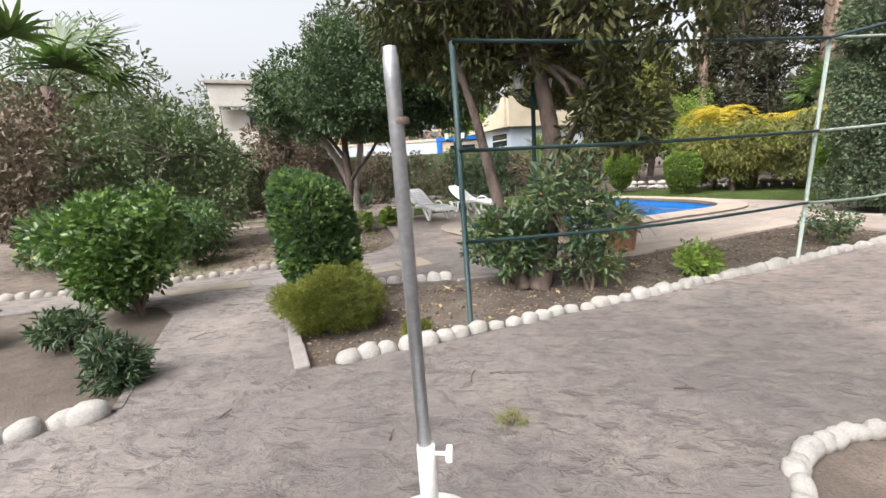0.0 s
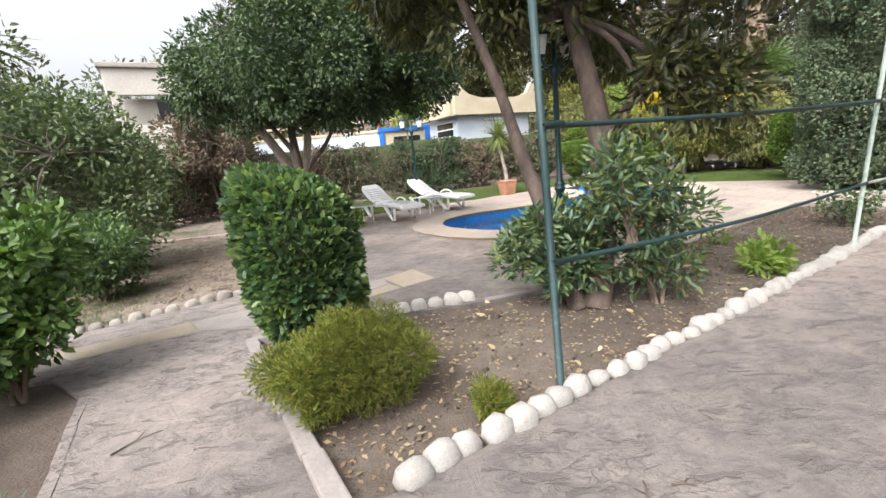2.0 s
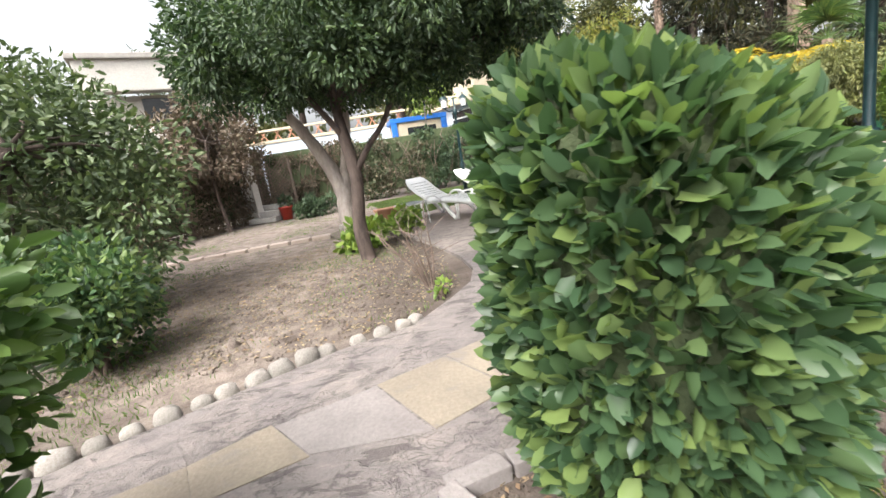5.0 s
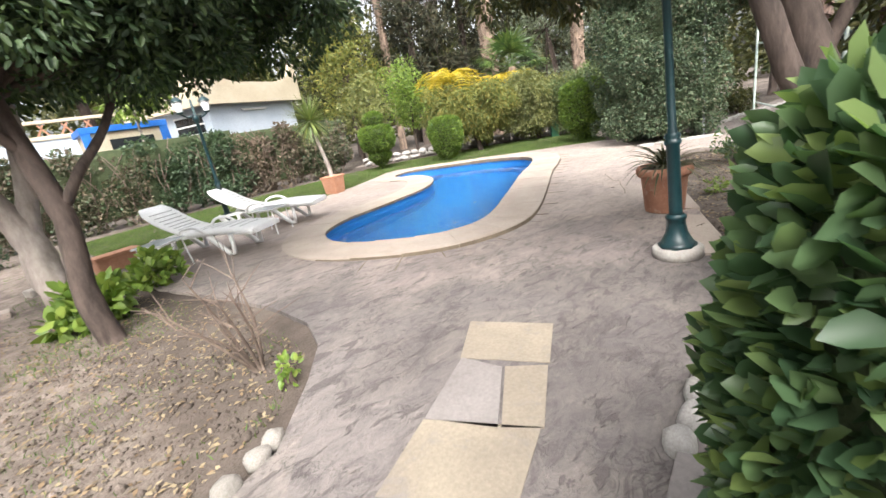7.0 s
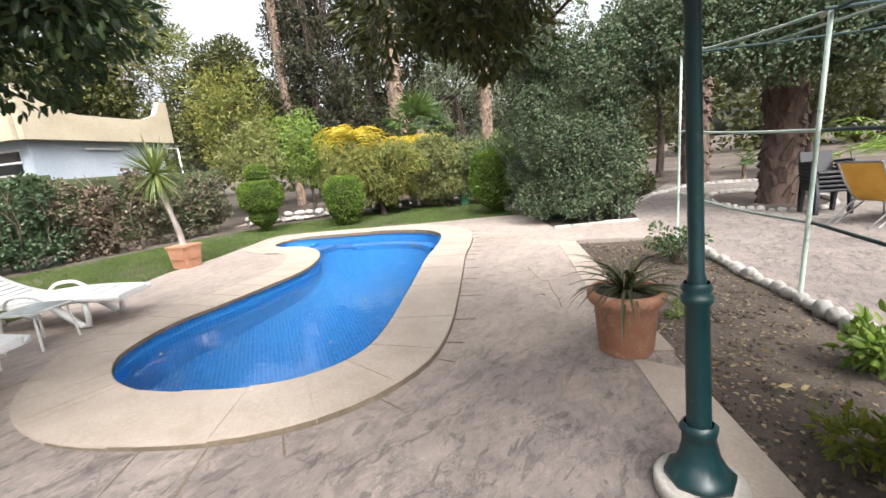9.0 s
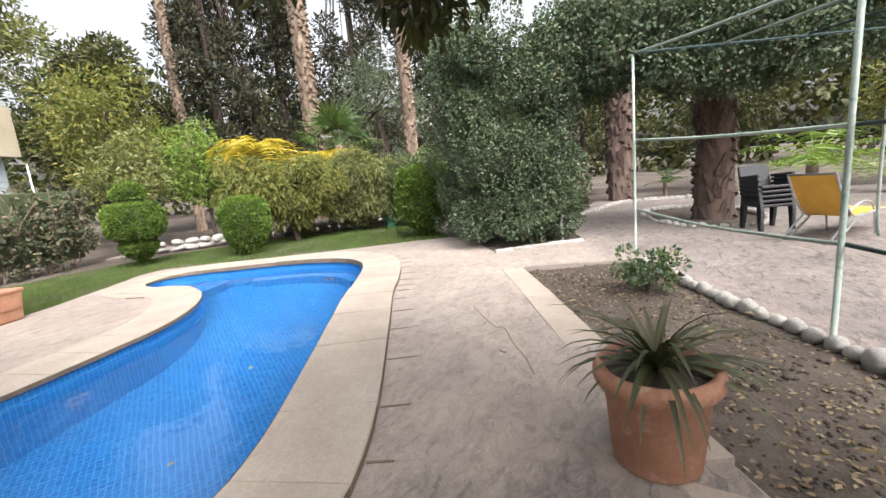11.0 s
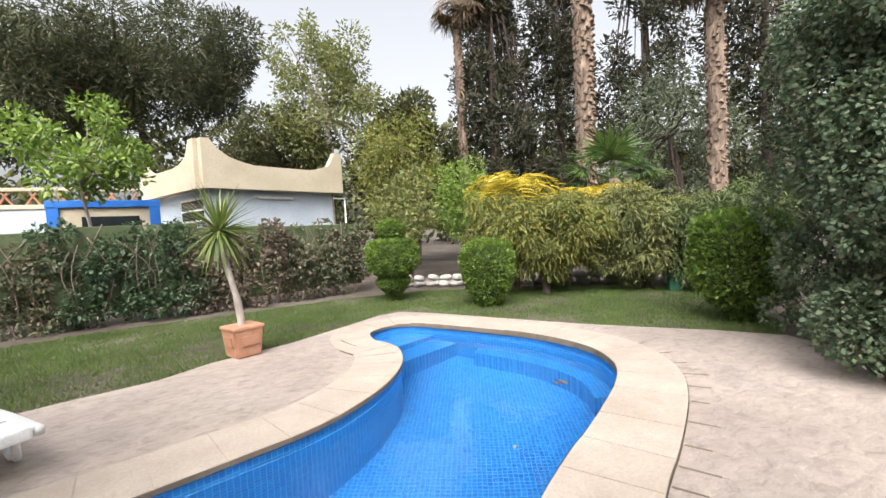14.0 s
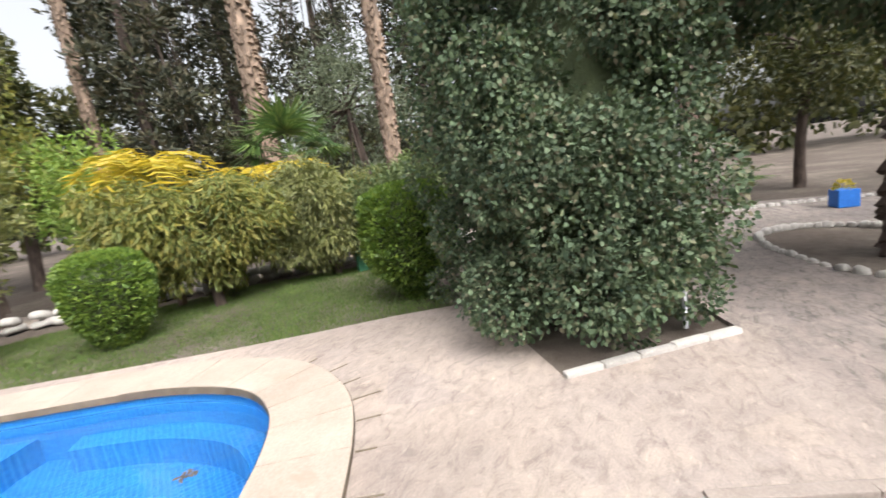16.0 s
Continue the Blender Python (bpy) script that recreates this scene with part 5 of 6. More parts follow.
seam("crack", [(4.24, 8.28), (3.92, 8.02), (3.71, 7.83), (3.68, 7.72), (3.49, 7.61), (3.33, 7.51), (3.12, 7.36), (2.88, 7.23)], 0.006, "dark open crack")
seam("crack", [(3.67, 14.57), (3.74, 14.2), (3.86, 13.9), (3.85, 13.6)], 0.014, "curved open seam beside the coping", 0.02)
for line in ([(-0.53, 10.2), (-0.85, 10.3)], [(-0.66, 9.6), (-0.95, 9.52)], [(-0.38, 8.66), (-0.70, 8.36)], [(-0.14, 8.29), (-0.48, 7.97)], [(0.16, 7.97), (0.03, 7.74)], [(-0.55, 10.83), (-0.80, 10.83)], [(1.4, 7.75), (1.43, 7.52)],
             [(3.5, 8.95), (3.62, 8.72), (3.78, 8.52)], [(0.75, 7.72), (0.72, 7.45)]):
    seam("joint", line, 0.009, "dirt-filled joint")

# twigs lying on the paving
rt = random.Random(8)
for x, y, L in ((0.10, 2.50, 0.16), (0.22, 2.62, 0.10), (-2.45, 3.3, 0.25), (-1.35, 2.2, 0.12), (0.3, 2.1, 0.08), (-0.3, 1.9, 0.1), (1.3, 2.4, 0.12), (1.0, 8.0, 0.1), (3.2, 7.6, 0.08), (1.8, 5.9, 0.12)):
    ob = thing("twig", pose(x, y, 0.006, 0, 0, rt.uniform(0, 360)), "dry brown twig lying on the paving", "twig", "fallen twigs")
    part("shoot", tube([(0, 0, 0), (L * 0.5, L * 0.08, 0.006), (L, 0, 0.003)], [0.005, 0.004, 0.002], 5), M_TWIG, ob)
    part("fork", tube([(L * 0.5, L * 0.08, 0.006), (L * 0.75, L * 0.35, 0.004)], [0.004, 0.0015], 5), M_TWIG, ob)

# ---- shrubs of the beds ----
egg = [(0.02, 0.08), (0.20, 0.11), (0.33, 0.25), (0.42, 0.5), (0.44, 0.8), (0.42, 1.05), (0.39, 1.24), (0.33, 1.34), (0.2, 1.40), (0.02, 1.41)]
clipped("clipped_bush", (-1.53, 4.32, -0.04), egg, 9500, 0.07, 0.55, L_PRIVET, "egg-shaped clipped bush with glossy dark leaves", "bush", 31, lean=(-0.07, -0.04), stem=0.1, slope=0.3)


def sprig_bush(name, at, radius, height, n, leaf, label, seed, length=0.22):
    rng = np.random.default_rng(seed)
    ob = thing(name, pose(*at), label, "shrub")
    a, r = rng.uniform(0, 6.283, n), radius * rng.uniform(0, 1, n) ** 0.6
    z = height * (1 - (r / radius) ** 2) * rng.uniform(0.15, 1.0, n)
    P = np.stack([r * np.cos(a), r * np.sin(a), z], 1)
    D = np.stack([np.cos(a) * 0.8, np.sin(a) * 0.8, np.full(n, 0.7)], 1)
    part("foliage", leaves(P, D, length, 0.05, rng, BLADE, 0.55), leaf, ob)
    for k in range(14):
        t = rng.uniform(0, 6.283)
        q = radius * rng.uniform(0.3, 0.8)
        part("stem", tube([(0, 0, 0), (q * 0.4 * math.cos(t), q * 0.4 * math.sin(t), height * 0.5), (q * math.cos(t), q * math.sin(t), height * 0.75)], [0.008, 0.006, 0.003], 5), M_TWIG, ob)
    return ob


sprig_bush("dry_tuft", (0.33, 2.07, 0.0), 0.08, 0.04, 150, L_FEATHER, "dry tuft of moss on the paving", 34, 0.06)


def leafy_shrub(name, at, radii, count, r, n, size, width, leaf, label, seed, stems=6, category="shrub", group="", shell=0.4, droop=0.1):
    rng = np.random.default_rng(seed)
    ob = thing(name, pose(*at), label, category, group)
    C = puffs((0, 0, radii[2]), (radii[0] * 0.7, radii[1] * 0.7, radii[2] * 0.8), count, r, rng, 0.75)
    C[:, 2] = np.maximum(C[:, 2], C[:, 3] * 0.7)
    P, out = clumps_cloud(C, n, rng, shell)
    P[:, 2] = np.maximum(P[:, 2], 0.01)
    part("foliage", leaves(P, out + np.array([0, 0, 0.25 - droop]), size, width, rng, OVAL, 0.6), leaf, ob)
    for k in range(stems):
        c = C[k % len(C)]
        pts = spline([(0.04 * math.cos(k), 0.04 * math.sin(k), -0.03), (c[0] * 0.4, c[1] * 0.4, c[2] * 0.55), tuple(c[:3])], 3)
        part("stem", tube(pts, np.linspace(0.02, 0.006, len(pts)), 6), M_TWIG, ob, smooth=True)
    return ob


leafy_shrub("feathery_shrub", (-1.19, 3.6, -0.03), (0.70, 0.58, 0.28), 50, 0.14, 44000, 0.042, 0.05, L_FEATHER, "low feathery yellow-green shrub", 32, 8, shell=0.2)
leafy_shrub("feathery_shrub", (-0.42, 3.36, -0.03), (0.24, 0.18, 0.07), 14, 0.07, 2400, 0.045, 0.08, L_FEATHER, "small feathery seedling shrub", 33, 3, shell=0.2)
leafy_shrub("leafy_shrub", (2.66, 4.98, -0.03), (0.27, 0.27, 0.17), 12, 0.11, 420, 0.09, 0.42, L_LIME, "small yellow-green broad-leaved shrub", 40)
leafy_shrub("rose_bush", (5.2, 6.55, -0.03), (0.5, 0.42, 0.26), 12, 0.13, 900, 0.055, 0.55, L_OLEANDER, "thin sprawling rose bush in the soil bed", 41)
leafy_shrub("round_bush", (-3.62, 4.1, -0.04), (0.66, 0.64, 0.76), 36, 0.24, 7500, 0.08, 0.5, L_CITRUS, "round citrus-like bush with bright leaves", 42, 8)
leafy_shrub("dark_shrub", (-2.38, 2.52, -0.03), (0.24, 0.24, 0.24), 14, 0.10, 1300, 0.08, 0.2, L_GREENHEDGE, "low dark narrow-leaved shrub by the path", 43)
leafy_shrub("dark_shrub", (-3.5, 3.2, -0.03), (0.26, 0.26, 0.18), 12, 0.11, 1000, 0.07, 0.3, L_GREENHEDGE, "low dark green shrub in the bed", 44)
leafy_shrub("dark_shrub", (-4.9, 3.0, -0.03), (0.7, 0.7, 0.42), 22, 0.24, 3000, 0.09, 0.4, L_GREENHEDGE, "dark spreading shrub beside the path", 45)
leafy_shrub("low_hedge_bush", (-4.85, 6.75, -0.03), (0.85, 0.75, 0.60), 34, 0.25, 5600, 0.075, 0.5, L_PRIVET, "dense low bush by the crossing path", 46)
leafy_shrub("low_hedge_bush", (-6.6, 6.4, -0.03), (1.0, 0.9, 0.6), 26, 0.3, 4000, 0.09, 0.5, L_PRIVET, "dense low bush behind the path", 47)
leafy_shrub("broad_leaf_plant", (-2.95, 9.9, -0.03), (0.5, 0.45, 0.22), 12, 0.15, 520, 0.15, 0.6, L_LIME, "bright broad-leaved plant at the foot of the tree", 48)
leafy_shrub("broad_leaf_plant", (-2.2, 10.7, -0.03), (0.35, 0.35, 0.2), 10, 0.14, 320, 0.13, 0.6, L_LIME, "bright broad-leaved plant near the lounger", 49)
leafy_shrub("seedling", (-2.0, 6.95, -0.03), (0.10, 0.10, 0.09), 5, 0.06, 60, 0.06, 0.5, L_LIME, "small green seedling in the dry bed", 50, 2)
leafy_shrub("seedling", (1.55, 5.15, -0.03), (0.28, 0.25, 0.14), 8, 0.1, 320, 0.07, 0.3, L_FEATHER, "low weedy plant by the lamp", 51, 3)
leafy_shrub("seedling", (3.1, 6.2, -0.03), (0.16, 0.16, 0.07), 5, 0.07, 90, 0.06, 0.4, L_LIME, "low weeds beside the pot", 52, 2)

# a bare twiggy shrub in the dry bed
bare = thing("bare_shrub", pose(-2.06, 7.35, -0.03), "leafless twiggy shrub in the dry bed", "shrub")
rb = np.random.default_rng(60)
for k in range(7):
    t, q, h = rb.uniform(0, 6.283), rb.uniform(0.1, 0.3), rb.uniform(0.5, 0.8)
    end = Vector((q * math.cos(t) - 0.12, q * math.sin(t), h))
    pts = spline([(0.03 * math.cos(t), 0.03 * math.sin(t), 0), tuple(end * 0.45 + Vector((rb.normal(0, 0.03), rb.normal(0, 0.03), 0.03))), tuple(end)], 4)
    twig = part("stem", tube(pts, np.linspace(0.014, 0.004, len(pts)), 6), M_TWIG, bare)
    for j in range(9):
        a = pts[rb.integers(3, len(pts))]
        d = Vector((rb.normal(0, 0.12), rb.normal(0, 0.12), rb.uniform(0.03, 0.2)))
        part("twig", tube([a, a + d * 0.5 + Vector((0, 0, 0.01)), a + d], [0.005, 0.0035, 0.0015], 5), M_TWIG, twig)

# the many-stemmed tree in the bed, with its skirt of long leaves
rb = np.random.default_rng(61)
over = np.concatenate([puffs((0.9, 5.2, 3.75), (2.3, 2.0, 0.95), 60, 0.42, rb, 0.7), puffs((1.9, 4.2, 3.0), (0.9, 0.8, 0.7), 16, 0.34, rb), puffs((0.2, 6.6, 3.3), (1.1, 1.0, 0.7), 16, 0.34, rb), puffs((1.9, 7.5, 2.72), (1.0, 0.8, 0.36), 30, 0.25, rb), puffs((1.7, 4.65, 1.9), (0.55, 0.35, 0.5), 18, 0.22, rb), puffs((0.7, 5.6, 2.75), (1.1, 0.6, 0.4), 20, 0.26, rb)])
crowned("bed_tree", (0.72, 4.7, -0.04),
        [[(0.80, 4.68, -0.04), (0.94, 4.82, 0.6), (1.03, 4.98, 1.1), (1.05, 5.10, 1.5), (1.0, 5.24, 2.0), (0.85, 5.5, 3.0)],
         [(0.64, 4.66, -0.02), (0.5, 4.76, 0.5), (0.38, 4.9, 1.0), (0.3, 5.03, 1.34), (0.12, 5.25, 2.1), (-0.2, 5.5, 3.1)],
         [(1.04, 5.05, 1.3), (1.3, 4.9, 1.8), (1.7, 4.8, 2.5)]],
        [[0.14, 0.125, 0.12, 0.11, 0.09, 0.06], [0.085, 0.075, 0.068, 0.062, 0.05, 0.035], [0.05, 0.04, 0.025]],
        over, 32000, 0.11, 0.34, L_OLIVE, M_BARK, "leaning many-stemmed tree with an olive-brown crown", "tree", 62, limb_r=0.045, every=4, top=(0.9, 5.5, 2.6), droop=0.5)
skirt = leafy_shrub("oleander", (0.5, 4.85, -0.03), (0.8, 0.45, 0.46), 34, 0.18, 4200, 0.09, 0.34, L_OLEANDER, "spreading shrub of long narrow leaves round the trunk", 63, 9)
leafy_shrub("oleander", (1.35, 4.62, -0.03), (0.5, 0.35, 0.55), 18, 0.19, 1300, 0.09, 0.34, L_OLEANDER, "tall shrub of long leaves beside the trunk", 64, 6)
leafy_shrub("oleander", (1.05, 4.5, 0.55), (0.5, 0.35, 0.5), 16, 0.17, 850, 0.09, 0.34, L_OLEANDER, "upper shoots of the long-leaved shrub", 65, 6)

# the spreading tree on the dry bed
rb = np.random.default_rng(70)
over = np.concatenate([puffs((-2.15, 9.6, 3.35), (2.35, 1.9, 1.15), 130, 0.46, rb, 0.6), puffs((-2.3, 9.2, 2.5), (1.9, 1.2, 0.3), 34, 0.33, rb), puffs((-0.35, 9.2, 2.7), (0.6, 0.9, 0.5), 18, 0.34, rb)])
over = over[~((over[:, 0] < -3.2) & (over[:, 2] > 3.3))]
crowned("spreading_tree", (-2.82, 9.25, -0.05),
        [[(-2.82, 9.25, -0.05), (-2.86, 9.3, 0.5), (-2.78, 9.35, 1.1), (-2.85, 9.5, 1.7), (-2.9, 9.7, 2.3), (-2.8, 9.9, 3.0)],
         [(-2.80, 9.35, 1.15), (-2.55, 9.4, 1.5), (-2.25, 9.5, 1.85), (-1.9, 9.6, 2.5)],
         [(-2.86, 9.5, 1.7), (-3.1, 9.4, 2.1), (-3.5, 9.3, 2.7)]],
        [[0.11, 0.095, 0.085, 0.07, 0.04], [0.05, 0.04, 0.025], [0.05, 0.04, 0.02]],
        over, 80000, 0.078, 0.42, L_FICUS, M_BARK, "dark spreading garden tree with a forked trunk", "tree", 71, limb_r=0.04, every=6, top=(-2.88, 9.7, 2.2), droop=0.35)
rb = np.random.default_rng(72)
over = puffs((-4.0, 10.9, 3.2), (1.6, 1.6, 0.9), 46, 0.46, rb, 0.6)
crowned("pale_trunk_tree", (-3.05, 10.85, -0.05),
        [[(-3.05, 10.85, -0.05), (-3.2, 10.95, 0.4), (-3.22, 11.0, 0.9), (-3.48, 10.96, 1.6), (-3.85, 10.94, 2.25), (-4.4, 11.0, 3.0)],
         [(-3.22, 11.0, 0.85), (-3.05, 11.03, 1.5), (-2.92, 11.04, 2.3), (-3.0, 11.1, 3.0)]],
        [[0.2, 0.17, 0.15, 0.11, 0.09, 0.05], [0.12, 0.09, 0.08, 0.05]],
        over, 15000, 0.10, 0.42, L_FICUS, M_BARKPALE, "tree with pale curved forked trunks", "tree", 73, limb_r=0.05, every=5, top=(-3.5, 11.0, 2.6), droop=0.35)

# ---- clipped bushes on the lawn ----
clipped("topiary", (5.70, 17.65, -0.04), [(0.07, 0.0), (0.09, 0.16), (0.22, 0.24), (0.40, 0.44), (0.43, 0.55), (0.34, 0.62), (0.40, 0.68), (0.58, 0.80), (0.64, 1.0), (0.63, 1.32), (0.54, 1.50), (0.30, 1.55), (0.24, 1.60), (0.34, 1.68), (0.37, 1.85), (0.22, 1.99), (0.02, 2.03)], 15000, 0.06, 0.55, L_BOX, "three-tiered clipped topiary bush", "topiary", 80, lumps=0.05)
clipped("clipped_bush", (7.13, 15.58, -0.04), [(0.1, 0.0), (0.28, 0.12), (0.48, 0.4), (0.58, 0.75), (0.60, 1.1), (0.52, 1.34), (0.3, 1.44), (0.02, 1.46)], 11000, 0.06, 0.55, L_BOX, "round-topped clipped green bush", "bush", 81, lumps=0.05)
clipped("clipped_bush", (9.45, 11.75, -0.04), [(0.12, 0.0), (0.3, 0.2), (0.6, 0.5), (0.72, 0.9), (0.72, 1.35), (0.62, 1.66), (0.35, 1.78), (0.02, 1.8)], 14000, 0.075, 0.55, L_BOX, "clipped green bush beside the ivy", "bush", 82, lumps=0.07)

# ---- the ivy arch ----
arch = thing("ivy_arch", pose(8.2, 9.1, -0.03), "archway thickly overgrown with dark ivy", "ivy arch")
rb = np.random.default_rng(90)
pillar = []
for k in range(210):
    u, v, z = rb.random(), rb.random(), 0.15 + 4.0 * rb.random()
    a, b = Vector((7.28, 9.42)), Vector((8.42, 7.92))
    c, d = Vector((8.9, 11.0)), Vector((9.7, 8.6))
    p = (a.lerp(b, u)).lerp(c.lerp(d, u), v)
    bulge = 0.28 * math.sin(z * 1.3)
    pillar.append((p.x - 8.2 - bulge * 0.3 * (1 - v), p.y - 9.1, z, rb.uniform(0.3, 0.5) if z > 0.5 else 0.26))
P, out = clumps_cloud(pillar, 125000, rb, 0.6)
P[:, 2] = np.maximum(P[:, 2], 0.03)
part("ivy_pillar", leaves(P, out + np.array([0, 0, -0.5]), 0.052, 0.75, rb, OVAL, 0.7), L_IVY, arch)
# solid lump inside the ivy, dark to stand for the shade within
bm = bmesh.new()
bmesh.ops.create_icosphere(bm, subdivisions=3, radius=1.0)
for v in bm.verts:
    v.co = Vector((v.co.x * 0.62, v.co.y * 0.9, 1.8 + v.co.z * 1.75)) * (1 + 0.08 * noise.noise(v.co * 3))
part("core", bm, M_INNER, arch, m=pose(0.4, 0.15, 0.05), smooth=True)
beam = []
for k in range(300):
    f = rb.random()
    p = Vector((8.5, 8.4)).lerp(Vector((9.3, 2.6)), f)
    beam.append((p.x - 8.2 + rb.uniform(-0.35, 1.5), p.y - 9.1, 3.3 + 0.15 * math.sin(f * 9) + rb.uniform(-0.45, 1.0), rb.uniform(0.26, 0.46)))
P, out = clumps_cloud(beam, 70000, rb, 0.55)
part("ivy_beam", leaves(P, out + np.array([0, 0, -0.6]), 0.066, 0.75, rb, OVAL, 0.5), L_IVY, arch)
for k in range(2):
    part("arch_bar", tube([(0.3 + 0.4 * k, -0.6, 3.1), (1.0 + 0.4 * k, -6.4, 3.1)], 0.025, 8), M_GREENPIPE, arch)
part("arch_post", tube([(0.22, -0.95, 0), (0.22, -0.95, 3.1)], 0.025, 8), M_STEEL, arch)
part("arch_post", tube([(1.1, -6.4, 0), (1.1, -6.4, 3.1)], 0.025, 8), M_GREENPIPE, arch)
for k in range(8):
    x, y = rb.uniform(0.0, 0.4), rb.uniform(-0.6, 0.4)
    part("vine_stem", tube(spline([(x, y, 0), (x + rb.normal(0, 0.1), y + rb.normal(0, 0.1), 1.2), (x + rb.normal(0, 0.15), y + rb.normal(0, 0.15), 2.6)], 4), 0.014, 6), M_TWIG, arch)


# ---- hedge on a fence ----
def hedge(a, b, height, n, leaf, label, seed):
    rng = np.random.default_rng(seed)
    A, B = Vector(a), Vector(b)
    d = (B - A)
    ang = math.degrees(math.atan2(d.y, d.x))
    ob = thing("hedge", pose(A.x, A.y, -0.04, 0, 0, ang), label, "hedge", "boundary hedge")
    L = d.length
    C = []
    for k in range(int(L * 22)):
        x, z = rng.uniform(-0.1, L + 0.1), rng.uniform(0.2, height)
        C.append((x, rng.uniform(-0.22, 0.22), z - 0.1, rng.uniform(0.16, 0.34)))
    P, out = clumps_cloud(C, n, rng, 0.5)
    part("foliage", leaves(P, out + np.array([0, -0.2, -0.2]), 0.095, 0.6, rng, OVAL, 0.6), leaf, ob)
    for k in range(int(L * 5)):
        x = rng.uniform(0, L)
        part("stem", tube(spline([(x, rng.uniform(-0.1, 0.1), 0), (x + rng.normal(0, 0.2), rng.uniform(-0.3, 0), height * 0.5), (x + rng.normal(0, 0.35), rng.uniform(-0.35, 0.1), height * rng.uniform(0.75, 1.05))], 3), 0.012, 5), M_TWIG, ob)
    for k in range(int(L / 1.6) + 1):
        part("fence_post", box(0.08, 0.08, height * 0.85, 0.01), M_WOODDARK, ob, m=pose(k * 1.6, 0.1, 0))
    for z in (0.25, 0.5):
        part("fence_rail", box(L, 0.03, 0.05, 0.006), M_WOODDARK, ob, m=pose(L / 2, 0.08, z))
    # filler block inside the hedge, inner shade painted by its dark colour
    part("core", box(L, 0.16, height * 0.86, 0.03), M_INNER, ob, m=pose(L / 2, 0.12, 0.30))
    return ob


hedge((3.2, 19.55), (5.6, 20.1), 2.0, 6500, L_HEDGE, "dusty mixed hedge on a wooden fence", 100)
hedge((1.4, 19.45), (3.3, 19.6), 2.05, 5500, L_DRYHEDGE, "dry brown stretch of boundary hedge", 101)
hedge((-1.2, 19.2), (1.5, 19.5), 2.2, 7500, L_GREENHEDGE, "dark ivy-covered stretch of hedge", 102)
hedge((-4.2, 19.0), (-1.1, 19.25), 2.1, 7500, L_HEDGE, "dusty mixed hedge behind the tree", 103)
hedge((-6.9, 19.3), (-4.1, 19.0), 2.2, 7000, L_DRYHEDGE, "dry brown hedge by the corner", 104)
hedge((-8.6, 14.2), (-6.9, 19.2), 2.4, 10000, L_DRYHEDGE, "tall dry hedge on the side fence", 105)
hedge((-13, 12.6), (-8.5, 14.3), 2.5, 9000, L_HEDGE, "tall dusty hedge on the side fence", 106)

# lattice gate in the hedge's corner
gate = thing("lattice_gate", pose(-6.35, 18.2, 0, 0, 0, 10), "weathered wooden lattice gate", "gate")
for k in range(9):
    part("lath", box(1.5, 0.012, 0.03), M_WOODDARK, gate, m=pose(0, 0, 0.6 + k * 0.12, 0, 45, 0) @ pose(0, 0, 0))
    part("lath", box(1.5, 0.012, 0.03), M_WOODDARK, gate, m=pose(0, 0.015, 0.6 + k * 0.12, 0, -45, 0))
for x in (-0.55, 0.55):
    part("gate_post", box(0.08, 0.08, 1.9, 0.01), M_WOODDARK, gate, m=pose(x, 0, 0))

steps = thing("garden_steps", pose(-6.7, 17.3, -0.04, 0, 0, -12), "whitewashed block steps in front of the gate", "steps")
for k in range(3):
    part("step", box(0.95, 0.36, 0.17, 0.025), M_WHITESTONE, steps, m=pose(0, 0.30 * k, 0.17 * k))
red_pot = thing("flower_pot", pose(-5.95, 17.2, -0.04), "bright red plastic flower pot beside the steps", "plant pot")
part("pot", lathe([(0, 0), (0.15, 0), (0.2, 0.36), (0.225, 0.37), (0.225, 0.42), (0.2, 0.42), (0.19, 0.38), (0, 0.38)], 20), plain("red plastic", (0.38, 0.03, 0.018), (0.50, 0.05, 0.03), 0.5, big=4, fine=40, relief=0.05, vary=0.0), red_pot, smooth=True)
rp = np.random.default_rng(57)
P, o = clumps_cloud([(0.03, 0.02, 0.55, 0.2)], 260, rp)
part("plant", leaves(P, o, 0.1, 0.45, rp), L_GREENHEDGE, red_pot)
leafy_shrub("dark_shrub", (-4.9, 16.6, -0.04), (0.9, 0.5, 0.35), 22, 0.2, 2200, 0.09, 0.5, L_GREENHEDGE, "low dark plants along the foot of the hedge", 58)
meter = thing("utility_box", pose(11.35, 14.2, -0.03, 0, 0, -40), "small green painted box behind the lawn", "box")
part("body", box(0.26, 0.22, 0.5, 0.02), plain("green box paint", (0.02, 0.12, 0.06), (0.035, 0.17, 0.085), 0.6, big=4, fine=40, relief=0.1, vary=0.0), meter)
part("lid", box(0.29, 0.25, 0.04, 0.01), M_GREENPIPE, meter, m=pose(0, 0, 0.5))

# low pale wall and path behind the lawn bushes
low = tagged(new("low_wall"), "low pale stone wall behind the lawn", "wall", "", "structure")
line = [(6.3, 20.1), (7.4, 19.4), (9.4, 17.9), (11.2, 16.2), (12.9, 14.3), (13.8, 12.6)]
r0 = random.Random(3)
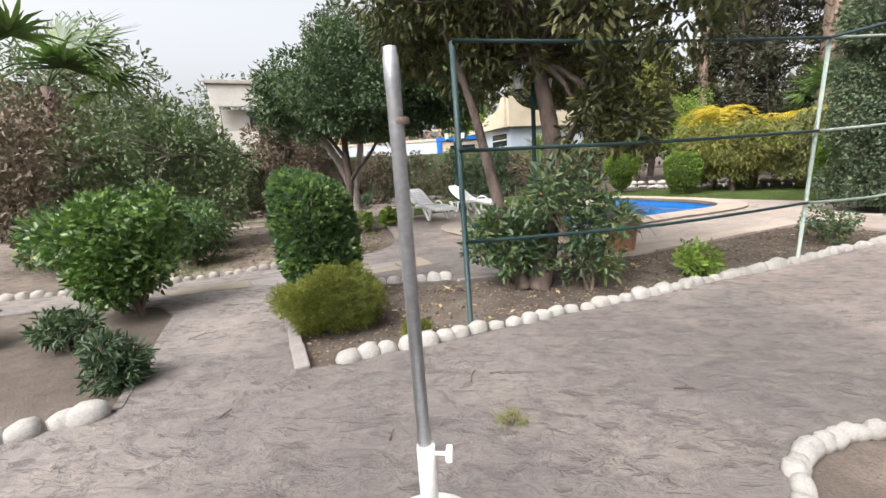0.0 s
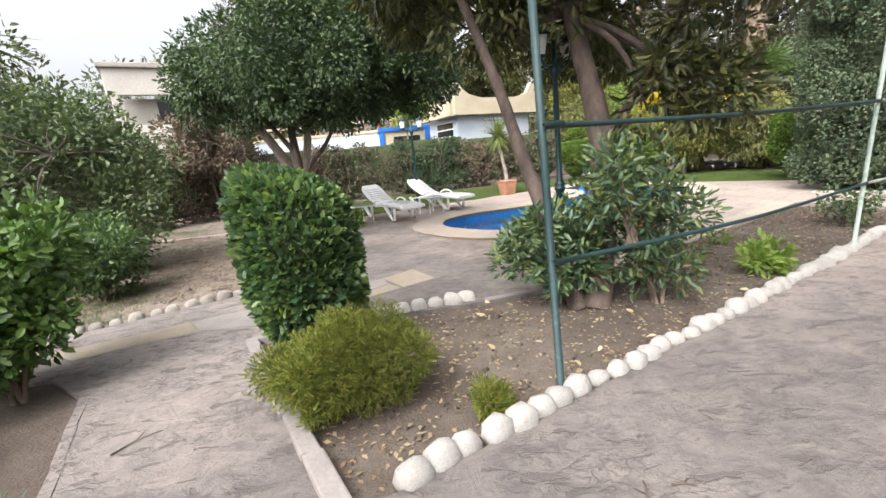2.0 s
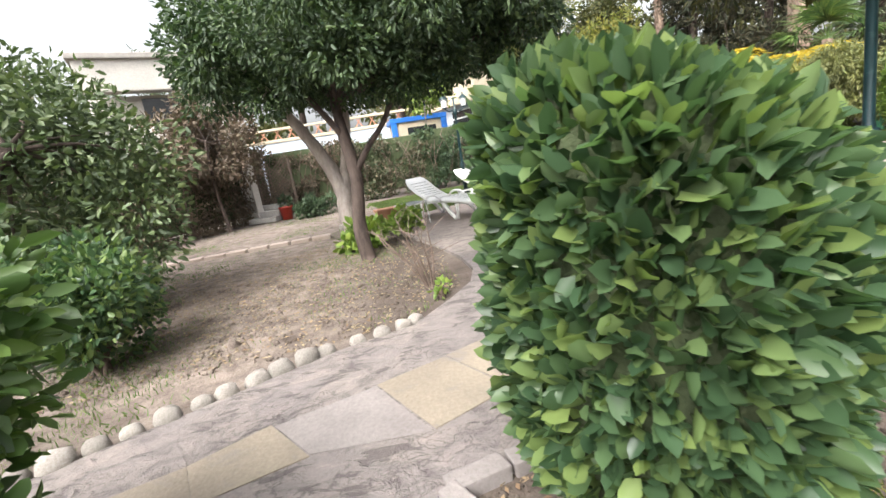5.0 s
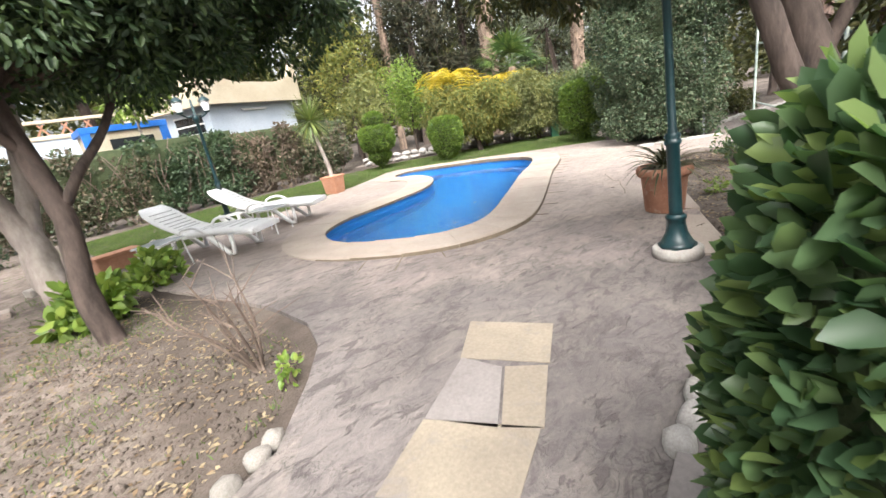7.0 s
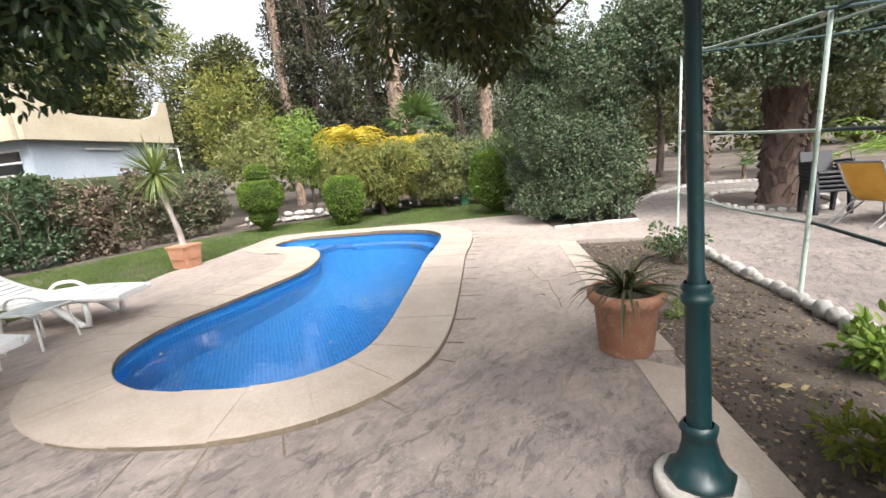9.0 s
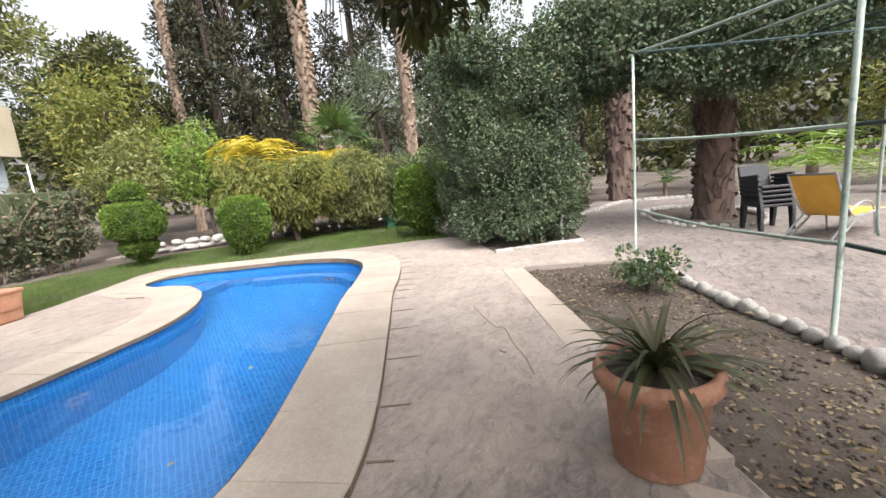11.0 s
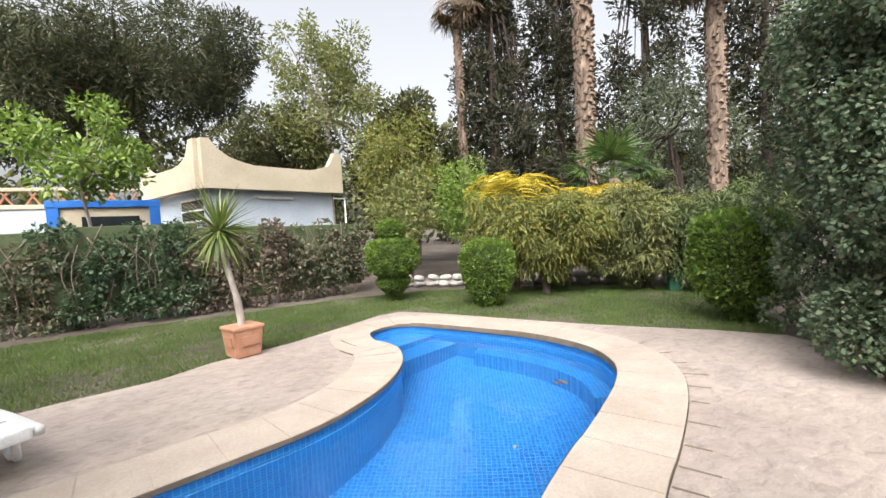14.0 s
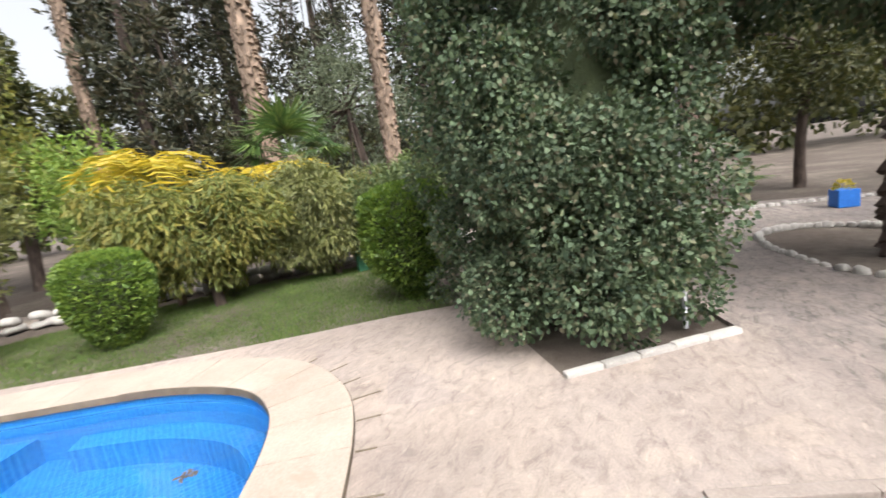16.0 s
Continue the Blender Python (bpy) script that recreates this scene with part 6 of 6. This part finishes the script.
for (x0, y0), (x1, y1) in zip(line, line[1:]):
    d = Vector((x1 - x0, y1 - y0))
    count = int(d.length / 0.34)
    for i in range(count):
        p = Vector((x0, y0)) + d * ((i + 0.5) / count)
        for lay in range(2):
            part("stone", r0.choice(STONES), None, low, m=pose(p.x + r0.uniform(-0.05, 0.05), p.y, 0.05 + 0.16 * lay, r0.uniform(-15, 15), r0.uniform(-15, 15), r0.uniform(0, 180)) @ Matrix.Diagonal((0.2, 0.15, 0.12, 1)))
structure("back_path", sheet([(6.2, 20.6), (7.3, 19.7), (9.6, 18.1), (11.5, 16.4), (13.2, 14.5), (14.2, 12.6), (16, 13.2), (14.4, 16), (11, 19.6), (7.6, 21.6)], [], 0.0, -0.12), M_PAVE, "pale paved path behind the lawn", "path")
bench = thing("garden_bench", pose(9.9, 17.0, 0.0, 0, 0, -40), "small white bench in front of the low wall", "bench")
part("seat", box(0.9, 0.32, 0.07, 0.015), M_CONCRETE, bench, m=pose(0, 0, 0.36))
for x in (-0.34, 0.34):
    part("leg", box(0.09, 0.28, 0.37, 0.012), M_CONCRETE, bench, m=pose(x, 0, 0))

# ---- the weeping shrubs, yellow fronds and palms behind the lawn ----
rb = np.random.default_rng(110)


def weeping(at, top, spreadx, n, leaf, label, seed, turn):
    rng = np.random.default_rng(seed)
    ob = thing("weeping_shrub", pose(*at, 0, 0, turn), label, "shrub")
    part("trunk", tube(spline([(0.1, 0, -0.05), (0.0, 0.05, 0.5), (-0.25, 0.0, 1.0), (-0.4, 0, top * 0.7)], 4), [0.12, 0.1, 0.1, 0.09, 0.09, 0.08, 0.07, 0.06, 0.05, 0.04, 0.04, 0.03, 0.03], 8), M_BARK, ob, smooth=True)
    C = puffs((-0.2, 0, top * 0.56), (spreadx, 0.8, top * 0.44), 100, 0.34, rng, 0.85)
    P, out = clumps_cloud(C, n, rng, 0.35)
    D = out * 0.5 + np.array([0, -0.15, -0.75])
    part("crown", leaves(P, D, 0.16, 0.22, rng, OVAL, 0.45), leaf, ob)
    limbs(ob, (-0.3, 0, top * 0.6), C, 0.03, rng, M_BARK, 6)
    return ob


weeping((8.9, 15.9, -0.03), 2.7, 1.8, 18000, L_WEEP, "weeping yellow-green shrub behind the lawn", 111, -45)
weeping((11.1, 14.85, -0.03), 2.5, 2.0, 18000, L_PALE, "weeping pale green shrub with a leaning trunk", 112, -50)
weeping((12.2, 13.2, -0.03), 2.4, 1.4, 11000, leafy("pale weeping foliage", [(0.10, 0.14, 0.05), (0.15, 0.19, 0.07), (0.07, 0.11, 0.04)], 0.55, 0.3), "weeping grey-green shrub behind the lawn", 113, -55)


def frond_palm(name, at, stem_h, stem_r, n, length, leaf, label, seed, arch=1.5, rise=(0.1, 1.3), thick=0.03, category="palm", bark_mat=M_PALMBARK, pinnae=14):
    """A feather palm: arching midribs, each with two ranks of narrow leaflets."""
    rng = np.random.default_rng(seed)
    ob = thing(name, pose(*at), label, category)
    if stem_h > 0.05:
        part("trunk", tube([(0, 0, -0.05), (0.02, 0, stem_h * 0.5), (0, 0, stem_h)], [stem_r * 1.2, stem_r, stem_r], 12, 0.2, rng), bark_mat, ob, smooth=True)
    for i in range(n):
        a, e, L = rng.uniform(0, 6.283), rng.uniform(*rise), length * rng.uniform(0.75, 1.15)
        h = np.array([math.cos(a), math.sin(a), 0.0])
        p, ang, line = np.array([0, 0, stem_h]), e, []
        for k in range(9):
            line.append(p.copy())
            p = p + (h * math.cos(ang) + np.array([0, 0, 1.0]) * math.sin(ang)) * L / 8
            ang -= arch / 8
        frond = part("frond", tube(line, np.linspace(0.014, 0.004, 9), 4), leaf, ob)
        line = np.array(line)
        t = np.linspace(0.18, 1.0, pinnae)
        base = np.stack([np.interp(t * 8, range(9), line[:, j]) for j in range(3)], 1)
        side = np.array([-math.sin(a), math.cos(a), 0.0])
        P = np.concatenate([base, base])
        D = np.concatenate([side + h * 0.6 + np.array([0, 0, -0.25]) for _ in base] + [-side + h * 0.6 + np.array([0, 0, -0.25]) for _ in base]).reshape(-1, 3)
        part("leaf_blade", leaves(P, D, L * 0.24, 0.10, rng, BLADE, 0.12), leaf, frond)
    return ob


frond_palm("yellow_palm", (8.95, 17.0, -0.03), 2.5, 0.07, 40, 1.5, L_YELLOW, "palm with bright yellow arching fronds", 120, 2.7, (0.9, 1.5))
frond_palm("yellow_palm", (11.4, 16.1, -0.03), 2.3, 0.07, 26, 1.3, L_YELLOW, "yellow-fronded palm behind the shrubs", 121, 2.2, (0.2, 1.2))
frond_palm("yellow_palm", (10.2, 16.7, -0.03), 2.3, 0.07, 20, 1.2, L_YELLOW, "low palm with yellow fronds", 122, 2.2, (0.1, 1.1))


def fan_palm(at, stem_h, stem_r, n, size, leaf, label, seed, skirt=True, dead=0, bark_mat=M_PALMBARK):
    rng = np.random.default_rng(seed)
    ob = thing("fan_palm", pose(*at), label, "palm")
    part("trunk", tube([(0, 0, -0.1), (0.03, 0, stem_h * 0.4), (0, 0.02, stem_h)], [stem_r * 1.15, stem_r, stem_r * 0.9], 14, 0.2, rng), bark_mat, ob, smooth=True)
    for i in range(int(stem_h / 0.09)):
        t = rng.uniform(0, 6.283)
        z = i * 0.09 + rng.uniform(-0.03, 0.03)
        r = stem_r * 0.97
        for q in range(3):
            u = t + q * 2.1 + rng.uniform(-0.5, 0.5)
            SCALES.append((ob, bm_mesh_cached(stem_r, bark_mat), pose(r * math.cos(u), r * math.sin(u), z, 25 * math.sin(u), -25 * math.cos(u), math.degrees(u))))
    for i in range(n + dead):
        a = rng.uniform(0, 6.283)
        e = rng.uniform(-0.1, 1.35) if i < n else rng.uniform(-1.3, -0.6)
        d = np.array([math.cos(a) * math.cos(e), math.sin(a) * math.cos(e), math.sin(e)])
        start_p = np.array([0, 0, stem_h])
        tip = start_p + d * size * 0.75
        stalk = part("leaf_stalk", tube([start_p, start_p + d * size * 0.4 + np.array([0, 0, 0.04]), tip], [0.016, 0.012, 0.008], 5), leaf if i < n else L_DRYFROND, ob)
        side = unit(np.cross(d, [0, 0, 1.0])[None])[0]
        upv = np.cross(side, d)
        fan = np.linspace(-1.9, 1.9, 26)
        D = np.array([d * math.cos(f) + side * math.sin(f) + upv * 0.12 * math.cos(f * 2) for f in fan])
        D[:, 2] -= 0.12
        P = np.tile(tip, (26, 1))
        part("fan", leaves(P, D, size * 0.62, 0.10, rng, BLADE, 0.03, 0.0, upv), leaf if i < n else L_DRYFROND, stalk)
    return ob


SCALES, CACHE = [], {}


def bm_mesh_cached(r, bark_mat):
    if (r, bark_mat.name) not in CACHE:
        bm = bmesh.new()
        bmesh.ops.create_cone(bm, cap_ends=True, segments=5, radius1=r * 0.36, radius2=r * 0.10, depth=r * 0.75)
        CACHE[r, bark_mat.name] = bm_mesh("leaf_base", bm, bark_mat)
    return CACHE[r, bark_mat.name]


fan_palm((13.1, 17.35, -0.03), 3.0, 0.16, 22, 1.3, L_FAN, "low fan palm with wide green leaves", 130, dead=5)
fan_palm((-8.3, 8.0, -0.03), 3.45, 0.13, 10, 1.5, L_FAN, "fan palm with a red-brown trunk", 131, dead=2, bark_mat=M_PALMDARK)


def tall_palm(at, height, r, label, seed, crown=True, bark_mat=M_PALMBARK):
    ob = fan_palm(at, height, r, 18 if crown else 0, 1.5, L_FAN, label, seed, dead=26 if crown else 0, bark_mat=bark_mat)
    ob.name = "tall_palm"
    return ob


tall_palm((15.0, 20.3, -0.03), 14.0, 0.34, "tall palm with a scaly pale brown trunk", 140)
tall_palm((16.9, 16.4, -0.03), 10.5, 0.26, "tall palm with a skirt of dead fronds", 141)
tall_palm((12.4, 25.6, -0.03), 12.8, 0.19, "slender far palm with a hanging dry skirt", 142)
tall_palm((11.0, 5.4, -0.03), 6.5, 0.34, "thick palm trunk rising from the stone-edged bed", 143, bark_mat=M_PALMDARK)
tall_palm((16.4, 7.7, -0.03), 7.5, 0.38, "thick palm behind the arch", 144, bark_mat=M_PALMDARK)
tall_palm((14.5, 0.9, -0.03), 6.5, 0.4, "thick palm at the edge of the far garden", 145, bark_mat=M_PALMDARK)
for ob, me, m in SCALES:
    part("leaf_base", me, None, ob, m=m)

# ---- trees behind ----
def wood_tree(name, at, height, width, n, size, wid, leaf, label, seed, trunk_r=0.22, bottom=0.35, clumps=46, r=0.8, bark_mat=M_BARK, shell=0.35, every=3, droop=0.1):
    rng = np.random.default_rng(seed)
    x, y, z = at
    C = puffs((x, y, height * (bottom + 1) / 2), (width, width, height * (1 - bottom) / 2), clumps, r, rng)
    t = [(x, y, z), (x + rng.normal(0, 0.15), y, height * 0.3), (x + rng.normal(0, 0.3), y + rng.normal(0, 0.3), height * 0.62)]
    return crowned(name, at, [t], [[trunk_r, trunk_r * 0.75, trunk_r * 0.4]], C, n, size, wid, leaf, bark_mat, label, "tree", seed, "trees behind the garden", trunk_r * 0.35, every, OVAL, droop, shell)


def cypress(at, height, width, n, label, seed):
    rng = np.random.default_rng(seed)
    C = []
    for k in range(130):
        z = height * rng.uniform(0.10, 1.0)
        q = width * (1 - (z / height) ** 2.2) * rng.uniform(0.4, 1.0)
        a = rng.uniform(0, 6.283)
        C.append((at[0] + q * math.cos(a), at[1] + q * math.sin(a), z, rng.uniform(0.35, 0.75)))
    return crowned("cypress", at, [[at, (at[0], at[1], height * 0.5), (at[0], at[1], height * 0.9)]], [[0.25, 0.16, 0.04]], C, n, 0.26, 0.35, L_CYPRESS, M_BARK, label, "tree", seed, "trees behind the garden", 0.05, 4, OVAL, -0.2, 0.3)


cypress((14.2, 25.5, -0.05), 17.5, 2.3, 15300, "tall dark cypress behind the shrubs", 150)
cypress((18.0, 25.0, -0.05), 18.5, 2.5, 15300, "tall dark cypress beside the palm", 151)
cypress((20.5, 21.8, -0.05), 18.0, 2.5, 14450, "dense dark cypress in the row behind", 152)
cypress((22.8, 17.8, -0.05), 17.0, 2.6, 14450, "brownish dark cypress in the row", 153)
cypress((16.4, 29.0, -0.05), 19.0, 2.5, 11050, "far dark cypress on the skyline", 154)
wood_tree("lime_tree", (9.8, 20.8, -0.05), 4.6, 1.2, 5200, 0.13, 0.4, L_LIME, "young light green tree behind the shrubs", 155, 0.07, 0.2, 26, 0.5)
wood_tree("young_tree", (7.3, 20.4, -0.05), 3.9, 1.0, 3000, 0.14, 0.45, L_PALE, "thin young tree by the hedge end", 156, 0.05, 0.2, 22, 0.42)
wood_tree("young_tree", (8.2, 23.2, -0.05), 6.5, 1.7, 5200, 0.16, 0.4, L_WEEP, "yellow-green tree behind the hut", 157, 0.12, 0.2, 34, 0.65)
wood_tree("pale_tree", (7.0, 30.5, -0.05), 12.5, 3.4, 14000, 0.20, 0.4, L_PALE, "airy pale tree rising behind the hut", 158, 0.25, 0.35, 70, 0.75, M_BARKPALE, 0.1, 2)
wood_tree("olive_tree", (5.0, 32.0, -0.05), 9.0, 3.4, 20000, 0.22, 0.4, L_OLIVE, "brownish olive tree behind the hut", 159, 0.25, 0.25, 50, 0.9)
wood_tree("olive_tree", (10.3, 27.0, -0.05), 8.4, 2.6, 18000, 0.22, 0.4, L_OLIVE, "olive tree behind the light green trees", 160, 0.2, 0.15, 44, 0.8)
wood_tree("pine", (-1.5, 34.0, -0.05), 14.5, 5.5, 40000, 0.30, 0.2, L_PINE, "broad dark pine behind the hut", 161, 0.35, 0.45, 80, 1.2)
wood_tree("pine", (-8.5, 36.0, -0.05), 14.0, 5.5, 26000, 0.32, 0.2, L_PINE, "broad dark pine behind the annex", 162, 0.35, 0.4, 64, 1.3)
wood_tree("citrus_tree", (-0.8, 20.7, -0.05), 5.2, 1.5, 3200, 0.15, 0.45, L_LIME, "small open tree with bright leaves by the hedge", 163, 0.06, 0.5, 30, 0.36, M_BARKPALE, 0.1, 1)
wood_tree("grey_tree", (18.6, 18.8, -0.05), 8.0, 2.2, 6500, 0.2, 0.3, L_GREY, "grey-green tree between the palms", 164, 0.2, 0.15, 46, 0.8)
wood_tree("round_tree", (-6.2, 8.0, -0.05), 3.1, 1.5, 12000, 0.10, 0.45, L_DUSTY, "dense dark green shrub tree by the path", 165, 0.08, 0.1, 50, 0.5)
wood_tree("round_tree", (-8.2, 6.8, -0.05), 3.3, 1.5, 8000, 0.10, 0.45, L_DRYHEDGE, "dusty purple-brown climber thicket", 166, 0.08, 0.08, 44, 0.55)
wood_tree("far_tree", (-16.0, 17.0, -0.05), 7.6, 3.2, 6500, 0.24, 0.4, L_GREY, "grey-green tree on the skyline", 167, 0.25, 0.1, 46, 1.0)
wood_tree("far_tree", (-13.5, 24.0, -0.05), 7.8, 2.8, 5000, 0.26, 0.4, L_GREY, "far tree beside the white house", 168, 0.25, 0.15, 40, 1.0)
wood_tree("far_tree", (-20.0, 22.0, -0.05), 8.5, 3.5, 5000, 0.3, 0.4, L_PINE, "far dark tree on the skyline", 169, 0.25, 0.15, 40, 1.1)
wood_tree("round_tree", (-10.5, 9.5, -0.05), 4.2, 1.8, 7000, 0.13, 0.45, L_HEDGE, "dusty shrub tree by the fence", 170, 0.1, 0.1, 44, 0.6)
wood_tree("climber_bush", (-7.3, 16.0, -0.05), 4.1, 1.4, 6500, 0.13, 0.5, L_DRYHEDGE, "brown climber hanging over the fence", 171, 0.06, 0.25, 28, 0.45)
wood_tree("garden_tree", (19.5, 4.5, -0.05), 6.0, 2.2, 5200, 0.2, 0.4, L_OLIVE, "open brown-green tree in the far garden", 172, 0.16, 0.35, 36, 0.8)
wood_tree("garden_tree", (20.0, 9.5, -0.05), 7.0, 2.6, 6000, 0.2, 0.4, L_OLIVE, "olive-brown tree behind the arch", 173, 0.18, 0.3, 40, 0.9)
wood_tree("garden_tree", (18.0, -1.0, -0.05), 5.0, 2.0, 5200, 0.18, 0.4, L_WEEP, "yellow-green tree in the far garden", 174, 0.14, 0.25, 36, 0.75)
wood_tree("garden_tree", (13.6, 10.4, -0.05), 3.0, 1.3, 3800, 0.14, 0.4, L_OLIVE, "bushy growth behind the ivy", 175, 0.07, 0.1, 30, 0.5)
frond_palm("young_palm", (12.9, 3.3, -0.03), 0.9, 0.12, 18, 1.7, L_LIME, "young palm with light green arching fronds", 176, 1.4, (0.3, 1.3))
frond_palm("young_palm", (17.2, 6.3, -0.03), 0.5, 0.06, 16, 0.8, L_FAN, "small spiky palm in the far garden", 177, 0.9, (0.3, 1.3))
leafy_shrub("leafy_shrub", (13.4, 8.9, -0.03), (0.9, 0.7, 0.35), 16, 0.25, 1500, 0.1, 0.5, L_OLIVE, "low shrubs along the far stone row", 178)

# far woods all round
rb = np.random.default_rng(200)
C = []
for k in range(760):
    a = rb.uniform(0, 6.283)
    q = rb.uniform(40, 60)
    tall = 6.0 if (math.sin(a) > 0.5 and math.cos(a) < -0.25) else 10.5
    C.append((q * math.cos(a) + 3, q * math.sin(a) + 8, rb.uniform(0.5, tall), rb.uniform(1.6, 3.0)))
P, out = clumps_cloud(C, 70000, rb, 0.4)
structure("far_woods", leaves(P, out, 0.75, 0.6, rb, OVAL, 0.6), L_OLIVE, "distant mixed woods", "woods", "stuff")

# ---- the hut ----
hut = thing("hut", pose(1.6, 22.0, 0, 0, 0, 25.8), "small white hut with a cream parapet with upswept corners", "hut")
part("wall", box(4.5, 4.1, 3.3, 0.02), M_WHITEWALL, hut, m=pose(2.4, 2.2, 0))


def parapet(a, b, base, low, high, horn_a, horn_b, t=0.22):
    """A parapet wall whose ends sweep up into horns."""
    A, B = Vector(a), Vector(b)
    L = (B - A).length
    top = [(0.0, horn_a), (0.25, horn_a), (0.45, low + (horn_a - low) * 0.62), (0.8, low + (horn_a - low) * 0.28), (1.25, low + 0.06), (1.6, low), (L - 1.5, low), (L - 1.1, low + 0.05), (L - 0.6, low + (horn_b - low) * 0.3), (L - 0.4, low + (horn_b - low) * 0.75), (L - 0.3, horn_b), (L, horn_b)]
    fine = [(x, np.interp(x, [q[0] for q in top], [q[1] for q in top])) for x in sorted(set([q[0] for q in top] + list(np.arange(0.1, L, 0.25))))]
    bm = bmesh.new()
    rows = [[bm.verts.new((x, yy, zz)) for x, z in fine for zz in (base, z)] for yy in (-t / 2, t / 2)]
    for i in range(len(fine) - 1):
        a0, a1 = 2 * i, 2 * i + 2
        f, g = rows
        bm.faces.new((f[a0], f[a1], f[a1 + 1], f[a0 + 1]))
        bm.faces.new((g[a1], g[a0], g[a0 + 1], g[a1 + 1]))
        bm.faces.new((f[a0 + 1], f[a1 + 1], g[a1 + 1], g[a0 + 1]))
        bm.faces.new((f[a1], f[a0], g[a0], g[a1]))
    for e in (0, 2 * len(fine) - 2):
        bm.faces.new((rows[0][e], rows[0][e + 1], rows[1][e + 1], rows[1][e]))
    ang = math.degrees(math.atan2(B.y - A.y, B.x - A.x))
    part("parapet", bm, M_CREAM, hut, "cream parapet with upswept ends", m=pose(A.x, A.y, 0, 0, 0, ang))


parapet((-0.12, -0.1), (4.9, -0.1), 3.24, 4.0, 4.7, 4.68, 4.72)
parapet((-0.12, 4.5), (-0.12, 0.05), 3.24, 4.0, 4.7, 4.4, 4.68)
part("roof", box(4.9, 4.5, 0.12, 0.01), M_CREAM, hut, m=pose(2.4, 2.2, 3.26))
win = part("window", box(0.06, 1.5, 0.62, 0.01), M_DARKGLASS, hut, "dark window in the side wall", m=pose(0.13, 1.3, 2.35))
for z in (-0.06, 0.28, 0.62):
    part("window_frame", box(0.08, 1.6, 0.06, 0.01), M_WHITEPAINT, win, m=pose(0, 0, z))
AT_HUT = pose(1.6, 22.0, 0, 0, 0, 25.8)
lampfix = thing("tube_lamp", AT_HUT @ pose(2.3, 0.11, 3.0), "fluorescent tube lamp under the hut's parapet", "lamp")
part("holder", box(1.3, 0.07, 0.05, 0.01), M_WHITEPAINT, lampfix)
part("tube", tube([(-0.6, -0.05, -0.01), (0.6, -0.05, -0.01)], 0.02, 8), M_PLASTIC, lampfix)
flood = thing("floodlight", AT_HUT @ pose(4.75, -0.1, 4.72), "small grey floodlight on the parapet's corner", "lamp")
part("housing", box(0.26, 0.14, 0.18, 0.02), M_WOODDARK, flood)
part("lens", box(0.22, 0.02, 0.14, 0.004), M_GLASSY, flood, m=pose(0, -0.07, 0.02))
rail = thing("handrail", AT_HUT @ pose(4.75, -0.45, 0), "white pipe handrail beside the hut", "handrail")
part("post", tube([(0, 0, 0), (0, 0, 3.0)], 0.025, 8), M_WHITEPAINT, rail)
part("bar", tube([(-0.5, 0, 3.0), (0, 0, 3.0)], 0.025, 8), M_WHITEPAINT, rail)

booth = thing("blue_booth", pose(-1.0, 23.6, 0, 0, 0, 6), "cream kiosk with a bright blue frame behind the hedge", "kiosk")
part("body", box(2.3, 1.8, 2.8, 0.02), M_CREAM, booth)
for x in (-1.13, 1.13):
    part("corner_post", box(0.26, 0.1, 3.0, 0.015), M_BLUEPAINT, booth, m=pose(x, -0.92, 0))
part("top_rail", box(2.55, 0.12, 0.2, 0.015), M_BLUEPAINT, booth, m=pose(0, -0.92, 2.8))
part("side_rail", box(0.12, 1.9, 0.2, 0.015), M_BLUEPAINT, booth, m=pose(-1.2, 0, 2.8))
part("window", box(1.3, 0.05, 0.6, 0.02), M_DARKGLASS, booth, m=pose(0.1, -0.91, 1.95))
annex = thing("white_annex", pose(-5.2, 28.5, 0), "long white building with a pierced brick balustrade", "building")
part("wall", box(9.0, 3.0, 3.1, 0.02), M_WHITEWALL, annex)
part("cornice", box(9.1, 3.1, 0.16, 0.02), M_CREAM, annex, m=pose(0, 0, 3.1))
for k in range(24):
    part("baluster", box(0.06, 0.1, 0.5, 0.008), M_TERRACOTTA, annex, m=pose(-4.2 + k * 0.36, -1.4, 3.26, 0, 32 if k % 2 else -32, 0))
part("top_rail", box(9.1, 0.2, 0.12, 0.02), M_CREAM, annex, m=pose(0, -1.4, 3.72))

# the white house on the left
house = thing("house", pose(-9.6, 17.6, 0, 0, 0, 28), "white flat-roofed house half hidden by trees", "house")
part("wall", box(3.4, 4.0, 4.2, 0.02), M_OFFWHITE, house, m=pose(0.8, 1.2, 0))
part("roof", box(4.0, 4.8, 0.16, 0.03), M_CONCRETE, house, m=pose(0.7, 0.9, 5.05))
part("roof_fascia", box(3.8, 0.2, 0.85, 0.03), M_OFFWHITE, house, m=pose(0.7, -1.3, 4.22))
for x in (-1.0, 2.4):
    part("pillar", box(0.2, 0.2, 4.3, 0.02), M_OFFWHITE, house, m=pose(x, -1.3, 0))
part("balcony", box(3.5, 0.12, 0.8, 0.02), M_OFFWHITE, house, m=pose(0.7, -1.25, 2.5))
win = part("window", box(1.0, 0.06, 1.2, 0.01), M_DARKGLASS, house, m=pose(0.6, -0.82, 2.9))
part("window_frame", box(1.1, 0.1, 0.07, 0.01), M_WHITEPAINT, win, m=pose(0, 0, -0.07))
